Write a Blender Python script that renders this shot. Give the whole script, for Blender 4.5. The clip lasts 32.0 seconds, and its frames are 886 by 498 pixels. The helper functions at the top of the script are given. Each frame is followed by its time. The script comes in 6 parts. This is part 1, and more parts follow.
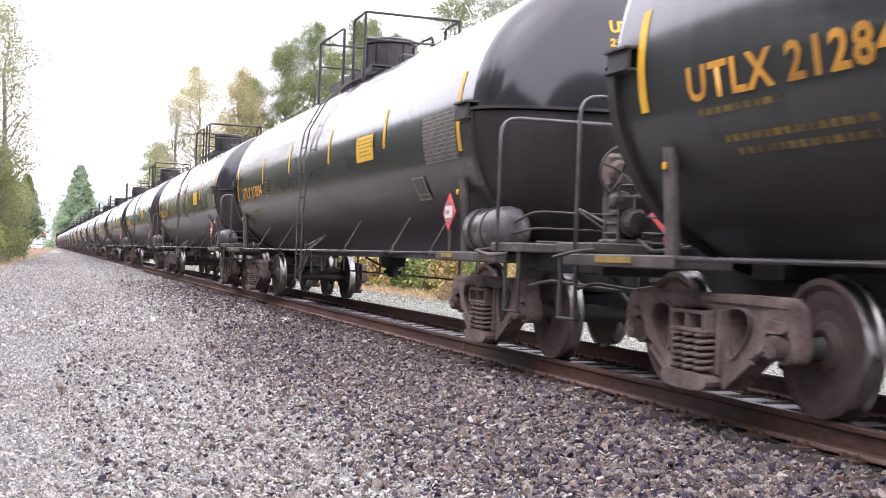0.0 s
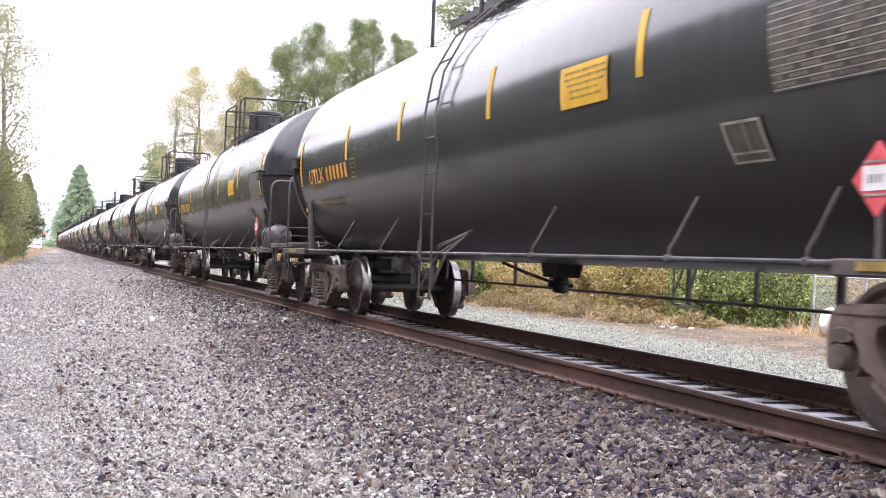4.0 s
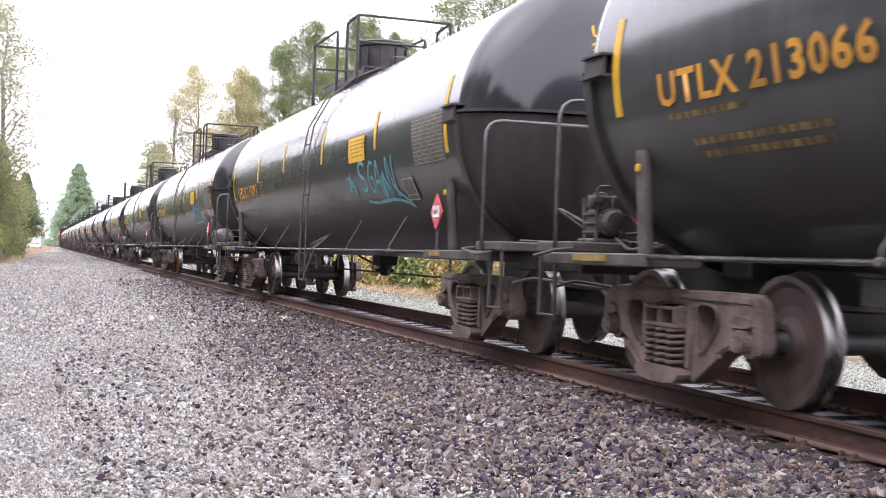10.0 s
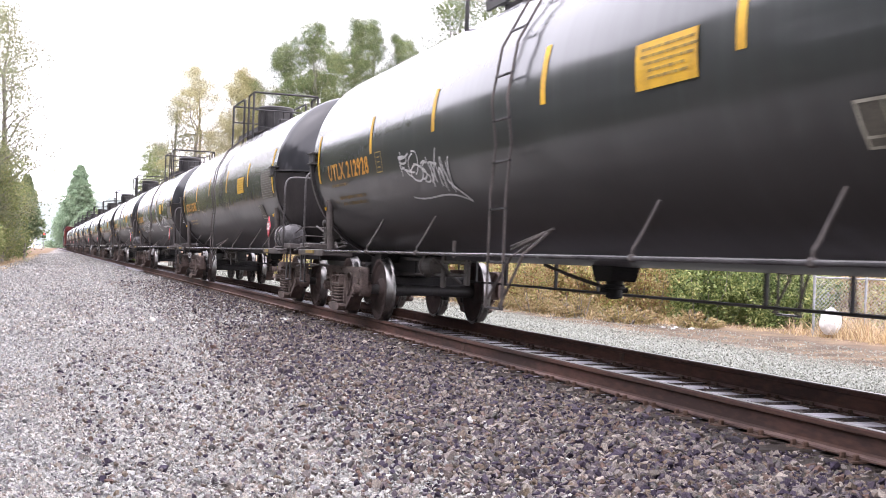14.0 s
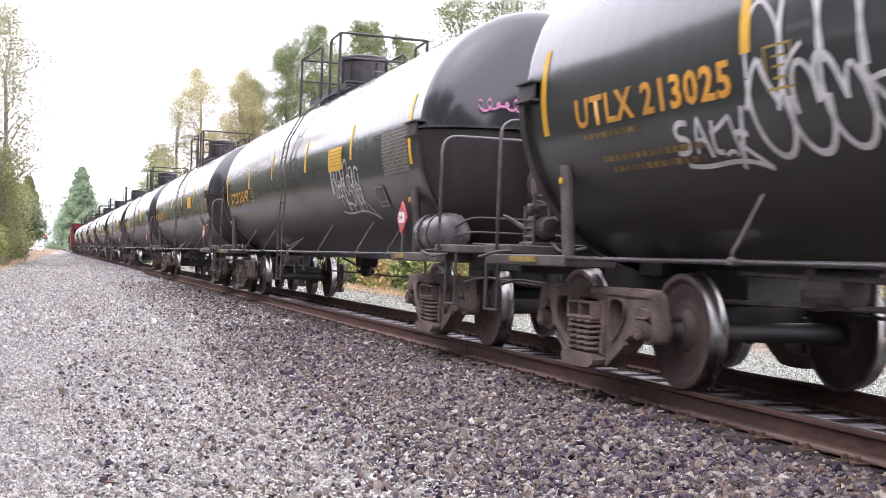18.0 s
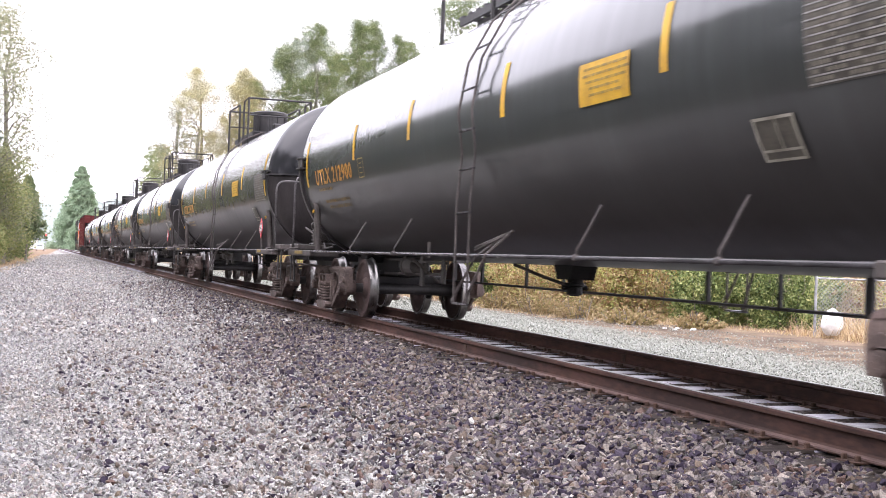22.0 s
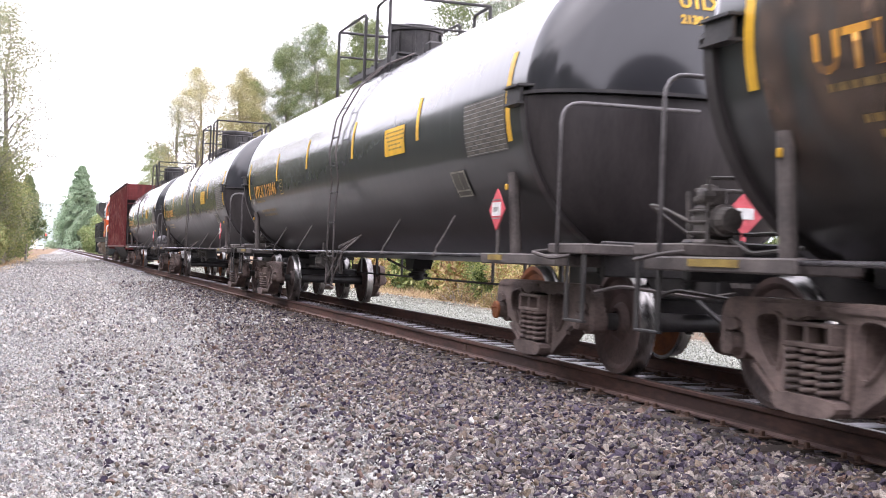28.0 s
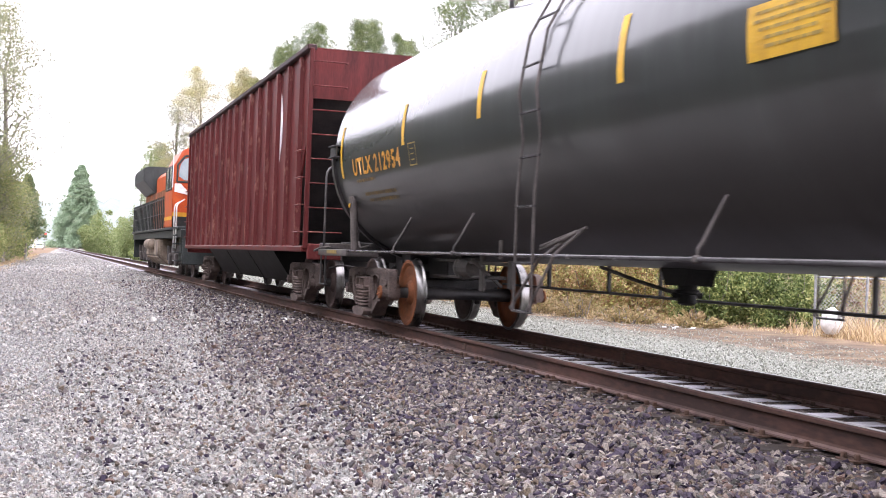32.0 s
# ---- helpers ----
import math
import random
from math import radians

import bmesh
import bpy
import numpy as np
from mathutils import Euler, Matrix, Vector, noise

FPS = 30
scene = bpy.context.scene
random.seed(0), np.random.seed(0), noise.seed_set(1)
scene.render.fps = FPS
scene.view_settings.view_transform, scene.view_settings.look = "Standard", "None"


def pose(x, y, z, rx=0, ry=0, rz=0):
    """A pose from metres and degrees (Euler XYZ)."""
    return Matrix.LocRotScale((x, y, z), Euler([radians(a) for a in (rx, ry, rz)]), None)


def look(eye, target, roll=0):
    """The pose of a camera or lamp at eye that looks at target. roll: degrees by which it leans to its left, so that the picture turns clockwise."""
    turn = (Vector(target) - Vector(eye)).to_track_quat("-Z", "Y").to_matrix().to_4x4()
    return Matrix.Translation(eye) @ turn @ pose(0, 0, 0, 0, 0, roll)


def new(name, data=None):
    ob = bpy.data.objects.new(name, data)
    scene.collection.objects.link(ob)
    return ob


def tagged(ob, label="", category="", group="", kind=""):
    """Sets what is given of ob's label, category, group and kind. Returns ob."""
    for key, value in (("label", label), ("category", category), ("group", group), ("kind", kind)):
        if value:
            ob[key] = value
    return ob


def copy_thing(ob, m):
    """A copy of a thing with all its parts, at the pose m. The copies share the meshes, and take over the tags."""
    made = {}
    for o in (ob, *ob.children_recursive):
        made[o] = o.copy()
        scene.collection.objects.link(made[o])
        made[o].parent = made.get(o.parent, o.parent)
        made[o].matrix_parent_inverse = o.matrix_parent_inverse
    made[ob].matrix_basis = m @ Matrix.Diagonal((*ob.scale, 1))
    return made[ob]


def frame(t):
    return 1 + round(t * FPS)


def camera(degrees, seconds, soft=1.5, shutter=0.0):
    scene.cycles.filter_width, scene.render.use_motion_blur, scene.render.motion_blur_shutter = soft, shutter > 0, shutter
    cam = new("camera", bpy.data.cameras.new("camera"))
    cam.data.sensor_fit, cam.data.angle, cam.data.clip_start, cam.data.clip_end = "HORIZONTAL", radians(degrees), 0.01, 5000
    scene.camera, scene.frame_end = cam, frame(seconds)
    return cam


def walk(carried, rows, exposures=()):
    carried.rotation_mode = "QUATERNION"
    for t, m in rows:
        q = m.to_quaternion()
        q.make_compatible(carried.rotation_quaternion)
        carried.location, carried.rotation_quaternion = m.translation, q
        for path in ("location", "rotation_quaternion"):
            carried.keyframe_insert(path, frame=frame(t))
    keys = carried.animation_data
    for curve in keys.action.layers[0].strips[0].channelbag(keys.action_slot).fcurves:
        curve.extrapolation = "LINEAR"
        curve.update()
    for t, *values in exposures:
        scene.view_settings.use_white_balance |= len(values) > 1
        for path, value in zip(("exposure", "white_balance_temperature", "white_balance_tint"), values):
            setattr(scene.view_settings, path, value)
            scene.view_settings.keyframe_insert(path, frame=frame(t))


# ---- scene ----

# plan: x across (right positive), y along the railway away from the camera, z = 0 on the rail heads
TRACK_X = 5.601          # centre line of the track
EYE_Z = 0.94
PITCH = 19.031           # coupled length of one tank car
CARD = 3.62              # from a car's centre to its yellow card


def aim(du, dv):
    """The camera's pose, turned from its rest by small shifts."""
    yaw, pitch, roll = 0.32084, 0.00832, 0.03807
    yaw -= du / 2126.5
    pitch += dv / 2126.5
    d = Vector((math.sin(yaw) * math.cos(pitch), math.cos(yaw) * math.cos(pitch), math.sin(pitch)))
    eye = Vector((0, 0, EYE_Z))
    return look(eye, eye + d, math.degrees(roll))


cam = camera(2 * math.degrees(math.atan(784 / 2126.5)), 32.0, soft=0.5, shutter=0.14)
SWAY = [(0, -1.5, 0), (2, -2.2, 0), (3.5, -2.5, 0), (5.5, -2.5, -2), (7, -2.8, -2), (7.6, -4, -2), (11.5, -4, -2), (12.6, -2.6, -.3),
        (13.5, -2.2, 0), (14.5, -1.2, 1.5), (16.5, 0, 3), (19, .9, 3), (20, 0, 2.5), (21, .8, 2), (22.5, .6, 2.4), (24, 0, 2.8),
        (25.5, .5, 1.7), (27.5, .8, 1.6), (29, .2, 1.3), (30.5, 0, .3), (32, 0, 0)]
walk(cam, [(t, aim(a, b)) for t, a, b in SWAY], [(0, 0.59, 6250, 22), (32, 0.59, 6250, 22)])

# ------------------------------------------------------------------ light
world = bpy.data.worlds.new("overcast_sky")
scene.world = world
world.use_nodes = True
wn = world.node_tree.nodes
wl = world.node_tree.links
sky = wn.new("ShaderNodeTexSky")
sky.sky_type = 'NISHITA'
sky.sun_disc = False
SUN_EL, SUN_AZ = radians(60), radians(250)
sky.sun_elevation, sky.sun_rotation = SUN_EL, SUN_AZ
sky.dust_density, sky.air_density = 5.0, 1.0
hsv = wn.new("ShaderNodeHueSaturation")
hsv.inputs["Saturation"].default_value = 0.10
wl.new(sky.outputs[0], hsv.inputs["Color"])
cloud = wn.new("ShaderNodeMix")
cloud.data_type = 'RGBA'
cloud.inputs[0].default_value = 0.7
cloud.inputs[7].default_value = (19.5, 19.6, 20.2, 1)
wl.new(hsv.outputs[0], cloud.inputs[6])
wl.new(cloud.outputs[2], wn["Background"].inputs[0])
wn["Background"].inputs[1].default_value = 0.15
sun_data = bpy.data.lights.new("sun", 'SUN')
sun_data.energy, sun_data.angle, sun_data.color = 0.6, radians(60), (1.0, 0.96, 0.9)
sun = new("sun", sun_data)
sun.matrix_world = look((math.sin(SUN_AZ) * math.cos(SUN_EL) * 50, math.cos(SUN_AZ) * math.cos(SUN_EL) * 50, math.sin(SUN_EL) * 50), (0, 0, 0))


# ------------------------------------------------------------------ materials
def nodes_of(name):
    m = bpy.data.materials.new(name)
    m.use_nodes = True
    t = m.node_tree
    return m, t.nodes, t.links, t.nodes["Principled BSDF"]


def noise_node(n, l, coord, scale, detail=4.0, stretch=None):
    src = coord
    if stretch:
        mp = n.new("ShaderNodeMapping")
        mp.inputs["Scale"].default_value = stretch
        l.new(coord, mp.inputs["Vector"])
        src = mp.outputs[0]
    t = n.new("ShaderNodeTexNoise")
    t.inputs["Scale"].default_value, t.inputs["Detail"].default_value = scale, detail
    l.new(src, t.inputs["Vector"])
    return t.outputs["Fac"]


def ramp_node(n, l, fac, stops):
    r = n.new("ShaderNodeValToRGB")
    e = r.color_ramp.elements
    while len(e) < len(stops):
        e.new(0.5)
    for k, (p, c) in zip(e, stops):
        k.position = p
        k.color = (*c, 1) if len(c) == 3 else c
    l.new(fac, r.inputs[0])
    return r.outputs[0]


def mix_node(n, l, fac, a, b, mode='MIX'):
    x = n.new("ShaderNodeMix")
    x.data_type, x.blend_type = 'RGBA', mode
    for sock, v in ((x.inputs[0], fac), (x.inputs[6], a), (x.inputs[7], b)):
        if isinstance(v, (int, float)):
            sock.default_value = v
        elif isinstance(v, tuple):
            sock.default_value = (*v, 1)
        else:
            l.new(v, sock)
    return x.outputs[2]


def surface(name, a, b, rough=0.6, metal=0.0, scale=6.0, fine=60.0, bump=0.2, stretch=None, spread=(0.35, 0.65), random_tone=0.0, spec=0.5, rough_var=0.1, where="Object"):
    """Two tones mixed by a coarse and a fine noise, with relief, uneven gloss and, if asked, a tone of its own for each object."""
    m, n, l, p = nodes_of(name)
    co = n.new("ShaderNodeTexCoord").outputs[where] if where != "World" else n.new("ShaderNodeNewGeometry").outputs["Position"]
    big = noise_node(n, l, co, scale, 5, stretch)
    small = noise_node(n, l, co, fine, 3, stretch)
    both = n.new("ShaderNodeMath")
    both.operation = 'MULTIPLY_ADD'
    l.new(small, both.inputs[0])
    both.inputs[1].default_value = 0.45
    sub = n.new("ShaderNodeMath")
    sub.operation = 'MULTIPLY_ADD'
    l.new(big, sub.inputs[0])
    sub.inputs[1].default_value, sub.inputs[2].default_value = 1.0, -0.22
    l.new(sub.outputs[0], both.inputs[2])
    col = ramp_node(n, l, both.outputs[0], [(spread[0], a), (spread[1], b)])
    if random_tone:
        info = n.new("ShaderNodeObjectInfo")
        mr = n.new("ShaderNodeMapRange")
        mr.inputs[3].default_value, mr.inputs[4].default_value = 1 - random_tone, 1 + random_tone
        l.new(info.outputs["Random"], mr.inputs[0])
        col = mix_node(n, l, 1.0, col, mr.outputs[0], 'MULTIPLY')
    l.new(col, p.inputs["Base Color"])
    rr = n.new("ShaderNodeMapRange")
    rr.inputs[3].default_value, rr.inputs[4].default_value = max(0.02, rough - rough_var), min(1, rough + rough_var)
    l.new(big, rr.inputs[0])
    l.new(rr.outputs[0], p.inputs["Roughness"])
    p.inputs["Metallic"].default_value = metal
    p.inputs["Specular IOR Level"].default_value = spec
    if bump:
        bn = n.new("ShaderNodeBump")
        bn.inputs["Strength"].default_value, bn.inputs["Distance"].default_value = bump, 0.01
        l.new(both.outputs[0], bn.inputs["Height"])
        l.new(bn.outputs[0], p.inputs["Normal"])
    return m


def tank_paint(name, dark, light, coat_rough, streak, grime=1.0):
    """Glossy black paint run down with rain streaks; matt road dust dulls the gloss of the lower flank."""
    m, n, l, p = nodes_of(name)
    co = n.new("ShaderNodeTexCoord").outputs["Object"]
    info = n.new("ShaderNodeObjectInfo")
    shift = n.new("ShaderNodeVectorMath")
    shift.operation = 'MULTIPLY_ADD'
    l.new(info.outputs["Random"], shift.inputs[0])
    shift.inputs[1].default_value = (0, 37, 11)
    l.new(co, shift.inputs[2])
    co = shift.outputs[0]
    runs = noise_node(n, l, co, 1.0, 2.2, (.5, 6.0, .55))
    cloud_f = noise_node(n, l, co, .7, 4)
    fine = noise_node(n, l, co, 40, 3)
    mixf = n.new("ShaderNodeMath")
    mixf.operation = 'MULTIPLY_ADD'
    l.new(runs, mixf.inputs[0])
    mixf.inputs[1].default_value = .55
    half = n.new("ShaderNodeMath")
    half.operation = 'MULTIPLY'
    l.new(cloud_f, half.inputs[0])
    half.inputs[1].default_value = .45
    l.new(half.outputs[0], mixf.inputs[2])
    col = ramp_node(n, l, mixf.outputs[0], [(.34, dark), (.56, tuple((a + c) / 2 for a, c in zip(dark, light))), (.72, light)])
    mr = n.new("ShaderNodeMapRange")
    mr.inputs[3].default_value, mr.inputs[4].default_value = .8, 1.25 * grime
    l.new(info.outputs["Random"], mr.inputs[0])
    l.new(mix_node(n, l, 1.0, col, mr.outputs[0], 'MULTIPLY'), p.inputs["Base Color"])
    p.inputs["Roughness"].default_value = .5
    p.inputs["Specular IOR Level"].default_value = .15
    sep = n.new("ShaderNodeSeparateXYZ")
    l.new(n.new("ShaderNodeTexCoord").outputs["Object"], sep.inputs[0])
    level = n.new("ShaderNodeMath")
    level.operation = 'MULTIPLY_ADD'
    l.new(runs, level.inputs[0])
    level.inputs[1].default_value = .9
    l.new(sep.outputs[2], level.inputs[2])
    film = n.new("ShaderNodeMapRange")
    film.interpolation_type = 'SMOOTHSTEP'
    film.inputs[1].default_value, film.inputs[2].default_value = 1.75, 3.0
    film.inputs[3].default_value, film.inputs[4].default_value = .16, 1.0
    l.new(level.outputs[0], film.inputs[0])
    l.new(film.outputs[0], p.inputs["Coat Weight"])
    dust = n.new("ShaderNodeMapRange")
    dust.inputs[1].default_value, dust.inputs[2].default_value = .16, 1.0
    dust.inputs[3].default_value, dust.inputs[4].default_value = .55, 0.0
    l.new(film.outputs[0], dust.inputs[0])
    l.new(mix_node(n, l, dust.outputs[0], p.inputs["Base Color"].links[0].from_socket, (0.062, 0.054, 0.054)), p.inputs["Base Color"])
    p.inputs["Coat IOR"].default_value = 1.52
    cr = n.new("ShaderNodeMapRange")
    cr.inputs[1].default_value, cr.inputs[2].default_value = .3, .75
    cr.inputs[3].default_value, cr.inputs[4].default_value = coat_rough, coat_rough + .13
    l.new(mixf.outputs[0], cr.inputs[0])
    l.new(cr.outputs[0], p.inputs["Coat Roughness"])
    bn = n.new("ShaderNodeBump")
    bn.inputs["Strength"].default_value, bn.inputs["Distance"].default_value = streak, .02
    l.new(mixf.outputs[0], bn.inputs["Height"])
    bf = n.new("ShaderNodeBump")
    bf.inputs["Strength"].default_value, bf.inputs["Distance"].default_value = .04, .002
    l.new(fine, bf.inputs["Height"])
    l.new(bn.outputs[0], bf.inputs["Normal"])
    l.new(bf.outputs[0], p.inputs["Normal"])
    l.new(bf.outputs[0], p.inputs["Coat Normal"])
    return m


M_TANK = tank_paint("black_tank_paint", (0.0240, 0.0285, 0.0278), (0.0480, 0.0540, 0.0522), .08, .022)
M_HEAD = tank_paint("black_head_paint", (0.010, 0.010, 0.013), (0.026, 0.027, 0.031), .07, .02)
M_SHIELD = surface("dusty_black_shield", (0.0165, 0.0138, 0.0142), (0.039, 0.0328, 0.0328), 0.45, 0, 2, 14, 0.06, (3, 3, .6), (0.3, 0.8), 0.2)
M_BLACK = surface("black_ironwork", (0.014, 0.013, 0.014), (0.044, 0.040, 0.039), 0.5, 0, 3, 40, 0.1)
M_STEEL = surface("dusty_grey_steel", (0.048, 0.041, 0.039), (0.130, 0.110, 0.102), 0.7, 0, 3, 35, 0.2, None, (0.3, 0.75), 0.15)
M_TUBE = surface("glossy_grey_tube", (0.04, 0.038, 0.041), (0.09, 0.085, 0.09), 0.24, 0, 3, 35, 0.03)
M_RAILPAINT = surface("worn_grey_rail_paint", (0.075, 0.070, 0.070), (0.18, 0.17, 0.17), 0.4, 0, 3, 35, 0.05)
M_RESERVOIR = surface("glossy_grey_reservoir_paint", (0.055, 0.052, 0.054), (0.115, 0.109, 0.111), 0.27, 0, 3, 35, 0.04)
M_TRUCK = surface("dusty_cast_steel", (0.062, 0.045, 0.040), (0.215, 0.160, 0.140), 0.8, 0, 4, 45, 0.35, None, (0.3, 0.75), 0.2)
M_WHEEL = surface("brown_wheel_plate", (0.042, 0.028, 0.025), (0.130, 0.086, 0.076), 0.75, 0, 4, 40, 0.25, None, (0.3, 0.8), 0.35)
M_RUSTWHEEL = surface("orange_rusted_wheel_plate", (0.125, 0.043, 0.017), (0.38, 0.125, 0.040), 0.8, 0, 4, 40, 0.25, None, (0.3, 0.8), 0.2)
M_TREAD = surface("polished_wheel_tread", (0.10, 0.096, 0.094), (0.34, 0.33, 0.32), 0.30, 1.0, 6, 60, 0.05)
M_YELLOW = surface("yellow_marking", (0.50, 0.27, 0.02), (0.80, 0.48, 0.03), 0.5, 0, 5, 60, 0.05, None, (0.2, 0.7), 0.15)
M_ORANGETEXT = surface("orange_stencil_paint", (0.30, 0.13, 0.02), (0.70, 0.34, 0.035), 0.55, 0, 5, 70, 0.05, None, (0.2, 0.7), 0.2)
M_FAINT = surface("faint_ochre_print", (0.040, 0.031, 0.014), (0.24, 0.155, 0.045), 0.6, 0, 3, 50, 0.02)
M_OCHRE = surface("faded_ochre_paint", (0.18, 0.12, 0.03), (0.35, 0.25, 0.06), 0.6, 0, 5, 60, 0.05)
M_RED = surface("red_placard", (0.55, 0.06, 0.08), (0.72, 0.13, 0.15), 0.45, 0, 8, 80, 0.02)
M_WHITE = surface("white_paint", (0.60, 0.60, 0.58), (0.82, 0.82, 0.80), 0.5, 0, 6, 60, 0.05)
M_GREY = surface("grey_stencil", (0.20, 0.20, 0.19), (0.36, 0.35, 0.33), 0.6, 0, 6, 60, 0.05)
M_RAILTOP = surface("worn_rail_head", (0.07, 0.062, 0.058), (0.17, 0.155, 0.148), 0.38, 1.0, 2, 30, 0.03, (1, .15, 1))
M_RAIL = surface("rusty_rail_web", (0.034, 0.0155, 0.0115), (0.104, 0.0475, 0.0335), 0.78, 0, 2.5, 30, 0.3, (1, .25, 1))
# dust on the rail foot, made paler to paint its lit upper edge
M_RAIL_LITDUST = surface("dusty_lit_rail_foot", (0.085, 0.052, 0.044), (0.22, 0.15, 0.13), 0.85, 0, 2.5, 30, 0.3, (1, .25, 1))
# weathered wood, with the sky's sheen on the tie tops painted in as lavender-white
M_TIE = surface("weathered_sky_sheen_tie_wood", (0.17, 0.160, 0.19), (0.56, 0.54, 0.60), 0.42, 0, 2.5, 22, 0.6, (.5, 8, 8), (0.3, 0.75), 0.3)
M_TIE_OILY = surface("oil_dark_tie_wood", (0.022, 0.016, 0.013), (0.075, 0.056, 0.046), 0.7, 0, 2.5, 22, 0.6, (.5, 8, 8), (0.3, 0.75), 0.3)
M_SPIKE = surface("rusty_spike", (0.05, 0.03, 0.022), (0.12, 0.07, 0.05), 0.8, 0, 12, 60, 0.2)
# oxide red, darkened so that the side sheet carries the shade between ribs
M_HOPPER = surface("oxide_red_hopper_paint", (0.062, 0.0095, 0.0095), (0.150, 0.025, 0.023), 0.5, 0, 1.6, 18, 0.15, (3, 3, .5), (0.3, 0.75), 0, 0.25)
# tan wear, and a lighter red that paints the rib faces as lit
M_RIB = surface("worn_lit_oxide_red_ribs", (0.115, 0.021, 0.020), (0.44, 0.24, 0.18), 0.55, 0, 6.0, 30, 0.2, (1, 1, .35), (0.55, 0.95), 0.15, 0.25)
M_CHORD = surface("dark_maroon_chord_paint", (0.018, 0.007, 0.007), (0.050, 0.017, 0.016), 0.6, 0, 2, 25, 0.1)
M_NEARBLACK = surface("near_black_chute_steel", (0.004, 0.004, 0.004), (0.014, 0.013, 0.012), 0.6, 0, 3, 40, 0.1, None, (0.35, 0.65), 0, 0.2)
M_LOCO_O = surface("orange_locomotive_paint", (0.42, 0.06, 0.008), (0.58, 0.10, 0.014), 0.42, 0, 2, 25, 0.04)
M_LOCO_K = surface("dark_locomotive_paint", (0.012, 0.017, 0.016), (0.035, 0.042, 0.04), 0.5, 0, 2, 25, 0.06)
M_LOCO_T = surface("dusty_tan_fuel_tank", (0.13, 0.10, 0.075), (0.28, 0.22, 0.165), 0.8, 0, 2, 25, 0.15)
M_GLASS = surface("dark_cab_glass", (0.02, 0.03, 0.035), (0.04, 0.05, 0.055), 0.06, 0, 2, 25, 0.0)
M_BARK = surface("grey_bark", (0.13, 0.115, 0.10), (0.32, 0.295, 0.265), 0.9, 0, 3, 30, 0.5, (3, 3, .6))
M_GALV = surface("galvanised_steel", (0.28, 0.29, 0.30), (0.46, 0.47, 0.48), 0.45, 0.7, 8, 60, 0.05)
M_WOODPOLE = surface("weathered_pole_wood", (0.07, 0.055, 0.045), (0.17, 0.14, 0.115), 0.9, 0, 4, 30, 0.4, (4, 4, .4))


def leaf_material(name, tones, rough=0.55, through_light=0.45, drift=0.0):
    """A tone for each leaf or stone; with drift, neighbours lean to the same tone."""
    m, n, l, p = nodes_of(name)
    g = n.new("ShaderNodeNewGeometry")
    fac = g.outputs["Random Per Island"]
    if drift:
        big = n.new("ShaderNodeMapRange")
        big.inputs[1].default_value, big.inputs[2].default_value = .34, .66
        l.new(noise_node(n, l, g.outputs["Position"], 1.1, 3), big.inputs[0])
        x = n.new("ShaderNodeMix")
        x.inputs[0].default_value = drift
        l.new(fac, x.inputs[2])
        l.new(big.outputs[0], x.inputs[3])
        fac = x.outputs[0]
    col = ramp_node(n, l, fac, [(i / max(1, len(tones) - 1), c) for i, c in enumerate(tones)])
    l.new(col, p.inputs["Base Color"])
    p.inputs["Roughness"].default_value = rough
    p.inputs["Specular IOR Level"].default_value = 0.2
    tr = n.new("ShaderNodeBsdfTranslucent")
    l.new(col, tr.inputs["Color"])
    mx = n.new("ShaderNodeMixShader")
    mx.inputs[0].default_value = through_light
    l.new(p.outputs[0], mx.inputs[1])
    l.new(tr.outputs[0], mx.inputs[2])
    l.new(mx.outputs[0], n["Material Output"].inputs[0])
    return m


M_LEAF_GREEN = leaf_material("alder_leaves", [(0.105, 0.142, 0.065), (0.165, 0.215, 0.095), (0.235, 0.285, 0.13), (0.31, 0.335, 0.165)])
# far trees and bushes: distance haze is mixed into these lighter leaf tones
M_LEAF_HAZY = leaf_material("haze_tinted_green_leaves", [(0.16, 0.21, 0.09), (0.23, 0.29, 0.12), (0.30, 0.35, 0.16), (0.37, 0.40, 0.19)])
M_LEAF_WOOD = leaf_material("hazy_wood_leaves", [(0.085, 0.105, 0.070), (0.13, 0.15, 0.10), (0.18, 0.20, 0.14)])
M_LEAF_YELLOW = leaf_material("birch_leaves_turning", [(0.36, 0.37, 0.18), (0.50, 0.48, 0.25), (0.56, 0.50, 0.27), (0.43, 0.36, 0.22)])
M_LEAF_SPARSE = leaf_material("thin_autumn_leaves", [(0.24, 0.27, 0.16), (0.33, 0.36, 0.21), (0.39, 0.38, 0.23), (0.29, 0.28, 0.19)])
M_NEEDLE = leaf_material("conifer_needles", [(0.17, 0.22, 0.12), (0.22, 0.28, 0.15), (0.28, 0.33, 0.19)])
M_BRAMBLE = leaf_material("bramble_leaves", [(0.035, 0.060, 0.022), (0.11, 0.155, 0.05), (0.22, 0.28, 0.10), (0.40, 0.43, 0.17), (0.62, 0.60, 0.28)], 0.5, 0.25, 0.4)
M_BRAMBLE_Y = leaf_material("yellowing_bramble_leaves", [(0.09, 0.13, 0.035), (0.34, 0.36, 0.11), (0.60, 0.56, 0.24), (0.30, 0.15, 0.08), (0.66, 0.52, 0.30), (0.24, 0.30, 0.08), (0.50, 0.34, 0.18)], 0.55, 0.3, 0.45)
# needles of the far conifer, paled to carry the haze in their colour
M_NEEDLE_HAZED = leaf_material("haze_tinted_needles", [(0.28, 0.38, 0.25), (0.35, 0.45, 0.31), (0.42, 0.51, 0.37)])
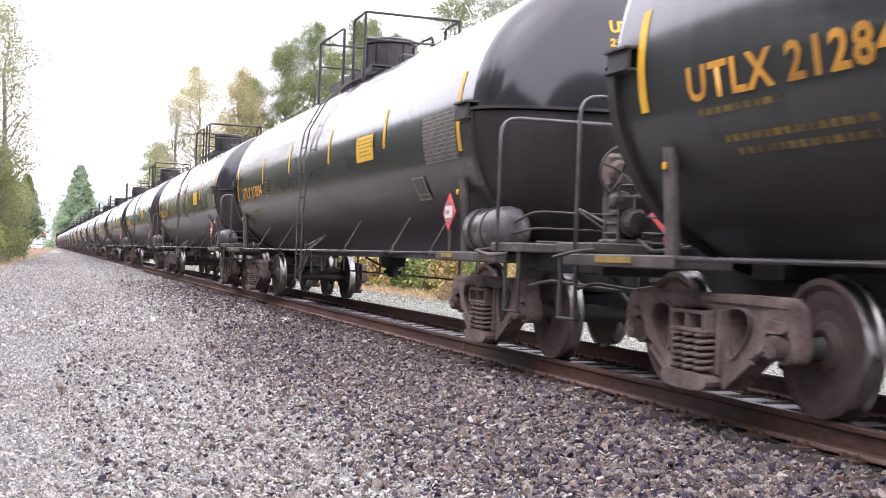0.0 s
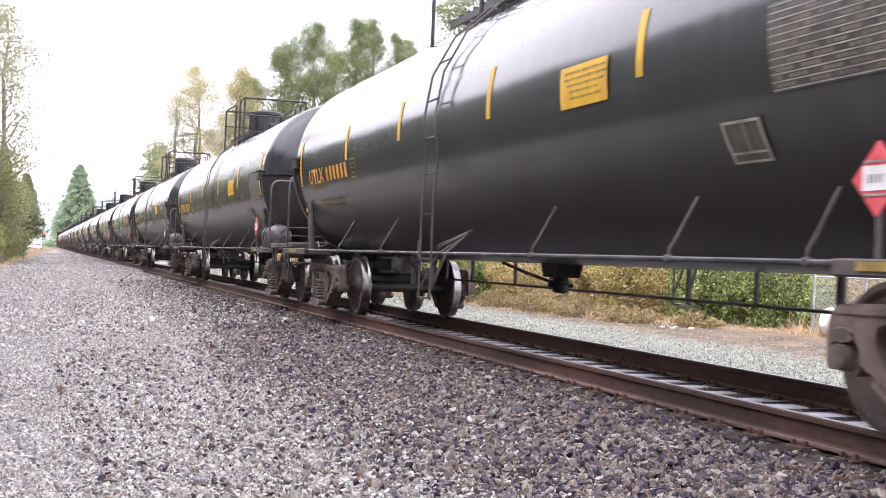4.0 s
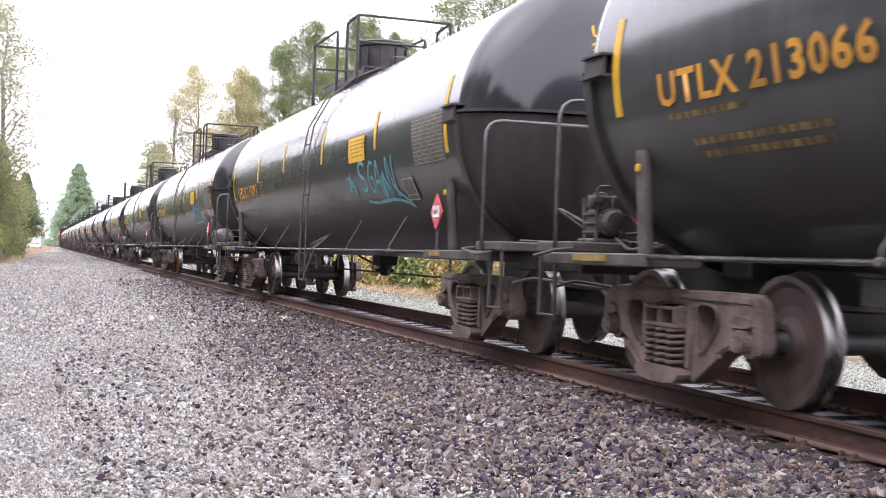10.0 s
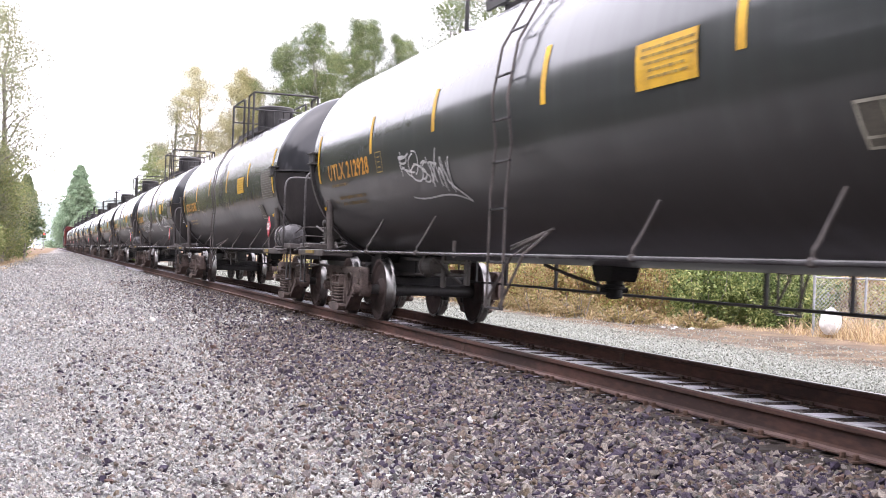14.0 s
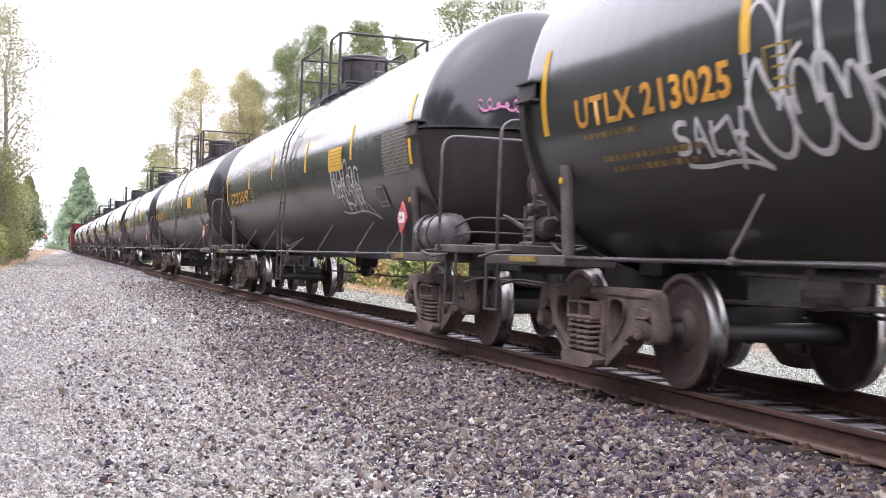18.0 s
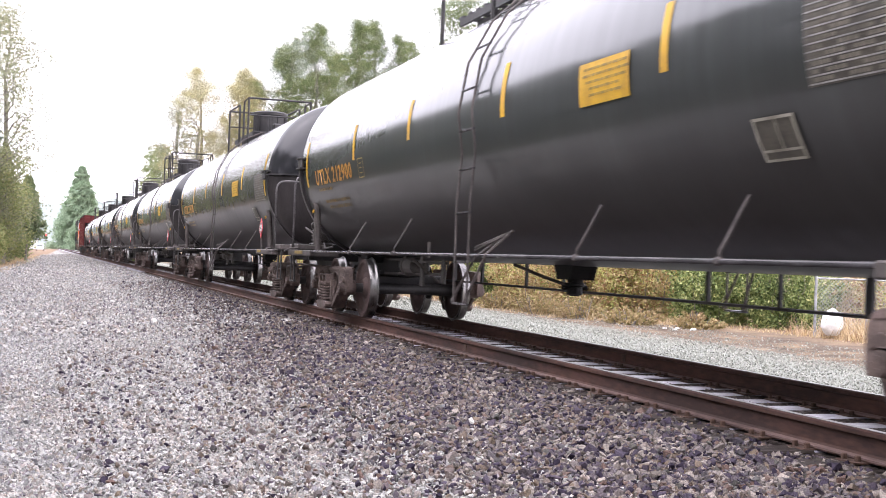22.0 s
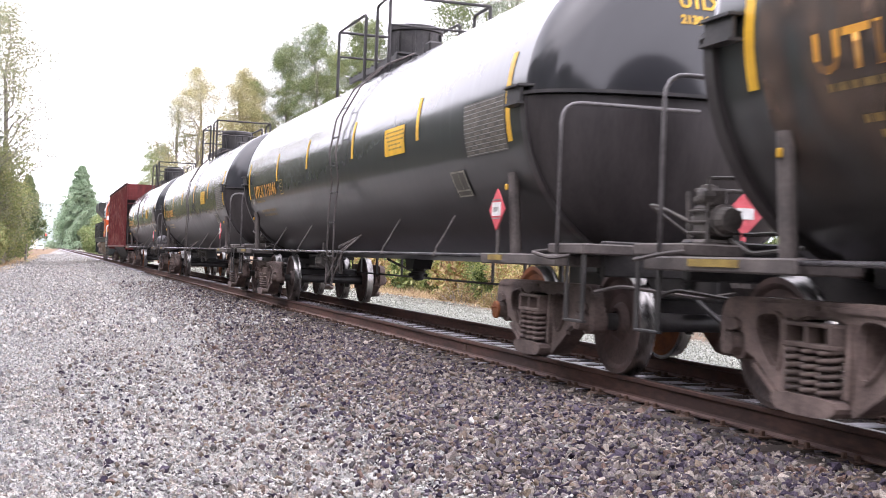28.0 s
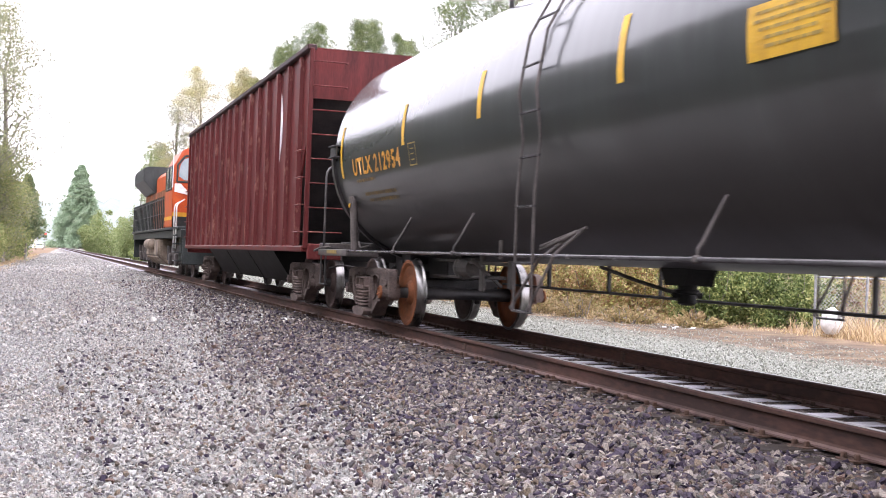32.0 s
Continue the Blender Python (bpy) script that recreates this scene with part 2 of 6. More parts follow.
M_LEAF_ROADSIDE = leaf_material("roadside_leaves_turning", [(0.20, 0.25, 0.10), (0.30, 0.34, 0.14), (0.40, 0.42, 0.19), (0.46, 0.42, 0.21)])
M_DEADWEED = leaf_material("dead_weeds", [(0.16, 0.11, 0.06), (0.34, 0.24, 0.13), (0.46, 0.36, 0.20), (0.26, 0.24, 0.09), (0.40, 0.26, 0.15)], 0.7, 0.25, 0.4)
M_STRAW = leaf_material("dry_grass", [(0.20, 0.13, 0.075), (0.40, 0.27, 0.14), (0.60, 0.46, 0.26), (0.66, 0.53, 0.34), (0.38, 0.24, 0.14), (0.27, 0.25, 0.10)], 0.6, 0.25, 0.5)
M_STONE = leaf_material("ballast_stone", [(0.018, 0.013, 0.025), (0.046, 0.036, 0.058), (0.082, 0.067, 0.088), (0.125, 0.106, 0.115), (0.200, 0.174, 0.158), (0.390, 0.345, 0.300), (0.066, 0.053, 0.083), (0.190, 0.148, 0.105), (0.095, 0.085, 0.094), (0.260, 0.234, 0.205), (0.150, 0.096, 0.078), (0.115, 0.114, 0.100), (0.062, 0.050, 0.074)], 0.75)
M_PEBBLE = leaf_material("pale_road_gravel", [(0.16, 0.158, 0.165), (0.30, 0.302, 0.292), (0.38, 0.384, 0.366), (0.46, 0.458, 0.43), (0.54, 0.53, 0.495), (0.33, 0.285, 0.24), (0.20, 0.182, 0.205), (0.42, 0.424, 0.40)], 0.85)
M_FARGRAVEL = leaf_material("greenish_grey_gravel", [(0.17, 0.178, 0.152), (0.27, 0.280, 0.242), (0.34, 0.352, 0.306), (0.43, 0.442, 0.388), (0.31, 0.320, 0.278)], 0.85)
for mm in (M_STONE, M_PEBBLE, M_FARGRAVEL):
    for k in list(mm.node_tree.nodes):
        if k.type == 'MIX_SHADER':
            k.inputs[0].default_value = 0.0
    nn, ll = mm.node_tree.nodes, mm.node_tree.links
    pb = nn["Principled BSDF"]
    tone = pb.inputs["Base Color"].links[0].from_socket
    speck = ramp_node(nn, ll, noise_node(nn, ll, nn.new("ShaderNodeNewGeometry").outputs["Position"], 130, 4), [(.32, (.55, .55, .56)), (.5, (1, 1, 1)), (.68, (1.5, 1.47, 1.42))])
    ll.new(mix_node(nn, ll, 1.0, tone, speck, 'MULTIPLY'), pb.inputs["Base Color"])


# ------------------------------------------------------------------ mesh helpers
def finish(name, bm, material, smooth=False):
    me = bpy.data.meshes.new(name)
    bm.to_mesh(me)
    bm.free()
    if material:
        me.materials.append(material)
    if smooth:
        me.polygons.foreach_set("use_smooth", [True] * len(me.polygons))
    return me


def part(name, bm, material, parent, label="", smooth=False):
    me = bm if isinstance(bm, bpy.types.Mesh) else finish(name, bm, material, smooth)
    ob = new(name, me)
    ob.parent = parent
    if label:
        tagged(ob, label)
    return ob


def box(bm, c, s, bevel=0.0, rot=None):
    m = Matrix.Translation(c) @ (rot.to_4x4() if rot else Matrix()) @ Matrix.Diagonal((*s, 1))
    g = bmesh.ops.create_cube(bm, size=1, matrix=m)
    if bevel:
        e = {e for v in g["verts"] for e in v.link_edges}
        bmesh.ops.bevel(bm, geom=list(e), offset=bevel, segments=1, affect='EDGES')
    return bm


def rod(bm, p, q, r, n=8):
    p, q = Vector(p), Vector(q)
    d = q - p
    m = Matrix.Translation((p + q) / 2) @ d.to_track_quat('Z', 'Y').to_matrix().to_4x4()
    bmesh.ops.create_cone(bm, cap_ends=True, segments=n, radius1=r, radius2=r, depth=d.length, matrix=m)
    return bm


def tube(bm, pts, r, n=8):
    """A bent pipe through the points."""
    pts = [Vector(p) for p in pts]
    rings = []
    up = None
    for i, p in enumerate(pts):
        a = pts[max(0, i - 1)]
        b = pts[min(len(pts) - 1, i + 1)]
        d = (b - a).normalized()
        if up is None:
            up = d.orthogonal().normalized()
        u = (up - d * up.dot(d)).normalized()
        up = u
        w = d.cross(u)
        rings.append([bm.verts.new(p + u * math.cos(k * 2 * math.pi / n) * r + w * math.sin(k * 2 * math.pi / n) * r) for k in range(n)])
    for a, b in zip(rings, rings[1:]):
        for k in range(n):
            bm.faces.new((a[k], a[(k + 1) % n], b[(k + 1) % n], b[k]))
    bm.faces.new(rings[0][::-1])
    bm.faces.new(rings[-1])
    return bm


def bend(pts, rad, n=4):
    """Round the inner corners of a polyline."""
    pts = [Vector(p) for p in pts]
    out = [pts[0]]
    for a, b, c in zip(pts, pts[1:], pts[2:]):
        p = b + (a - b).normalized() * rad
        q = b + (c - b).normalized() * rad
        for k in range(n + 1):
            t = k / n
            out.append(p * (1 - t) ** 2 + b * 2 * t * (1 - t) + q * t * t)
    out.append(pts[-1])
    return out


def lathe(bm, prof, axis, n=32, centre=(0, 0, 0), closed=False, caps=True):
    """Turn a profile of (along, radius) about the x, y or z axis."""
    c = Vector(centre)
    rings = []
    for a, r in prof:
        ring = []
        for k in range(n):
            t = 2 * math.pi * k / n
            u, v = math.cos(t) * r, math.sin(t) * r
            ring.append(bm.verts.new(c + Vector({'x': (a, u, v), 'y': (u, a, v), 'z': (u, v, a)}[axis])))
        rings.append(ring)
    pairs = list(zip(rings, rings[1:]))
    if closed:
        pairs.append((rings[-1], rings[0]))
    for a, b in pairs:
        for k in range(n):
            bm.faces.new((a[k], a[(k + 1) % n], b[(k + 1) % n], b[k]))
    if caps and not closed:
        bm.faces.new(rings[0])
        bm.faces.new(rings[-1])
    bmesh.ops.recalc_face_normals(bm, faces=bm.faces)
    return bm


def prism(bm, outline, axis, a, b):
    """A flat outline drawn out from a to b along an axis."""
    def at(p, w):
        return {'x': (w, p[0], p[1]), 'y': (p[0], w, p[1]), 'z': (p[0], p[1], w)}[axis]
    lo = [bm.verts.new(at(p, a)) for p in outline]
    hi = [bm.verts.new(at(p, b)) for p in outline]
    k = len(outline)
    f = [bm.faces.new(lo), bm.faces.new(hi[::-1])]
    for i in range(k):
        f.append(bm.faces.new((lo[i], hi[i], hi[(i + 1) % k], lo[(i + 1) % k])))
    bmesh.ops.recalc_face_normals(bm, faces=f)
    return bm


def B():
    return bmesh.new()


def mesh_from(name, verts, faces, material):
    """A mesh of many small pieces from arrays: verts (n, 3), faces (m, k)."""
    verts = np.asarray(verts, dtype=np.float32)
    faces = np.asarray(faces, dtype=np.int32)
    me = bpy.data.meshes.new(name)
    me.vertices.add(len(verts))
    me.vertices.foreach_set("co", verts.ravel())
    k = faces.shape[1]
    me.loops.add(faces.size)
    me.loops.foreach_set("vertex_index", faces.ravel())
    me.polygons.add(len(faces))
    me.polygons.foreach_set("loop_start", np.arange(0, faces.size, k, dtype=np.int32))
    me.update(calc_edges=True)
    me.shade_flat()
    me.materials.append(material)
    return me


rng = np.random.default_rng(7)


# ------------------------------------------------------------------ ground
def ground_z(x, y=0.0):
    """Height of the ground: service road, ballast shoulder, track bed, far-side gravel."""
    pts = [(-400, -0.1), (-60, -0.45), (-6, -0.5), (0.6, -0.5), (1.2, -0.47), (3.6, -0.25), (4.2, -0.215), (4.66, -0.22), (4.74, -0.206), (6.5, -0.206), (7.05, -0.24), (7.6, -0.28), (9.2, -0.4), (14, -0.42), (60, -0.3), (400, 0.3)]
    for (a, p), (b, q) in zip(pts, pts[1:]):
        if x <= b:
            return p + (q - p) * max(0.0, (x - a) / (b - a))
    return pts[-1][1]


def ground_material():
    m, n, l, p = nodes_of("gravel_dirt_and_grass_ground")
    pos = n.new("ShaderNodeNewGeometry").outputs["Position"]
    sep = n.new("ShaderNodeSeparateXYZ")
    l.new(pos, sep.inputs[0])
    wav = noise_node(n, l, pos, 0.35, 4)
    wx = n.new("ShaderNodeMath")
    wx.operation = 'MULTIPLY_ADD'
    l.new(wav, wx.inputs[0])
    wx.inputs[1].default_value = 1.8
    l.new(sep.outputs[0], wx.inputs[2])
    wob = wx.outputs[0]

    def band(a, b):
        r = n.new("ShaderNodeMapRange")
        r.interpolation_type = 'SMOOTHSTEP'
        r.inputs[1].default_value, r.inputs[2].default_value = a + 0.9, b + 0.9
        l.new(wob, r.inputs[0])
        return r.outputs[0]
    edge = n.new("ShaderNodeMath")
    edge.operation = 'MULTIPLY_ADD'
    l.new(sep.outputs[1], edge.inputs[0])
    edge.inputs[1].default_value = -.021
    l.new(wob, edge.inputs[2])
    verge = n.new("ShaderNodeMapRange")
    verge.interpolation_type = 'SMOOTHSTEP'
    verge.inputs[1].default_value, verge.inputs[2].default_value = -3.2, -2.2
    l.new(edge.outputs[0], verge.inputs[0])
    grit = n.new("ShaderNodeTexVoronoi")
    grit.inputs["Scale"].default_value = 26
    l.new(pos, grit.inputs["Vector"])
    gritf = n.new("ShaderNodeTexVoronoi")
    gritf.inputs["Scale"].default_value = 70
    l.new(pos, gritf.inputs["Vector"])
    sg = n.new("ShaderNodeSeparateColor")
    l.new(grit.outputs["Color"], sg.inputs[0])
    sf = n.new("ShaderNodeSeparateColor")
    l.new(gritf.outputs["Color"], sf.inputs[0])
    road = ramp_node(n, l, sf.outputs[0], [(0, (0.17, 0.170, 0.168)), (0.5, (0.365, 0.365, 0.355)), (1, (0.57, 0.56, 0.535))])
    coarse = n.new("ShaderNodeTexVoronoi")
    coarse.inputs["Scale"].default_value = 7
    l.new(pos, coarse.inputs["Vector"])
    sc = n.new("ShaderNodeSeparateColor")
    l.new(coarse.outputs["Color"], sc.inputs[0])
    lumps = ramp_node(n, l, sc.outputs[0], [(0, (.62, .62, .62)), (.6, (1, 1, 1)), (1, (1.45, 1.43, 1.4))])
    stain = ramp_node(n, l, noise_node(n, l, pos, 0.9, 5, (1, .35, 1)), [(0.42, (1, 1, 1)), (0.62, (0.80, 0.70, 0.64))])
    road = mix_node(n, l, 1.0, road, stain, 'MULTIPLY')
    # ballast ground: shade in the gaps between stones is painted as near-black
    ball = ramp_node(n, l, sg.outputs[0], [(0, (0.010, 0.008, 0.010)), (0.6, (0.030, 0.025, 0.030)), (1, (0.11, 0.096, 0.096))])
    road = mix_node(n, l, .8, road, lumps, 'MULTIPLY')
    ball = mix_node(n, l, .8, ball, lumps, 'MULTIPLY')
    far = ramp_node(n, l, sf.outputs[1], [(0, (0.12, 0.125, 0.108)), (0.5, (0.27, 0.278, 0.245)), (1, (0.42, 0.428, 0.38))])
    dirt = ramp_node(n, l, noise_node(n, l, pos, 1.4, 6), [(0.3, (0.10, 0.080, 0.062)), (0.5, (0.155, 0.120, 0.090)), (0.62, (0.21, 0.155, 0.105)), (0.75, (0.31, 0.25, 0.17))])
    grass = ramp_node(n, l, noise_node(n, l, pos, 2.0, 6), [(0.3, (0.20, 0.135, 0.10)), (0.5, (0.29, 0.205, 0.145)), (0.7, (0.20, 0.18, 0.10))])
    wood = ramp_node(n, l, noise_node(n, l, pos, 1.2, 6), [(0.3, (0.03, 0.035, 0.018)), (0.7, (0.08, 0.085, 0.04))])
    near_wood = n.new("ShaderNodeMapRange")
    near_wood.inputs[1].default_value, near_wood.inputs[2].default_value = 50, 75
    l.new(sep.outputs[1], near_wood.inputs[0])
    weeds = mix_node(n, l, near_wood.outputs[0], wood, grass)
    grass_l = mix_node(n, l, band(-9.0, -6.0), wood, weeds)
    c = mix_node(n, l, verge.outputs[0], grass_l, road)
    # less of the painted gap shade far off, where the ground itself shows
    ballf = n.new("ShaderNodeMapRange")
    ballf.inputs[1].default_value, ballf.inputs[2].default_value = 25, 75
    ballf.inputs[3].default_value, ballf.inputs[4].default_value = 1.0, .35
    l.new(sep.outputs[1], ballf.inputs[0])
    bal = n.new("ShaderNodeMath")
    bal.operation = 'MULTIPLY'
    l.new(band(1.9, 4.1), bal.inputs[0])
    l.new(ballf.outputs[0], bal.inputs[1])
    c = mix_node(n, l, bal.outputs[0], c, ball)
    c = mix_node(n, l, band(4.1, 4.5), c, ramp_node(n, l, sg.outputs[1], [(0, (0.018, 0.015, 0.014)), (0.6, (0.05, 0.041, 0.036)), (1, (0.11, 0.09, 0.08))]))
    c = mix_node(n, l, band(6.8, 7.2), c, far)
    c = mix_node(n, l, band(10.6, 12.4), c, dirt)
    c = mix_node(n, l, band(14.0, 17.5), c, grass)
    l.new(c, p.inputs["Base Color"])
    p.inputs["Roughness"].default_value = 0.92
    p.inputs["Specular IOR Level"].default_value = 0.04
    bn = n.new("ShaderNodeBump")
    bn.inputs["Strength"].default_value, bn.inputs["Distance"].default_value = 0.7, 0.025
    l.new(grit.outputs["Distance"], bn.inputs["Height"])
    bf = n.new("ShaderNodeBump")
    bf.inputs["Strength"].default_value, bf.inputs["Distance"].default_value = 0.6, 0.008
    l.new(gritf.outputs["Distance"], bf.inputs["Height"])
    l.new(bn.outputs[0], bf.inputs["Normal"])
    l.new(bf.outputs[0], p.inputs["Normal"])
    return m


M_GROUND = ground_material()
gx = np.array([-2500, -900, -300, -100, -40, -20, -10, -6, -4, -3, -2, -1.2, -.6, 0, .6, 1.2, 1.8, 2.4, 3.0, 3.6, 4.2, 4.66, 4.74, 5.6, 6.5, 7.05, 7.6, 8.4, 9.2, 10.5, 12, 14, 17, 22, 40, 60, 120, 300, 900, 2500])
gy = np.concatenate([[-300, -100, -40, -20, -10, -5], np.arange(-2, 40, 0.6), np.arange(40, 120, 3), [130, 150, 180, 220, 270, 330, 400, 500, 700, 1000, 1600, 2800]])
gv = np.zeros((len(gx), len(gy), 3))
for i, x in enumerate(gx):
    for j, y in enumerate(gy):
        rough_z = 0.014 * noise.noise((x * .7, y * .5, 0)) - .012 if abs(x) < 30 and not 4.0 < x < 7.2 else 0
        gv[i, j] = (x, y, ground_z(x) + rough_z)
idx = np.arange(len(gx) * len(gy)).reshape(len(gx), len(gy))
gf = np.stack([idx[:-1, :-1], idx[1:, :-1], idx[1:, 1:], idx[:-1, 1:]], -1).reshape(-1, 4)
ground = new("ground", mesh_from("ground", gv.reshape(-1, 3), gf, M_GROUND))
ground.data.polygons.foreach_set("use_smooth", [True] * len(ground.data.polygons))
tagged(ground, "grey gravel service road, ballast shoulder and dry grassy verge", "ground", kind="structure")


# ------------------------------------------------------------------ loose ballast
def stone_shapes(k, corners):
    """Broken rock: the hull of a few points on an uneven ball."""
    out = []
    for i in range(k):
        r = np.random.default_rng(i)
        p = r.normal(size=(corners, 3))
        p /= np.linalg.norm(p, axis=1)[:, None]
        p *= r.uniform(.85, 1.12, size=(corners, 1)) * r.uniform(.65, 1.25, size=3)
        bm = B()
        for c in p:
            bm.verts.new(c)
        bmesh.ops.convex_hull(bm, input=list(bm.verts))
        bmesh.ops.delete(bm, geom=[v for v in bm.verts if not v.link_faces], context='VERTS')
        bmesh.ops.triangulate(bm, faces=list(bm.faces))
        bmesh.ops.recalc_face_normals(bm, faces=list(bm.faces))
        bm.verts.index_update()
        out.append((np.array([v.co[:] for v in bm.verts]), np.array([[v.index for v in f.verts] for f in bm.faces])))
        bm.free()
    return out


SHAPES = stone_shapes(32, 9)
CHIPS = stone_shapes(24, 6)
GRIT = stone_shapes(24, 5)


def rotations(k, r):
    qv = r.normal(size=(k, 4))
    qv /= np.linalg.norm(qv, axis=1)[:, None]
    w, x, y, z = qv.T
    return np.stack([np.stack([1 - 2 * (y * y + z * z), 2 * (x * y - z * w), 2 * (x * z + y * w)], -1),
                     np.stack([2 * (x * y + z * w), 1 - 2 * (x * x + z * z), 2 * (y * z - x * w)], -1),
                     np.stack([2 * (x * z - y * w), 2 * (y * z + x * w), 1 - 2 * (x * x + y * y)], -1)], 1)


def scatter_stones(xs, ys, zs, size, r, shapes):
    vv, ff, off = [], [], 0
    kind = r.integers(0, len(shapes), len(xs))
    for s, (co, fa) in enumerate(shapes):
        pick = np.where(kind == s)[0]
        if not len(pick):
            continue
        rot = rotations(len(pick), r)
        v = np.einsum('nij,kj->nki', rot, co) * size[pick][:, None, None]
        v[:, :, 2] *= 0.95
        v += np.stack([xs[pick], ys[pick], zs[pick]], -1)[:, None, :]
        f = fa[None] + (np.arange(len(pick)) * len(co))[:, None, None] + off
        vv.append(v.reshape(-1, 3))
        ff.append(f.reshape(-1, 3))
        off += len(pick) * len(co)
    return np.concatenate(vv), np.concatenate(ff)


GZX = np.array([-6, 0.6, 1.2, 3.6, 4.2, 4.66, 4.74, 6.5, 7.05, 7.6, 9.2, 14.0])
GZZ = np.array([-0.5, -0.5, -0.47, -0.25, -0.215, -0.22, -0.206, -0.206, -0.24, -0.28, -0.4, -0.42])


def stone_field(name, label, x0, x1, y0, y1, count, s0, s1, density=None, lift=0.2, seed=1):
    mat = M_STONE if name == "ballast_stones" else M_FARGRAVEL if x0 > 7 else M_PEBBLE
    r = np.random.default_rng(seed)
    x, y = r.uniform(x0, x1, count), y0 + (y1 - y0) * r.uniform(0, 1, count) ** 1.25
    if density is not None:
        keep = r.uniform(0, 1, count) < density(x, y)
        x, y = x[keep], y[keep]
    s = r.uniform(s0, s1, len(x)) * np.where(r.uniform(0, 1, len(x)) < .06, 1.5, 1)
    z = np.interp(x, GZX, GZZ) + s * (lift + r.uniform(-.35, .55, len(x)))
    v, f = scatter_stones(x, y, z, s, r, SHAPES if y1 < 20 and mat is M_STONE else CHIPS if y1 < 38 else GRIT)
    ob = new(name, mesh_from(name, v, f, mat))
    tagged(ob, label, "gravel", kind="stuff")
    return ob


stone_field("ballast_stones", "angular purple-grey crushed rock ballast beside the rails", 0.2, 4.66, 5.2, 17, 92000, .012, .032,
            lambda x, y: np.clip((x - 1.6) / 2.5, .05, 1) * np.where(x > 4.3, .35, 1), seed=1)
stone_field("ballast_stones", "angular purple-grey crushed rock ballast along the track shoulder", 0.6, 4.66, 17, 45, 44000, .018, .038,
            lambda x, y: np.clip((x - 2.0) / 2.3, .03, 1) * np.where(x > 4.3, .35, 1), seed=2)
stone_field("ballast_stones", "dark crushed rock between the railway ties", 4.92, 6.28, 3.5, 34, 13000, .014, .028, lift=-.75, seed=3)
stone_field("road_gravel", "grey rock ballast far along the track", 0.8, 4.4, 38, 190, 22000, .03, .065, lambda x, y: np.clip((x - .4) / 2.6, .1, 1) * np.clip((y - 34) / 30, .1, 1), lift=.0, seed=7)
stone_field("road_gravel", "fine pale gravel of the service road", -3.2, 3.8, 5.5, 20, 88000, .0085, .022,
            lambda x, y: np.clip(1.75 - .46 * x, .04, 1) * np.clip((y - 6) / 5 + (x + 3.2) / 3, .3, 1), lift=.25, seed=4)
stone_field("road_gravel", "pale gravel strip on the far side of the track", 7.1, 11.8, 7, 34, 30000, .008, .021, seed=5)
stone_field("road_gravel", "pale gravel further along the far side of the track", 7.1, 12.2, 34, 100, 11000, .02, .045, seed=10)
stone_field("road_gravel", "scattered gravel on the dirt strip by the hedge", 10.5, 14.5, 14, 40, 7000, .007, .02, seed=9)

stone_field("road_gravel", "pale gravel further along the service road", -3.4, 4.3, 20, 60, 40000, .022, .042, lambda x, y: np.clip(2.0 - .40 * x + (y - 20) * .012, .12, 1), lift=.1, seed=6)
stone_field("road_gravel", "pale gravel far along the service road", -3.2, 3.0, 58, 190, 17000, .035, .065, lambda x, y: np.clip(1.1 - .34 * x, .05, 1) * (x > -2.6 + (y - 60) * .019), lift=.0, seed=8)

# ------------------------------------------------------------------ track
track = tagged(new("railway_track"), "single railway track with rusty rails on wooden ties", "railway track", kind="structure")
RAIL_HALF = [(-.076, -.186), (-.076, -.172), (-.03, -.158), (-.010, -.146), (-.009, -.052), (-.018, -.044), (-.037, -.036), (-.037, -.010), (-.030, -.001)]
for side, nm in ((-1, "near"), (1, "far")):
    bm = B()
    out = RAIL_HALF + [(-a, b) for a, b in RAIL_HALF[::-1]]
    prism(bm, [(TRACK_X + side * .7525 + a, b) for a, b in out], 'y', -60, 620)
    rail = part("rail", bm, M_RAIL, track, "rust-brown steel rail")
    bm = B()
    prism(bm, [(TRACK_X + side * .7525 + a, b) for a, b in ((-.079, -.178), (-.079, -.166), (-.060, -.160), (-.044, -.156), (-.044, -.164))], 'y', -60, 620)
    part("rail_foot", bm, M_RAIL_LITDUST, rail, "dusty edge of the rail foot, its lit line painted paler")
    bm = B()
    box(bm, (TRACK_X + side * .7525, 280, 0.0), (.050, 680, .004))
    part("rail_head", bm, M_RAILTOP, rail, "worn shiny running surface")
bm = B()
box(bm, (0, 0, -.09), (2.6, .225, .17), .012)
tie_mesh = finish("tie", bm, M_TIE)
bm = B()
for side in (-1, 1):
    box(bm, (side * 1.085, 0, -.0885), (.44, .231, .174), .012)
tie_end_mesh = finish("tie_end", bm, M_TIE_OILY)
bm = B()
for side in (-1, 1):
    box(bm, (side * .7525, 0, -.004), (.33, .19, .016), .003)
    for a, b in ((-.11, -.05), (.11, .05), (-.125, .06), (.125, -.06)):
        box(bm, (side * .7525 + a, b, .02), (.035, .03, .04), .006)
plate_mesh = finish("tie_plate", bm, M_SPIKE)
TIES = [-3 + .51 * k for k in range(230)]
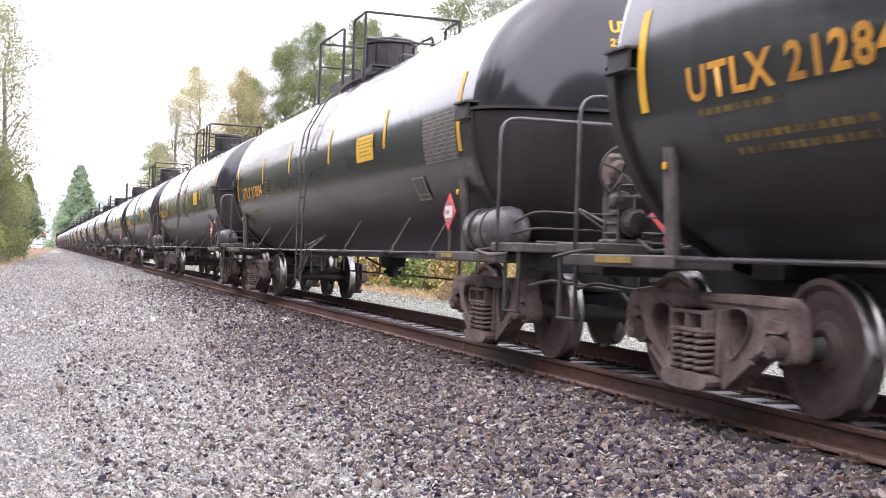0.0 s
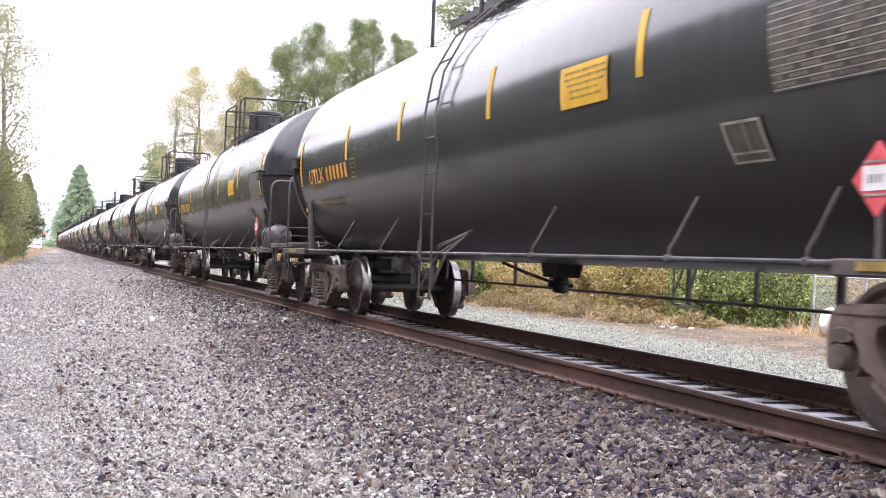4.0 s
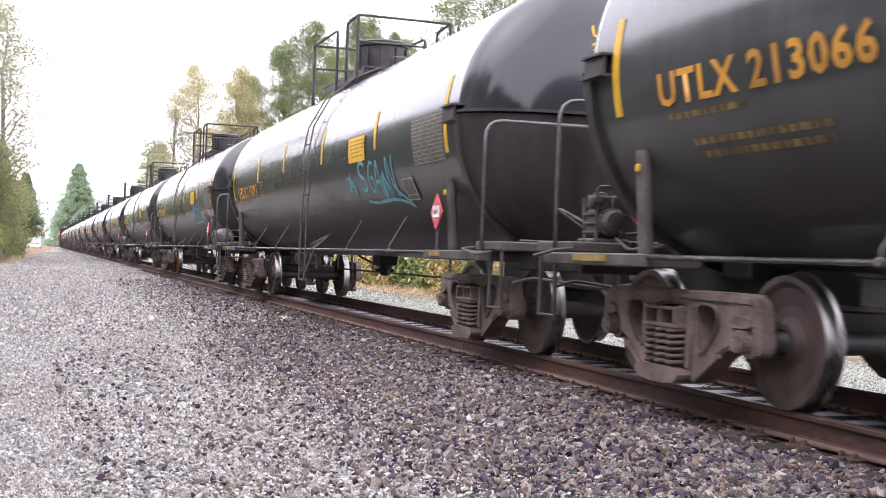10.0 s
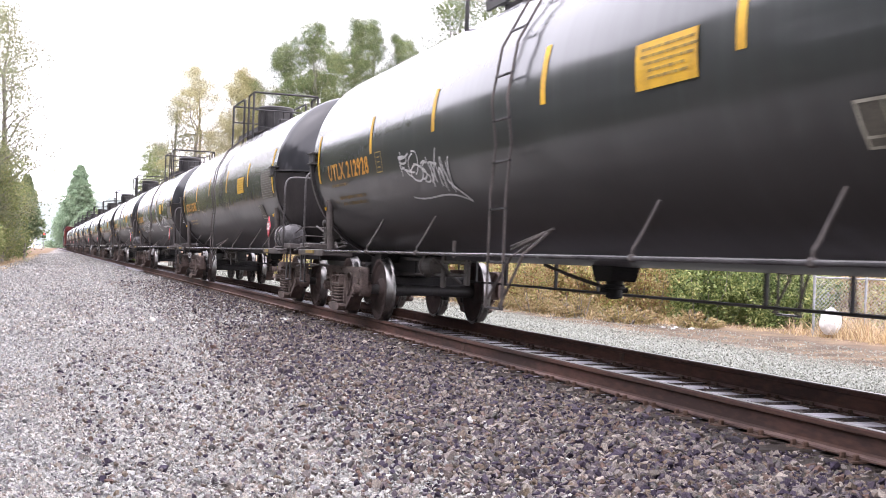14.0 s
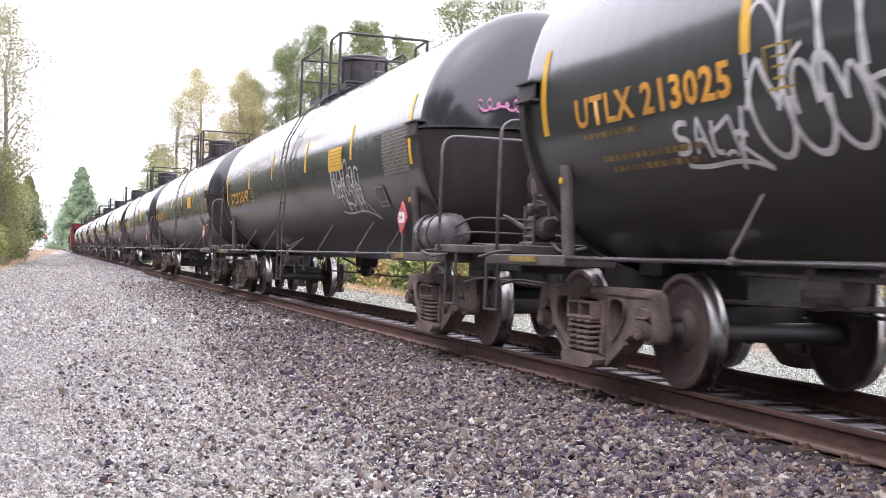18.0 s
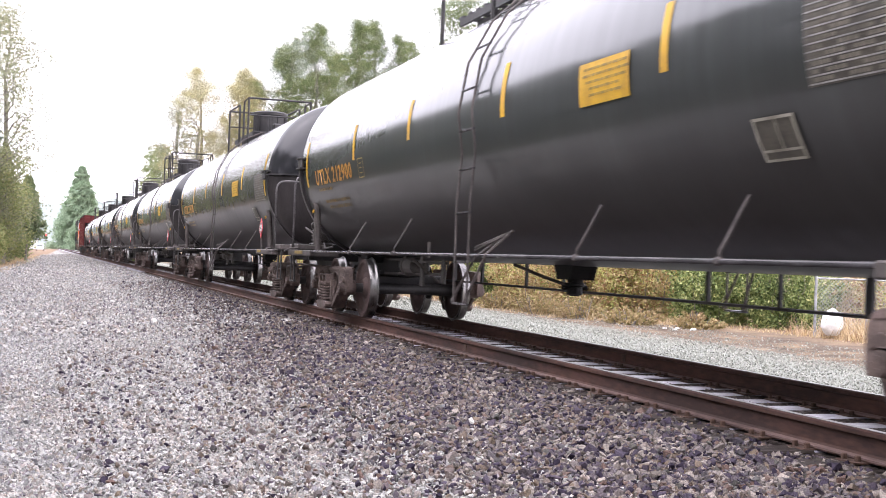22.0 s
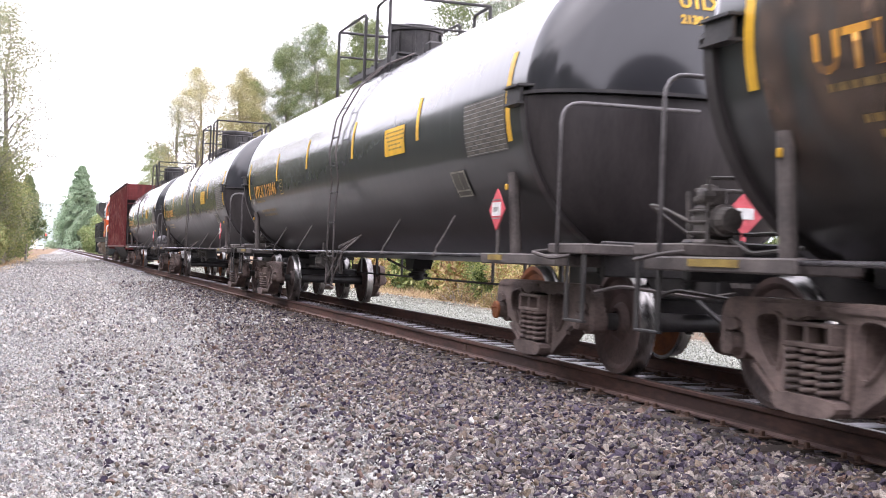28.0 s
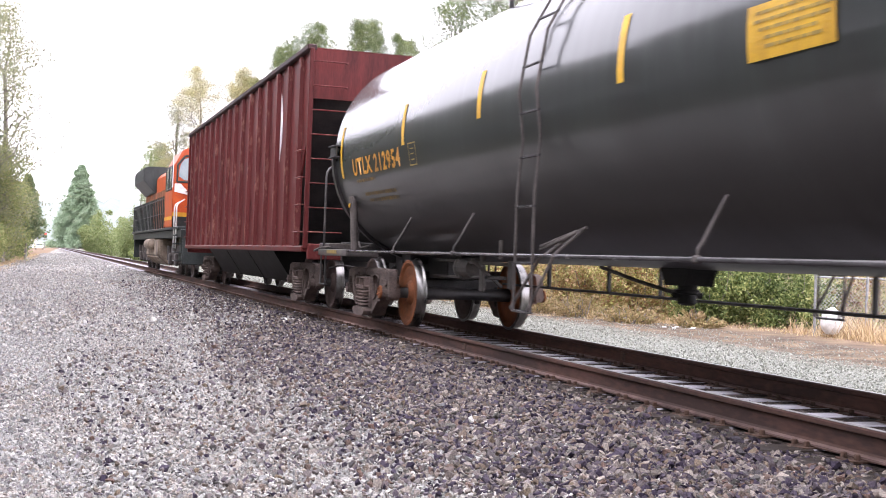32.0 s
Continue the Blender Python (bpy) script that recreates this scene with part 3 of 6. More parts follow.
for k, y in enumerate(TIES):
    t = part("tie", tie_mesh, None, track)
    t.location = (TRACK_X + random.uniform(-.05, .05), y + random.uniform(-.02, .02), -.194 + random.uniform(-.004, .004))
    t.rotation_euler = (0, 0, random.uniform(-.02, .02))
    if y < 60:
        e = part("oily_tie_ends", tie_end_mesh, None, t, "oil-darkened tie ends")
        s = part("tie_plate", plate_mesh, None, track, "rusty tie plates and spikes")
        s.location = (TRACK_X, y, -.19)
bm = B()
for k in range(900):
    y = -60 + .51 * k
    if y < -3.2 or y > TIES[-1] + .3:
        box(bm, (TRACK_X, y, -.29), (2.6, .225, .17))
far_ties = part("distant_ties", bm, M_TIE, track)
tagged(far_ties, "weathered wooden ties, sky sheen in their pale colour", kind="stuff")
# rail joint bars
for side, y in ((-1, 13.6), (1, 12.4)):
    bm = B()
    box(bm, (TRACK_X + side * .7525 - .004, y, -.098), (.03, .12, .085), .006)
    part("rail_weld", bm, M_SPIKE, track, "rusty weld collar on the rail")


# ------------------------------------------------------------------ shared railway parts
TANK_R, TANK_Z = 1.52, 2.45
LADDER = 0.15
WHEELBASE = 1.92
TRUCKS = (-7.5, 7.2)
STRUTS = {-6.65: None, -5.07: -.29, -2.63: -.55, 2.36: -.18, 4.65: -.22}      # tube struts, and their shift on cars coupled the other way round
HEAD_Y, HEAD_D = 7.88, .60      # where the heads begin, and how far they bulge


def on_tank(y, arc, lift=0.006):
    """A place on the near flank of the tank: along the car, and height along the shell from its middle."""
    a = arc / TANK_R
    r = TANK_R + lift
    return (-math.cos(a) * r, y, TANK_Z + math.sin(a) * r)


def patch(bm, y0, y1, z0, z1, lift=0.006, nz=8, thick=0.0):
    """A sheet laid on the tank's near flank between two heights."""
    def arc(z):
        return math.asin(max(-1, min(1, (z - TANK_Z) / TANK_R))) * TANK_R
    a0, a1 = arc(z0), arc(z1)
    rows = []
    for k in range(nz + 1):
        a = a0 + (a1 - a0) * k / nz
        rows.append((bm.verts.new(on_tank(y0, a, lift)), bm.verts.new(on_tank(y1, a, lift))))
    for (a, b), (c, d) in zip(rows, rows[1:]):
        bm.faces.new((a, b, d, c))
    bmesh.ops.recalc_face_normals(bm, faces=bm.faces)
    return bm


def stroke(bm, pts, width, lift):
    """A painted line on the tank's near flank through (y, z) points."""
    pts = [Vector((a, b)) for a, b in pts]
    rows = []
    for i, p in enumerate(pts):
        d = (pts[min(i + 1, len(pts) - 1)] - pts[max(i - 1, 0)]).normalized()
        s = Vector((-d.y, d.x)) * width / 2
        row = []
        for e in (p + s, p - s):
            z = max(-.98, min(.98, (e.y - TANK_Z) / TANK_R))
            row.append(bm.verts.new(on_tank(e.x, math.asin(z) * TANK_R, lift)))
        rows.append(row)
    for a, b in zip(rows, rows[1:]):
        bm.faces.new((a[0], a[1], b[1], b[0]))
    return bm


def lettering(text, size, y, z, squeeze=1.0, weight=0.012, lift=0.007):
    """Letters of the built-in font, wrapped on the near flank; they run towards the leading end (-y)."""
    cu = bpy.data.curves.new("lettering", 'FONT')
    cu.body, cu.size, cu.offset, cu.space_character = text, size, weight, 1.12
    cu.resolution_u = 2
    ob = bpy.data.objects.new("lettering", cu)
    me = bpy.data.meshes.new_from_object(ob)
    bpy.data.objects.remove(ob)
    arc0 = math.asin((z - TANK_Z) / TANK_R) * TANK_R
    for v in me.vertices:
        v.co = on_tank(y - v.co.x * squeeze, arc0 + v.co.y, lift)
    return me


def half_ring(bm, prof, z, closed=True, n=32):
    """A profile of (along, radius) turned through the lower half only, about the tank's axis."""
    rings = [[bm.verts.new((math.cos(math.pi + math.pi * k / n) * r, y, z + math.sin(math.pi + math.pi * k / n) * r)) for k in range(n + 1)] for y, r in prof]
    pairs = list(zip(rings, rings[1:])) + ([(rings[-1], rings[0])] if closed else [])
    for a, b in pairs:
        for k in range(n):
            bm.faces.new((a[k], a[k + 1], b[k + 1], b[k]))
    if closed:
        bm.faces.new([r[0] for r in rings])
        bm.faces.new([r[-1] for r in rings])
    bmesh.ops.recalc_face_normals(bm, faces=bm.faces)
    return bm


def wheel_meshes(r, plate):
    bm = B()
    lathe(bm, [(-.822, r - .004), (-.822, r - .045), (-.814, r - .058), (-.792, r - .085), (-.766, r * .55), (-.772, r * .38), (-.80, r * .33), (-.83, r * .27), (-.83, .085), (-.68, .085),
               (-.68, r * .30), (-.715, r * .42), (-.71, r * .72), (-.70, r - .08), (-.678, r - .05), (-.678, r - .012)], 'x', 44, closed=True)
    disc = finish("wheel", bm, plate)
    bm = B()
    lathe(bm, [(-.819, r - .012), (-.815, r - .003), (-.73, r), (-.712, r + .008), (-.70, r + .024), (-.688, r + .028), (-.679, r + .015), (-.679, r - .02)], 'x', 48, closed=True)
    return disc, finish("tread", bm, M_TREAD, True)


WHEELS = {}


def head_lettering(text, size, x, z):
    """Small letters laid on the leading tank end."""
    cu = bpy.data.curves.new("lettering", 'FONT')
    cu.body, cu.size, cu.offset, cu.resolution_u = text, size, .006, 2
    ob = bpy.data.objects.new("lettering", cu)
    me = bpy.data.meshes.new_from_object(ob)
    bpy.data.objects.remove(ob)
    for v in me.vertices:
        px, pz = x + v.co.x, z + v.co.y
        q = 1 - (px * px + (pz - TANK_Z) ** 2) / TANK_R ** 2
        v.co = (px, -HEAD_Y - HEAD_D * math.sqrt(max(0, q)) - .008, pz)
    return me


def wheelset(parent, y, r=0.457, plate=None):
    plate = plate or M_WHEEL
    if (r, plate.name) not in WHEELS:
        d, t = wheel_meshes(r, plate)
        bm = B()
        lathe(bm, [(-1.08, .07), (-.80, .075), (-.79, .10), (-.60, .095), (-.2, .082), (.2, .082), (.60, .095), (.79, .10), (.80, .075), (1.08, .07)], 'x', 14)
        # axle in black: the shade under the car is put into its colour
        WHEELS[(r, plate.name)] = (d, t, finish("axle", bm, M_BLACK, True))
    d, t, ax = WHEELS[(r, plate.name)]
    ws = part("wheelset", ax, None, parent, "steel axle with two wheels")
    ws.location = (0, y, r)
    for s in (0, 180):
        for nm, me in (("wheel", d), ("wheel_tread", t)):
            w = part(nm, me, None, ws, "polished tread and flange" if nm == "wheel_tread" else "")
            w.rotation_euler = (0, 0, radians(s))
    return ws


def loop_points(pts, n=3):
    """Round a closed outline by cutting its corners."""
    for _ in range(n):
        out = []
        for (a, b), (c, d) in zip(pts, pts[1:] + pts[:1]):
            out += [(a * .75 + c * .25, b * .75 + d * .25), (a * .25 + c * .75, b * .25 + d * .75)]
        pts = out
    return pts


def pierced_plate(bm, outline, holes, x0, x1):
    """A plate in the plane of y and z with openings through it."""
    edges = []
    for pts in [outline] + holes:
        vs = [bm.verts.new((x0, y, z)) for y, z in pts]
        edges += [bm.edges.new((vs[i], vs[(i + 1) % len(vs)])) for i in range(len(vs))]
    got = bmesh.ops.triangle_fill(bm, edges=edges, use_beauty=True)
    faces = [g for g in got["geom"] if isinstance(g, bmesh.types.BMFace)]
    ext = bmesh.ops.extrude_face_region(bm, geom=faces)
    for v in ext["geom"]:
        if isinstance(v, bmesh.types.BMVert):
            v.co.x = x1
    bmesh.ops.recalc_face_normals(bm, faces=bm.faces)


def side_frame_mesh():
    """Cast side frame in the plane x = 0, in its truck's space; it faces -x."""
    bm = B()
    right = [(.50, .775), (.84, .775), (1.05, .765), (1.13, .71), (1.155, .60), (1.15, .38), (1.09, .37), (1.075, .545), (.845, .545), (.825, .40), (.73, .37), (.60, .30), (.43, .17), (.27, .095)]
    outline = loop_points([(y, z) for y, z in right] + [(-y, z) for y, z in right[::-1]], 2)
    mid = loop_points([(-.29, .665), (.29, .665), (.285, .45), (.25, .20), (-.25, .20), (-.285, .45)], 2)
    eye = [(.375, .675), (.58, .675), (.66, .63), (.66, .54), (.57, .43), (.47, .34), (.395, .36)]
    eyes = [loop_points([(s * y, z) for y, z in eye], 2) for s in (-1, 1)]
    pierced_plate(bm, outline, [mid] + eyes, -.095, .085)
    front = [e for e in bm.edges if len(e.link_faces) == 2 and all(v.co.x < -.09 for v in e.verts) and any(abs(f.normal.x) < .3 for f in e.link_faces)]
    bmesh.ops.bevel(bm, geom=front, offset=.020, segments=2, affect='EDGES')
    # ribs round the side openings
    for e in eyes:
        cy, cz = sum(p[0] for p in e) / len(e), sum(p[1] for p in e) / len(e)
        pierced_plate(bm, [(cy + (y - cy) * 1.16, cz + (z - cz) * 1.13) for y, z in e], [[(cy + (y - cy) * 1.02, cz + (z - cz) * 1.02) for y, z in e]], -.118, -.09)

    def rib(y0, z0, y1, z1, w, x0=-.125, x1=-.08):
        d = Vector((y1 - y0, z1 - z0))
        nrm = Vector((-d.y, d.x)).normalized() * w / 2
        prism(bm, [(y0 + nrm.x, z0 + nrm.y), (y1 + nrm.x, z1 + nrm.y), (y1 - nrm.x, z1 - nrm.y), (y0 - nrm.x, z0 - nrm.y)], 'x', x0, x1)
    for s in (-1, 1):
        rib(s * .02, .735, s * .80, .728, .030, -.112)
        rib(s * .80, .728, s * 1.06, .722, .030, -.112)
        rib(s * .325, .66, s * .30, .22, .045, -.135)
        rib(s * .68, .335, s * .36, .135, .035, -.115)
        prism(bm, loop_points([(s * .85, .545), (s * 1.08, .545), (s * 1.05, .63), (s * .88, .63)], 1), 'x', -.13, -.08)
        box(bm, (-.10, s * .90, .475), (.05, .045, .06), .01)
    for v in bm.verts:
        if abs(v.co.y) > 1.0:
            v.co.x = v.co.x * .6 - .03
    # spring seat
    prism(bm, loop_points([(-.33, .150), (-.30, .215), (.30, .215), (.33, .150), (.23, .09), (-.23, .09)], 1), 'x', -.215, .12)
    return finish("side_frame", bm, M_TRUCK)


def bolster_end_mesh():
    """The bolster's end as it shows over the springs: a block with two hollow cells."""
    bm = B()
    box(bm, (-.02, 0, .575), (.10, .46, .13), .015)
    for y, z, sy, sz in ((0, .635, .46, .025), (0, .51, .50, .03), (-.225, .57, .03, .13), (0, .57, .03, .13), (.225, .57, .03, .13)):
        box(bm, (-.14, y, z), (.13, sy, sz), .006)
    return finish("bolster_end", bm, M_TRUCK)


def coil(bm, x, y, z0, z1, r, w, turns):
    n = int(turns * 10)
    tube(bm, [(x + math.cos(k * 2 * math.pi / 10) * r, y + math.sin(k * 2 * math.pi / 10) * r, z0 + (z1 - z0) * k / n) for k in range(n + 1)], w, 5)


def spring_mesh():
    bm = B()
    for yy in (-.160, 0, .160):
        coil(bm, -.125, yy, .218, .50, .074, .0165, 6)
    return finish("spring", bm, M_TRUCK, True)


def adapter_mesh():
    bm = B()
    lathe(bm, [(-.155, .05), (-.15, .075), (-.06, .085), (-.05, .115), (.10, .115)], 'x', 18)
    for k in range(3):
        a = k * 2.094
        rod(bm, (-.165, math.cos(a) * .042, math.sin(a) * .042), (-.14, math.cos(a) * .042, math.sin(a) * .042), .014, 6)
    box(bm, (0, 0, .10), (.15, .26, .05), .01)
    return finish("journal_bearing", bm, M_TRUCK)


SIDE_FRAME, SPRING, ADAPTER, BOLSTER_END = side_frame_mesh(), spring_mesh(), adapter_mesh(), bolster_end_mesh()


def truck(parent, y):
    bm = B()
    box(bm, (0, 0, .56), (1.86, .36, .20), .03)
    box(bm, (0, 0, .70), (.7, .36, .10), .02)
    for s in (-1, 1):
        box(bm, (0, s * .46, .42), (1.55, .10, .10), .015)
        for e in (-.72, .72):
            box(bm, (e, s * .43, .42), (.09, .06, .30), .015)
    # blacker than the side frames, to paint the shade between the wheels
    tr = part("truck", bm, M_BLACK, parent, "cast steel bolster and beams of the truck, underbody shade in their black")
    tr.location = (0, y, 0)
    for s in (-1, 1):
        for nm, me in (("side_frame", SIDE_FRAME), ("spring", SPRING), ("bolster_end", BOLSTER_END)):
            o = part(nm, me, None, tr)
            o.location = (s * 1.05, 0, 0)
            o.rotation_euler = (0, 0, 0 if s < 0 else math.pi)
        for w in (-WHEELBASE / 2, WHEELBASE / 2):
            o = part("journal_bearing", ADAPTER, None, tr)
            o.location = (s * 1.05, w, .457)
            o.rotation_euler = (0, 0, 0 if s < 0 else math.pi)
    return tr


def coupler(parent, s, y):
    bm = B()
    box(bm, (0, y - s * .25, .88), (.15, .8, .16), .03)
    box(bm, (0, y + s * .12, .88), (.34, .26, .28), .06)
    box(bm, (.13, y + s * .28, .88), (.12, .16, .26), .04)
    o = part("coupler", bm, M_STEEL, parent, "cast steel knuckle coupler")
    bm = B()
    tube(bm, bend([(-.3, y - s * .5, .80), (-.32, y - s * .1, .62), (-.2, y + s * .2, .42), (-.05, y + s * .38, .5)], .1), .024)
    part("air_hose", bm, M_BLACK, parent, "black rubber brake hose", True)
    return o


M_GEAR = surface("dusty_dark_ironwork", (0.032, 0.028, 0.026), (0.110, 0.096, 0.086), 0.65, 0, 4, 45, 0.2, None, (0.3, 0.75), 0.2)
M_CREAM = surface("dull_cream_metal", (0.24, 0.225, 0.18), (0.42, 0.40, 0.33), 0.6, 0, 6, 60, 0.05)
M_TANPRINT = surface("faded_tan_print", (0.085, 0.075, 0.058), (0.20, 0.18, 0.145), 0.6, 0, 3, 50, 0.02)
M_PANEL = surface("dull_grey_panel", (0.050, 0.046, 0.038), (0.115, 0.104, 0.082), 0.55, 0, 4, 60, 0.05)


# ------------------------------------------------------------------ tank car
def tank_car():
    car = new("tank_car")
    a, h = HEAD_Y, HEAD_D
    prof = []
    for k in range(13):
        t = math.pi / 2 * k / 12
        prof.append((-a - h * math.cos(t), max(.02, TANK_R * math.sin(t))))
    bm = B()
    lathe(bm, [(-a, TANK_R), (-4.9, TANK_R), (-2.4, TANK_R), (0, TANK_R), (2.4, TANK_R), (4.9, TANK_R), (a, TANK_R)], 'y', 96, (0, 0, TANK_Z), caps=False)
    part("tank_shell", bm, M_TANK, car, "glossy black cylindrical steel tank", True)
    for s in (-1, 1):
        bm = B()
        lathe(bm, [(s * -p, r) for p, r in prof], 'y', 96, (0, 0, TANK_Z), caps=False)
        part("tank_head", bm, M_HEAD, car, "rounded dark tank end", True)
    # yellow reflective strips
    for y, z0, z1 in ((-7.46, 2.08, 2.92), (-4.58, 2.32, 2.82), (-1.45, 2.32, 2.84), (1.66, 2.36, 2.84), (4.34, 2.30, 2.80), (7.50, 2.06, 2.80)):
        bm = B()
        patch(bm, y - .055, y + .055, z0, z1)
        part("reflective_strip", bm, M_YELLOW, car, "narrow yellow reflective strip")
    # yellow card
    bm = B()
    patch(bm, -CARD - .44, -CARD + .44, 2.22, 2.56, .010)
    card = part("warning_card", bm, M_YELLOW, car, "yellow warning card with dark lines of print")
    bm = B()
    for k, (w0, w1) in enumerate(((.10, .78), (.08, .80), (.14, .74), (.20, .70), (.20, .70))):
        z = 2.505 - k * .052
        y, j = -CARD + .44 - w0, k
        while y > -CARD + .44 - w1:
            w = (.05, .09, .035, .07, .11)[j % 5]
            patch(bm, y - w, y, z - .010, z + .010, .014, 1)
            y -= w + .018
            j += 1
    tagged(part("print_line", bm, M_OCHRE, card), kind="stuff")
    # data plate with lines of small print
    bm = B()
    for k in range(12):
        z = 2.52 - k * .045
        patch(bm, -7.36, -6.22, z - .0045, z + .0045, .010, 1)
    back = B()
    patch(back, -7.37, -6.21, 2.01, 2.54, .005, 6)
    part("data_panel", back, M_PANEL, car, "dull grey-brown panel")
    tagged(part("data_stencil", bm, M_GREY, car, "block of grey lines of small print"), kind="stuff")
    bm = B()
    for k in range(11):
        z = 2.4975 - k * .045
        for j in range(16):
            w = 1.02 / 16
            if (j * 7 + k * 5) % 9 < 6:
                y = -6.27 - j * w
                patch(bm, y - w * .75, y, z - .011, z + .011, .008, 1)
    tagged(part("stencil_print", bm, M_TANPRINT, car, "faded tan small print"), kind="stuff")
    # small framed plate low on the leading end
    bm = B()
    for y0, y1, z0, z1 in ((-6.01, -5.985, 1.64, 1.90), (-5.595, -5.57, 1.64, 1.90), (-6.01, -5.57, 1.64, 1.655), (-6.01, -5.57, 1.882, 1.90), (-5.985, -5.595, 1.695, 1.71), (-5.82, -5.80, 1.71, 1.882)):
        patch(bm, y0, y1, z0, z1, .02, 2)
    holder = part("plate_holder", bm, M_CREAM, car, "thin cream plate frame")
    bm = B()
    patch(bm, -6.0, -5.58, 1.65, 1.89, .012, 3)
    part("plate", bm, M_PANEL, holder, "dull grey plate")
    # stencilled box and small print at the trailing end
    bm = B()
    for y0, y1, z0, z1 in ((3.86, 3.878, 2.04, 2.31), (4.132, 4.15, 2.04, 2.31), (3.86, 4.15, 2.04, 2.056), (3.86, 4.15, 2.294, 2.31), (3.93, 4.06, 2.10, 2.118), (3.93, 4.06, 2.17, 2.185), (3.93, 4.06, 2.23, 2.245)):
        patch(bm, y0, y1, z0, z1, .007, 1)
    tagged(part("stencil_box", bm, M_OCHRE, car, "ochre stencilled square"), kind="stuff")
    bm = B()
    for z, y0, y1 in ((1.985, 6.78, 5.85), (1.80, 6.55, 5.0), (1.715, 6.45, 5.05)):
        y = y0
        k = 0
        while y > y1:
            w = (.05, .09, .07, .12)[k % 4]
            patch(bm, y - w, y, z - .022, z + .022, .007, 1)
            y -= w + .03
            k += 1
    tagged(part("small_print", bm, M_FAINT, car, "faded ochre small print"), kind="stuff")
    # top fittings: walkway, valve housing, railings
    top = TANK_Z + TANK_R
    for x in (-.66, -.42, .42, .66):
        bm = B()
        box(bm, (x, .90, top + .00), (.04, 2.96, .09))
        part("platform_beam", bm, M_BLACK, car)
    for k in range(11):
        y = -.5 + .28 * k
        for s in (-1, 1):
            bm = B()
            box(bm, (s * .54, y, top + .06), (.28, .10, .03))
            part("grating_bar", bm, M_BLACK, car)
    for y in (-.6, 2.38):
        bm = B()
        box(bm, (0, y, top + .06), (1.36, .10, .03))
        part("platform_edge", bm, M_BLACK, car)
    bm = B()
    lathe(bm, [(top - .15, .42), (top + .62, .42), (top + .63, .46), (top + .70, .46), (top + .73, .39), (top + .75, .1)], 'z', 28, (0, .75, 0))
    part("dome_housing", bm, M_BLACK, car, "black drum-shaped valve housing")
    for k in range(10):
        ang = k * math.pi / 5
        bm = B()
        box(bm, (math.cos(ang) * .435, .75 + math.sin(ang) * .435, top + .32), (.04, .05, .56), .008, Matrix.Rotation(ang, 3, 'Z'))
        part("housing_rib", bm, M_BLACK, car)
    bm = B()
    box(bm, (0, -.25, top + .16), (.22, .3, .34), .03)
    part("valve", bm, M_BLACK, car, "black top valve")
    bm = B()
    lathe(bm, [(top - .05, .12), (top + .34, .12), (top + .36, .16), (top + .44, .16), (top + .46, .05)], 'z', 16, (.1, 1.75, 0))
    part("relief_valve", bm, M_BLACK, car, "black relief valve")
    RZ = 4.88
    for x in (-.80, .80):
        for y in (-.58, .15, .86, 2.72):
            bm = B()
            rod(bm, (x, y, top - .26), (x, y, RZ if y in (-.58, 2.72) else RZ - .06), .028, 6)
            part("railing_post", bm, M_BLACK, car)
        for y0, y1 in ((-.58, .15), (2.72, .86)):
            bm = B()
            tube(bm, bend([(x, y0, RZ), (x, y1, RZ - .02), (x, y1, RZ - .3)], .08), .024, 6)
            part("handrail", bm, M_BLACK, car)
    for y in (-.58, 2.72):
        bm = B()
        rod(bm, (-.8, y, RZ), (.8, y, RZ), .024, 6)
        part("cross_rail", bm, M_BLACK, car)
        bm = B()
        rod(bm, (-.8, y, top + .48), (.8, y, top + .48), .018, 6)
        part("cross_rail", bm, M_BLACK, car)
    # ladders at mid-length
    for s in (-1, 1):
        def lad(arc, out=.10):
            ang = arc / TANK_R
            return (s * math.cos(ang) * (TANK_R + out), TANK_Z + math.sin(ang) * (TANK_R + out))
        stations = [lad(1.95), lad(1.5), lad(1.0), lad(.5), lad(0.0), lad(-.4)] + [(s * 1.60, 1.55), (s * 1.60, .98), (s * 1.60, .50)]
        for y in (LADDER - .20, LADDER + .20):
            bm = B()
            tube(bm, [(x, y, z) for x, z in stations], .0145, 6)
            part("ladder_rail", bm, M_STEEL, car)
        for k in range(10):
            t = k / 9 * (len(stations) - 1.02) + .01
            i = int(t)
            x = stations[i][0] + (stations[i + 1][0] - stations[i][0]) * (t - i)
            z = stations[i][1] + (stations[i + 1][1] - stations[i][1]) * (t - i)
            bm = B()
            rod(bm, (x, LADDER - .22, z), (x, LADDER + .22, z), .013, 6)
            part("rung", bm, M_TUBE, car)
        for p0, p1 in (((1.60, .02, .52), (1.52, -.32, 1.0)), ((1.60, .42, .52), (1.52, -.06, 1.0)), ((1.50, .02, 1.08), (1.30, -.30, 1.22)),
                       ((1.52, -.12, 1.0), (1.30, -.22, 1.20)), ((1.50, .02, 1.05), (1.29, -.46, 1.25)), ((1.52, -.30, 1.0), (1.29, -.42, 1.24))):
            bm = B()
            rod(bm, (s * p0[0], p0[1], p0[2]), (s * p1[0], p1[1], p1[2]), .014, 6)
            part("ladder_brace", bm, M_STEEL, car)
        # long side tube and its struts
        bm = B()
        rod(bm, (s * 1.50, -7.0, 1.0), (s * 1.50, 7.0, 1.0), .019, 10)
        part("side_tube", bm, M_TUBE, car, "long grey handrail tube", True)
        for y in STRUTS:
            bm = B()
            tube(bm, [(s * 1.50, y, 1.0), (s * 1.495, y, 1.07), (s * 1.46, y, 1.12), (s * 1.27, y + .03, 1.44)], .0115, 6)
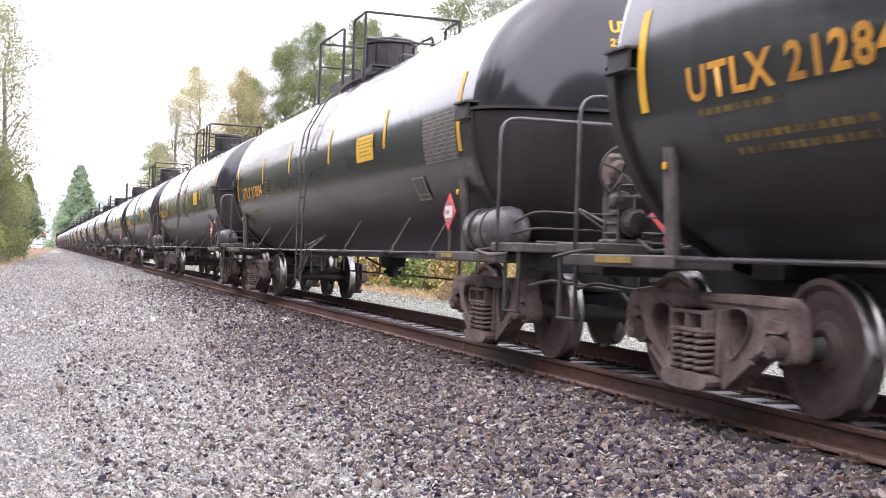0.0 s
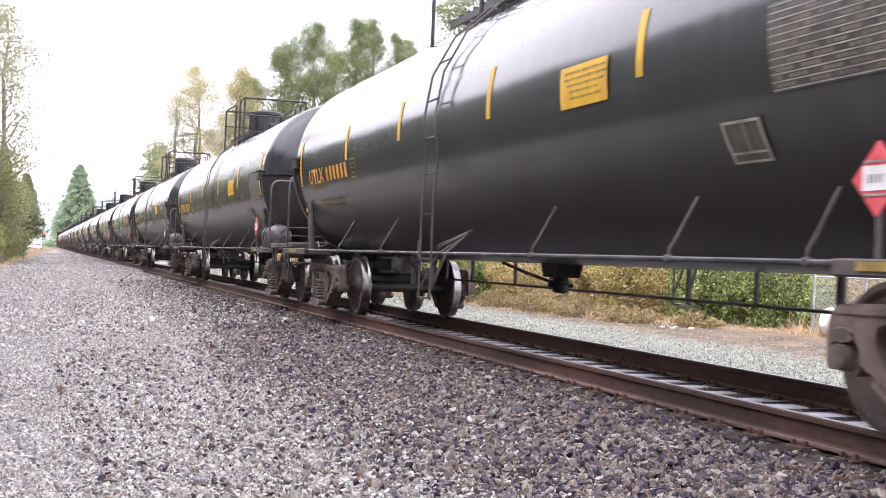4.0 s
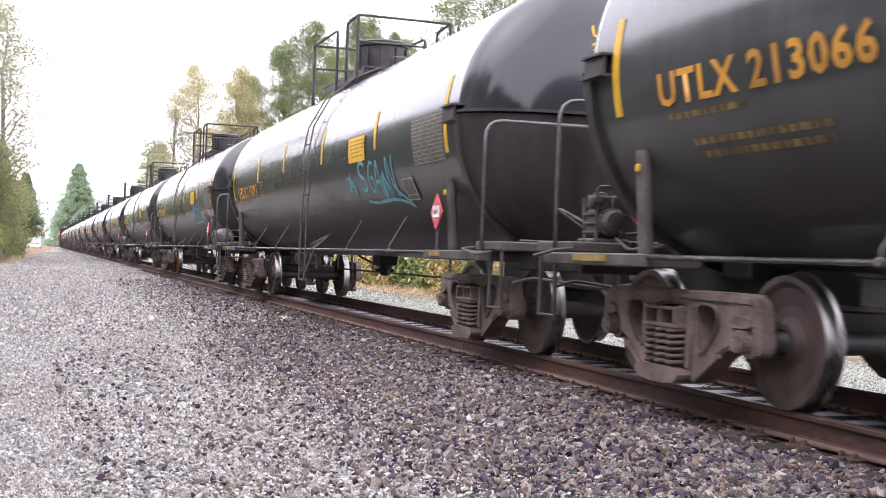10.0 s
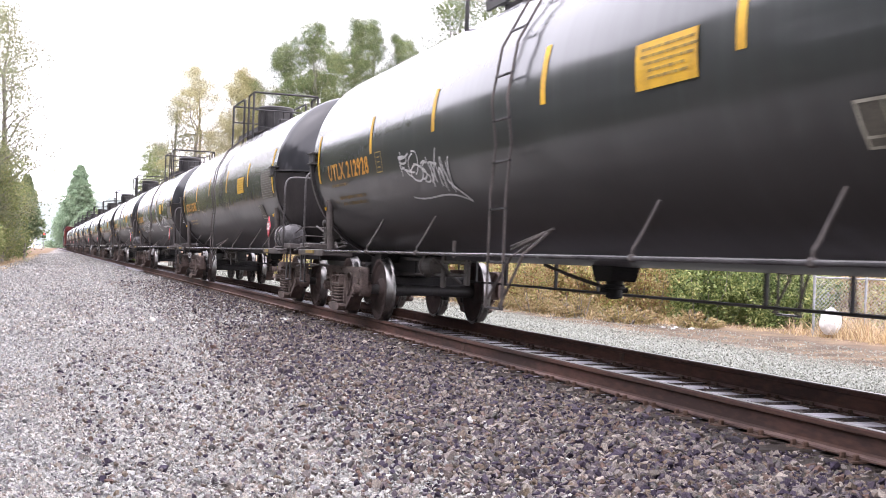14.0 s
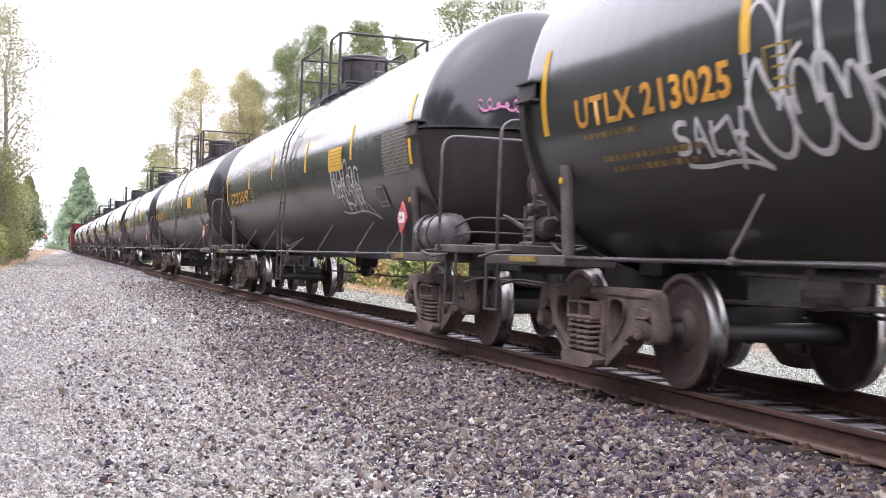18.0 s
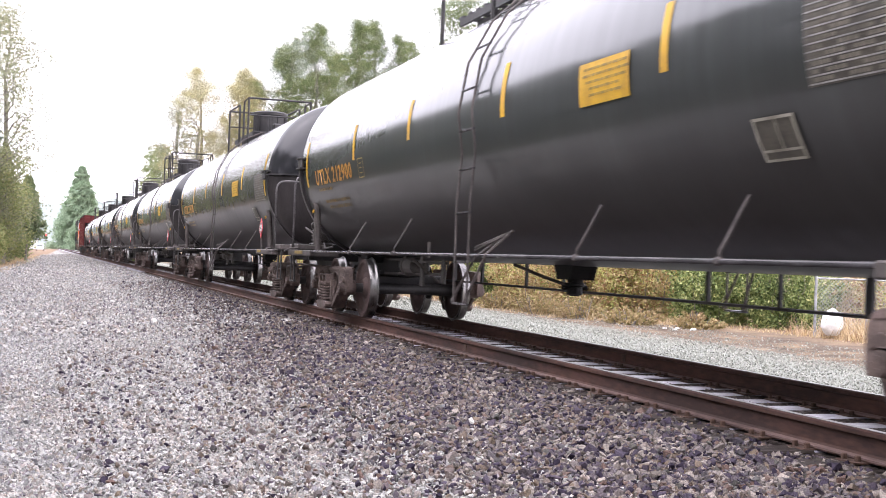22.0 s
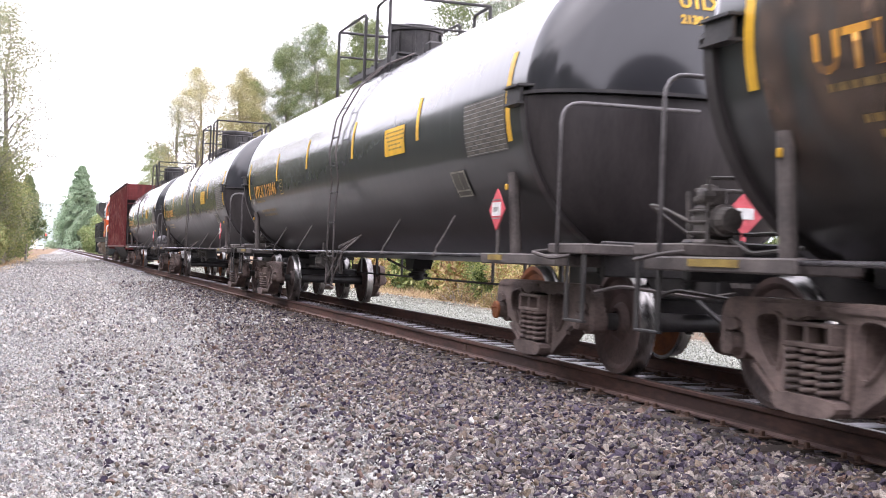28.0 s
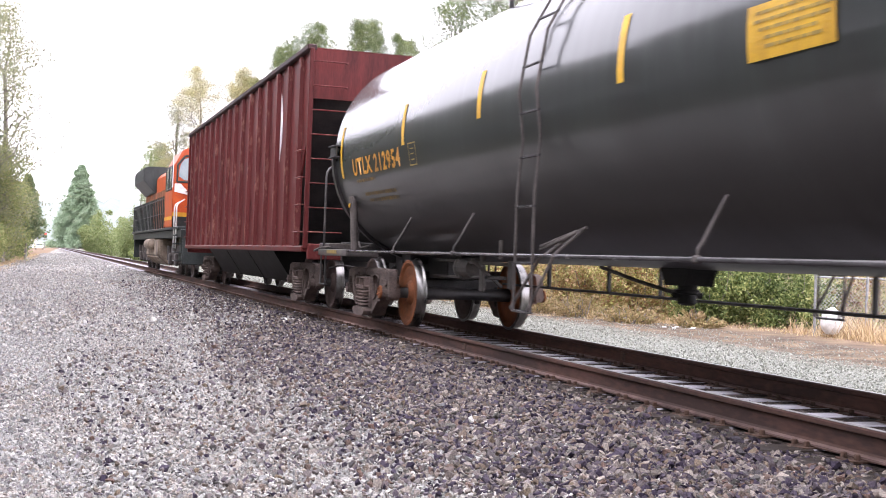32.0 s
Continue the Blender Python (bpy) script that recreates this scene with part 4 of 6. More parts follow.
            box(bm, (s * 1.50, y, 1.0), (.06, .055, .06), .014)
            part("tube_strut", bm, M_STEEL, car)
        # end deck, saddle posts, corner rails
        for e in (-1, 1):
            bm = B()
            box(bm, (s * 1.30, e * 7.83, .975), (.48, 1.82, .10), .012)
            box(bm, (s * 1.20, e * 8.72, 1.075), (.50, .72, .09), .012)
            part("end_deck", bm, M_STEEL, car, "grey steel end platform")
            bm = B()
            rod(bm, (s * 1.32, e * 7.30, 1.0), (s * 1.37, e * 7.30, 1.80), .058, 10)
            part("saddle_post", bm, M_STEEL, car)
            bm = B()
            box(bm, (s * 1.43, e * 7.27, 1.66), (.025, .045, .06), .008)
            part("yellow_tab", bm, M_YELLOW, car)
            bm = B()
            tube(bm, bend([(s * 1.48, e * 8.62, 1.02), (s * 1.48, e * 8.62, 2.32), (s * .2, e * 8.70, 2.32)], .18), .0175, 8)
            part("end_handrail", bm, M_RAILPAINT, car, "bent grey grab rail", True)
            bm = B()
            prism(bm, [(s * 1.48, e * 7.56), (s * 1.62, e * 7.58), (s * 1.62, e * 7.94), (s * 1.44, e * 8.02)], 'z', 2.535, 2.555)
            prism(bm, [(s * 1.48, e * 7.56), (s * 1.62, e * 7.58), (s * 1.62, e * 7.94), (s * 1.44, e * 8.02)], 'z', 2.375, 2.395)
            box(bm, (s * 1.575, e * 7.76, 2.465), (.03, .34, .145), .006)
            part("corner_bracket", bm, M_BLACK, car)
    for e in (-1, 1):
        bm = B()
        box(bm, (0, e * 8.82, 1.0), (2.3, .10, .30), .012)
        part("end_sill", bm, M_BLACK, car)
        bm = B()
        box(bm, (0, e * 7.7, .86), (.52, 3.0, .40), .02)
        box(bm, (0, e * 7.3, .98), (1.1, .40, .24), .02)
        part("stub_sill", bm, M_BLACK, car)
        bm = B()
        half_ring(bm, [(e * 7.86, TANK_R - .2), (e * 7.86, TANK_R + .045), (e * 7.98, TANK_R + .045), (e * 7.98, TANK_R - .2)], 2.44)
        part("saddle", bm, M_SHIELD, car)
        bm = B()
        half_ring(bm, [(e * (a + .03 + (h + .05) * math.cos(q)), max(.02, (TANK_R + .03) * math.sin(q))) for q in [math.pi / 2 * j / 12 for j in range(13)]], 2.44, False)
        part("head_shield", bm, M_SHIELD, car, "dark half-height steel head shield", True)
        bm = B()
        arc = [math.pi * j / 24 for j in range(25)]
        outer = [(math.cos(q) * (TANK_R + .05), e * (a + .06 + (h + .08) * math.sin(q))) for q in arc]
        inner = [(math.cos(q) * (TANK_R - .06), e * (a + .0 + (h - .02) * math.sin(q))) for q in arc[::-1]]
        prism(bm, outer + inner, 'z', 2.455, 2.485)
        part("head_shelf", bm, M_BLACK, car, "thin dark ledge round the tank end")
        coupler(car, e, e * 9.2)
        truck(car, TRUCKS[(e + 1) // 2])
    # brake gear under the belly
    bm = B()
    for y, w in ((-5.5, .05), (-4.3, .09), (-3.1, .04), (-1.9, .05), (1.5, .04), (2.7, .05), (4.4, .07), (5.6, .05)):
        box(bm, (0.5, y, .79), (.03, w, .36))
    rod(bm, (0.5, -6.0, .625), (0.5, 6.0, .625), .016, 6)
    part("brake_rod", bm, M_BLACK, car, "thin black brake rod on hangers")
    bm = B()
    lathe(bm, [(.60, .05), (.62, .09), (.70, .085), (.71, .115), (.74, .115), (.75, .09), (.97, .10)], 'z', 18, (0, .08, 0))
    rod(bm, (-.15, .08, .69), (.15, .08, .69), .028, 8)
    outlet = part("bottom_outlet", bm, M_NEARBLACK, car, "black bottom outlet valve")
    bm = B()
    for x in (-.13, .13):
        prism(bm, [(-.22, 1.0), (-.10, .78), (.24, .78), (.36, 1.0)], 'x', x - .02, x + .02)
    prism(bm, [(-.21, .99), (-.09, .79), (-.03, .79), (-.14, .99)], 'x', -.12, .12)
    prism(bm, [(.35, .99), (.23, .79), (.17, .79), (.28, .99)], 'x', -.12, .12)
    part("outlet_skid", bm, M_NEARBLACK, outlet, "black sloping skid plates")
    bm = B()
    tube(bm, bend([(.2, .25, .80), (.2, .7, .70), (.1, 1.3, .80), (0, 1.9, .92)], .1), .022, 6)
    part("vent_pipe", bm, M_GEAR, car)
    # hazard placard near the leading end
    bm = B()
    rod(bm, (-1.49, -7.25, 1.0), (-1.49, -7.25, 1.34), .02, 6)
    part("placard_post", bm, M_STEEL, car)
    bm = B()
    d = .20
    prism(bm, [(-7.25, 1.44 - d), (-7.25 + d, 1.44), (-7.25, 1.44 + d), (-7.25 - d, 1.44)], 'x', -1.515, -1.50)
    pl = part("placard", bm, M_RED, car, "red diamond hazard placard")
    bm = B()
    box(bm, (-1.518, -7.25, 1.445), (.006, .22, .13))
    part("placard_panel", bm, M_WHITE, pl, "white number panel with dark print")
    bm = B()
    for dz in (-.088, .088):
        box(bm, (-1.518, -7.25, 1.445 + dz), (.006, .21, .012))
    for dy in (-.05, -.017, .017, .05):
        box(bm, (-1.523, -7.25 + dy, 1.442), (.005, .013, .045))
    tagged(part("placard_print", bm, M_GREY, pl, "grey print bars"), kind="stuff")
    # second placard across the leading end
    bm = B()
    prism(bm, [(.34, 1.45 - d), (.34 + d, 1.45), (.34, 1.45 + d), (.34 - d, 1.45)], 'y', -8.62, -8.605)
    box(bm, (.34, -8.6, 1.15), (.04, .03, .4))
    pl = part("placard", bm, M_RED, car, "red diamond hazard placard on the end")
    bm = B()
    box(bm, (.34, -8.626, 1.455), (.18, .006, .10))
    part("placard_panel", bm, M_WHITE, pl, "white number panel with dark print")
    # brake valve gear on the trailing deck
    bm = B()
    box(bm, (-.95, 8.78, 1.11), (.36, .34, .10), .02)
    part("valve_bracket", bm, M_GEAR, car)
    bm = B()
    box(bm, (-.95, 8.78, 1.29), (.26, .22, .26), .03)
    for dz in (1.21, 1.29, 1.37):
        box(bm, (-.95, 8.78, dz), (.30, .26, .018), .004)
    part("brake_valve", bm, M_GEAR, car, "dusty dark brake valve body")
    bm = B()
    lathe(bm, [(-.16, .03), (-.15, .085), (-.07, .10), (-.06, .12), (-.02, .12), (0, .09)], 'y', 14, (-.98, 8.64, 1.30))
    part("valve_cap", bm, M_GEAR, car)
    bm = B()
    lathe(bm, [(0, .09), (.02, .12), (.05, .12), (.07, .09), (.20, .08), (.22, .03)], 'y', 14, (-.92, 8.90, 1.27))
    part("valve_cap", bm, M_GEAR, car)
    bm = B()
    lathe(bm, [(1.42, .09), (1.44, .11), (1.47, .11), (1.49, .07), (1.56, .06), (1.57, .02)], 'z', 12, (-.98, 8.82, 0))
    part("valve_top", bm, M_GEAR, car)
    bm = B()
    box(bm, (-1.02, 8.66, 1.46), (.14, .12, .14), .02)
    lathe(bm, [(-.10, .03), (-.08, .06), (0, .07)], 'x', 10, (-1.06, 8.66, 1.47))
    part("valve_portion", bm, M_GEAR, car)
    bm = B()
    box(bm, (-.86, 9.0, 1.42), (.12, .14, .12), .02)
    part("valve_portion", bm, M_GEAR, car)
    for p0, p1 in (((-1.08, 8.62, 1.60), (-.70, 8.70, 1.62)), ((-1.10, 8.62, 1.14), (-1.10, 8.62, 1.60)), ((-1.05, 8.95, 1.12), (-1.05, 9.0, 1.52)), ((-.85, 8.55, 1.20), (-.55, 8.50, 1.22)), ((-1.1, 8.8, 1.52), (-.6, 8.95, 1.54))):
        bm = B()
        rod(bm, p0, p1, .016, 6)
        part("valve_stem", bm, M_GEAR, car)
    bm = B()
    tube(bm, bend([(-1.0, 9.05, 1.30), (-1.1, 9.35, 1.42), (-1.05, 9.6, 1.44), (-.6, 9.7, 1.2)], .08), .014, 6)
    part("brake_cable", bm, M_GEAR, car)
    bm = B()
    tube(bm, bend([(-.95, 8.55, 1.16), (-1.0, 8.2, 1.06), (-1.0, 7.6, 1.10)], .08), .016, 6)
    part("brake_pipe", bm, M_GEAR, car)
    # levers, cylinder and hangers inside the trailing truck
    for y, z0, z1 in ((4.15, .56, 1.06), (5.0, .70, .98), (3.2, .62, .95)):
        bm = B()
        box(bm, (-.5, y, (z0 + z1) / 2), (.04, .13, z1 - z0), .01)
        part("brake_lever", bm, M_GEAR, car)
    bm = B()
    lathe(bm, [(4.6, .03), (4.62, .13), (4.98, .14), (5.0, .16), (5.04, .16), (5.06, .05)], 'y', 16, (-.42, 0, .84))
    part("brake_cylinder", bm, M_GEAR, car, "dusty dark brake cylinder")
    for p0, p1 in (((-.5, 3.1, .90), (-.5, 5.9, .93)), ((-.45, 3.5, .74), (-.45, 6.2, .70)), ((-.7, 4.0, .95), (-.3, 4.0, .62)), ((-1.1, 2.0, .96), (-1.1, 2.0, 1.16))):
        bm = B()
        rod(bm, p0, p1, .022, 6)
        part("brake_linkage", bm, M_GEAR, car)
    # stencilled ochre bars on the deck edges
    for y0, y1 in ((7.5, 8.1), (-7.5, -7.15)):
        bm = B()
        box(bm, (-1.545, (y0 + y1) / 2, .985), (.012, y1 - y0, .05))
        part("deck_stencil", bm, M_OCHRE, car, "faded ochre deck marking")
    # stirrup steps at the corners
    for sx in (-1, 1):
        for e in (-1, 1):
            bm = B()
            for yy in (8.72, 9.04):
                box(bm, (sx * 1.42, e * yy, .76), (.02, .06, .58), .004)
            box(bm, (sx * 1.41, e * 8.88, .48), (.05, .36, .022), .005)
            part("stirrup_step", bm, M_BLACK, car, "dark steel stirrup step")
    # cut lever handles and pipe along the end
    for e in (-1, 1):
        bm = B()
        tube(bm, bend([(-1.44, e * 8.35, 1.06), (-1.60, e * 8.35, 1.04), (-1.60, e * 8.8, .99), (-1.44, e * 8.8, 1.02)], .05), .016, 6)
        part("grab_handle", bm, M_STEEL, car)
        bm = B()
        tube(bm, bend([(-1.3, e * 9.0, .72), (-1.1, e * 9.05, .78), (-.4, e * 9.2, .70), (0, e * 9.3, .78)], .08), .016, 6)
        part("cut_lever", bm, M_STEEL, car)
    return car


def hand_brake(car, x=-.36, y=-8.98, z=1.83):
    """Spoked brake wheel on its gear box and post, on the leading deck."""
    bm = B()
    box(bm, (x - .02, y + .14, 1.40), (.17, .07, .76), .01)
    post = part("hand_brake", bm, M_STEEL, car, "grey hand brake post with a spoked wheel")
    bm = B()
    box(bm, (x, y + .10, z + .02), (.30, .12, .34), .04)
    lathe(bm, [(y - .03, .03), (y - .02, .10), (y + .03, .13), (y + .06, .13)], 'y', 14, (x, 0, z))
    part("gear_box", bm, M_TRUCK, post, "dusty brown gear box")
    bm = B()
    ring = [(x + .25 * math.cos(k * math.pi / 12), y - .05, z + .25 * math.sin(k * math.pi / 12)) for k in range(25)]
    tube(bm, ring, .016, 6)
    for k in range(5):
        q = k * 2 * math.pi / 5 + .3
        tube(bm, [(x, y - .02, z), (x + .12 * math.cos(q), y - .07, z + .12 * math.sin(q)), (x + .25 * math.cos(q), y - .05, z + .25 * math.sin(q))], .013, 5)
    part("brake_wheel", bm, M_GEAR, post, "dark spoked brake wheel", True)


def air_tank(car, y, r=.235, half=.37):
    bm = B()
    lathe(bm, [(-half - .11, .03), (-half - .09, r * .55), (-half - .05, r * .85), (-half, r), (half, r), (half + .05, r * .85), (half + .09, r * .55), (half + .11, .03)], 'y', 22, (-1.21, y, 1.255))
    res = part("air_reservoir", bm, M_RESERVOIR, car, "round grey air reservoir strapped to the end deck", True)
    for z0, z1 in ((1.30, 1.43), (1.20, 1.27)):
        bm = B()
        tube(bm, bend([(-1.21, y - .36, z0), (-1.15, -8.74, z1), (.95, -8.76, z1)], .12), .012, 6)
        part("air_pipe", bm, M_STEEL, res, "", True)
    bm = B()
    box(bm, (-1.16, y - .12, 1.05), (.30, .06, .10), .01)
    box(bm, (-1.16, y + .12, 1.05), (.30, .06, .10), .01)
    part("tank_cradle", bm, M_STEEL, res)
    for dy in (-.17, .17):
        bm = B()
        lathe(bm, [(dy - .02, r - .01), (dy - .02, r + .012), (dy + .02, r + .012), (dy + .02, r - .01)], 'y', 22, (-1.21, y, 1.255), True)
        part("strap", bm, M_BLACK, res)


NUMBERS = {-1: "212845", 0: "213094", 1: "212963", 3: "212779", 4: "213108", 5: "213066", 6: "213091", 7: "212948", 8: "212928", 9: "212762",
           10: "213025", 11: "213147", 12: "212751", 13: "212900", 14: "213170", 16: "213119", 17: "213046", 18: "212785", 19: "212954"}
OFFSETS = {}
RUSTY = {7: (1,), 17: (-1,), 18: (2,), 19: (-1, 1)}
AIR = (0, 1, 2, 3, 4, 7, 9, 11, 19)
probe = [min(v.co.y for v in lettering(w, .32, 6.88, 2.07, 1.155, .009).vertices) for w in ("UTLX 0", "0")]
NUMBER_Y = 6.88 - (probe[1] - probe[0])
base_car = tank_car()
CARS = {}
WHEELSETS = []


GAIN = [(0, -.13), (3, -.12), (6, .37), (9, .13), (13, -.13), (19, -.405), (23, -.455), (25, -.36), (28, .10), (30, .47), (32, .90)]


def travel(t):
    """How far the train has come by t seconds; its pace changes a little on the way."""
    x = t - 16
    far = 11.70545 * t + .01826 * x * x / 2 - .00163 * x ** 3 / 6
    n = len(GAIN) - 1
    m = [(GAIN[min(i + 1, n)][1] - GAIN[max(i - 1, 0)][1]) / (GAIN[min(i + 1, n)][0] - GAIN[max(i - 1, 0)][0]) for i in range(n + 1)]
    i = max(j for j in range(n) if GAIN[j][0] <= t)
    h = GAIN[i + 1][0] - GAIN[i][0]
    s = (t - GAIN[i][0]) / h
    return far - ((2 * s ** 3 - 3 * s * s + 1) * GAIN[i][1] + (s ** 3 - 2 * s * s + s) * h * m[i] + (3 * s * s - 2 * s ** 3) * GAIN[i + 1][1] + (s ** 3 - s * s) * h * m[i + 1])


S0 = 22.951


def start_y(k):
    return S0 + k * PITCH + OFFSETS.get(k, 0)


VALVE_PARTS = ("valve_bracket", "brake_valve", "valve_cap", "valve_top", "valve_portion", "valve_stem", "brake_cable")


def set_end_gear(car, brake_leads):
    """Cars with the brake end leading carry no valve behind; the others have their ladder and struts set differently."""
    for ob in list(car.children):
        kind = ob.name.split(".")[0]
        if brake_leads and kind in VALVE_PARTS:
            bpy.data.objects.remove(ob)
        elif not brake_leads and kind in ("ladder_rail", "rung", "ladder_brace"):
            ob.location.y -= .80
        elif not brake_leads and kind == "tube_strut":
            at = min(STRUTS, key=lambda y: abs(y - ob.data.vertices[0].co.y))
            if STRUTS[at] is None:
                bpy.data.objects.remove(ob)
            else:
                ob.location.y += STRUTS[at]


AXLES = [y + d for y in TRUCKS for d in (-WHEELBASE / 2, WHEELBASE / 2)]
for k in range(-1, 20):
    m = pose(TRACK_X, start_y(k) - travel(0), 0)
    if k == -1:
        car = base_car
        car.matrix_basis = m
    else:
        car = copy_thing(base_car, m)
    CARS[k] = car
for k, car in CARS.items():
    for j, y in enumerate(AXLES):
        rusty = (j - 2 if j < 2 else j - 1) in RUSTY.get(k, ())
        ws = wheelset(car, y, .457, M_RUSTWHEEL if rusty else M_WHEEL)
        WHEELSETS.append((ws, y, .457))
        if rusty:
            bm = B()
            for sx in (-1, 1):
                lathe(bm, [(sx * 1.20, .092), (sx * 1.225, .085), (sx * 1.228, .02)], 'x', 16)
                for q in range(3):
                    u, v = math.cos(q * 2.094) * .048, math.sin(q * 2.094) * .048
                    rod(bm, (sx * 1.22, u, v), (sx * 1.245, u, v), .015, 6)
            part("bearing_cap", bm, M_RUSTWHEEL, ws, "orange rusted bearing caps")
    if k in NUMBERS:
        part("lettering", lettering("UTLX", .32, 6.88, 2.07, 1.155, .009), None, car, "orange stencilled letters").data.materials.append(M_ORANGETEXT)
        part("number", lettering(NUMBERS[k], .32, NUMBER_Y, 2.07, 1.155, .009), None, car, "orange stencilled number").data.materials.append(M_ORANGETEXT)
        part("end_lettering", head_lettering("UTLX", .17, -.25, 3.30), None, car, "small yellow letters on the tank end").data.materials.append(M_YELLOW)
        part("end_number", head_lettering(NUMBERS[k], .11, -.25, 3.15), None, car, "small yellow number on the tank end").data.materials.append(M_YELLOW)
    else:
        part("lettering", lettering("UTLX", .32, 6.88, 2.07, 1.155, .009), None, car, "orange stencilled letters").data.materials.append(M_ORANGETEXT)
        bm = B()
        for j in range(6):
            patch(bm, NUMBER_Y - .06 - .235 * j - .13, NUMBER_Y - .06 - .235 * j, 2.07, 2.28, .007, 2)
        tagged(part("number", bm, M_ORANGETEXT, car, "orange stencilled bars"), kind="stuff")
    set_end_gear(car, k in AIR)
    if k in AIR:
        air_tank(car, -7.88)
        hand_brake(car)
    look_of = {5: "teal graffiti near one end", 6: "teal graffiti below its yellow card", 7: "teal graffiti and a brake wheel", 8: "white graffiti beside its number",
               10: "large white graffiti along its flank", 11: "white and pink graffiti"}.get(k, "a brake wheel and air reservoir" if k in AIR else "yellow strips and orange lettering")
    tagged(car, "long black tank car with " + look_of, "tank car", "tank cars of the train")


# ------------------------------------------------------------------ painted scrawl
M_TEAL = surface("teal_spray_paint", (0.06, 0.25, 0.28), (0.14, 0.42, 0.46), 0.55, 0, 5, 40, 0.02)
M_CHALK = surface("white_spray_paint", (0.38, 0.38, 0.38), (0.62, 0.62, 0.62), 0.55, 0, 5, 40, 0.02)
M_PINK = surface("pink_spray_paint", (0.40, 0.12, 0.26), (0.55, 0.2, 0.36), 0.55, 0, 5, 40, 0.02)


GLYPHS = [
    [[(0, 0), (.1, 1.2), (.3, 1.1), (.35, .1)], [(.35, .1), (.4, 1.2), (.7, 1.2), (.75, 0)], [(.75, 0), (.8, .9), (1, .9), (1.1, .1)]],
    [[(.9, .9), (.2, 1.2), (-.1, .6), (.5, .5)], [(.5, .5), (1.2, .4), (.7, -.2), (0, .1)]],
    [[(.1, 1), (.1, .4), (.2, .1), (.1, -.1)], [(.1, .95), (1.3, 1.1), (1.1, .4), (.1, .5)], [(.3, .5), (.6, .4), (.8, 0), (1.1, -.2)]],
    [[(.5, 1), (-.3, .9), (-.2, -.1), (.5, 0)], [(.5, 0), (1.2, .1), (1.2, 1.1), (.4, 1)]],
    [[(0, 1), (.1, .6), (.4, .2), (.45, -.1)], [(.9, 1.1), (.7, .5), (.5, .1), (.2, -.3)], [(.1, .55), (.4, .7), (.7, .5), (1, .6)]],
    [[(1, .85), (.1, 1.3), (-.2, -.3), (.9, .1)], [(.9, .1), (1, .3), (.9, .45), (.5, .45)]],
    [[(.1, 0), (.2, .5), (.4, 1), (.5, 1.05)], [(.5, 1.05), (.7, .6), (.8, .3), (1, -.1)], [(.2, .4), (.4, .35), (.7, .45), (.9, .35)]],
    [[(.1, 1), (.1, .3), (0, 0), (.5, .05)], [(.5, .05), (.9, .1), (1, .0), (1.2, -.15)], [(.05, .6), (.5, .7), (.8, .9), (1, 1)]],
    [[(.1, -.1), (.2, .5), (.1, .8), (.2, 1.1)], [(.2, 1.1), (.5, .4), (.6, .3), (.8, -.1)], [(.8, -.1), (.9, .6), (.8, 1), (1, 1.2)]],
]


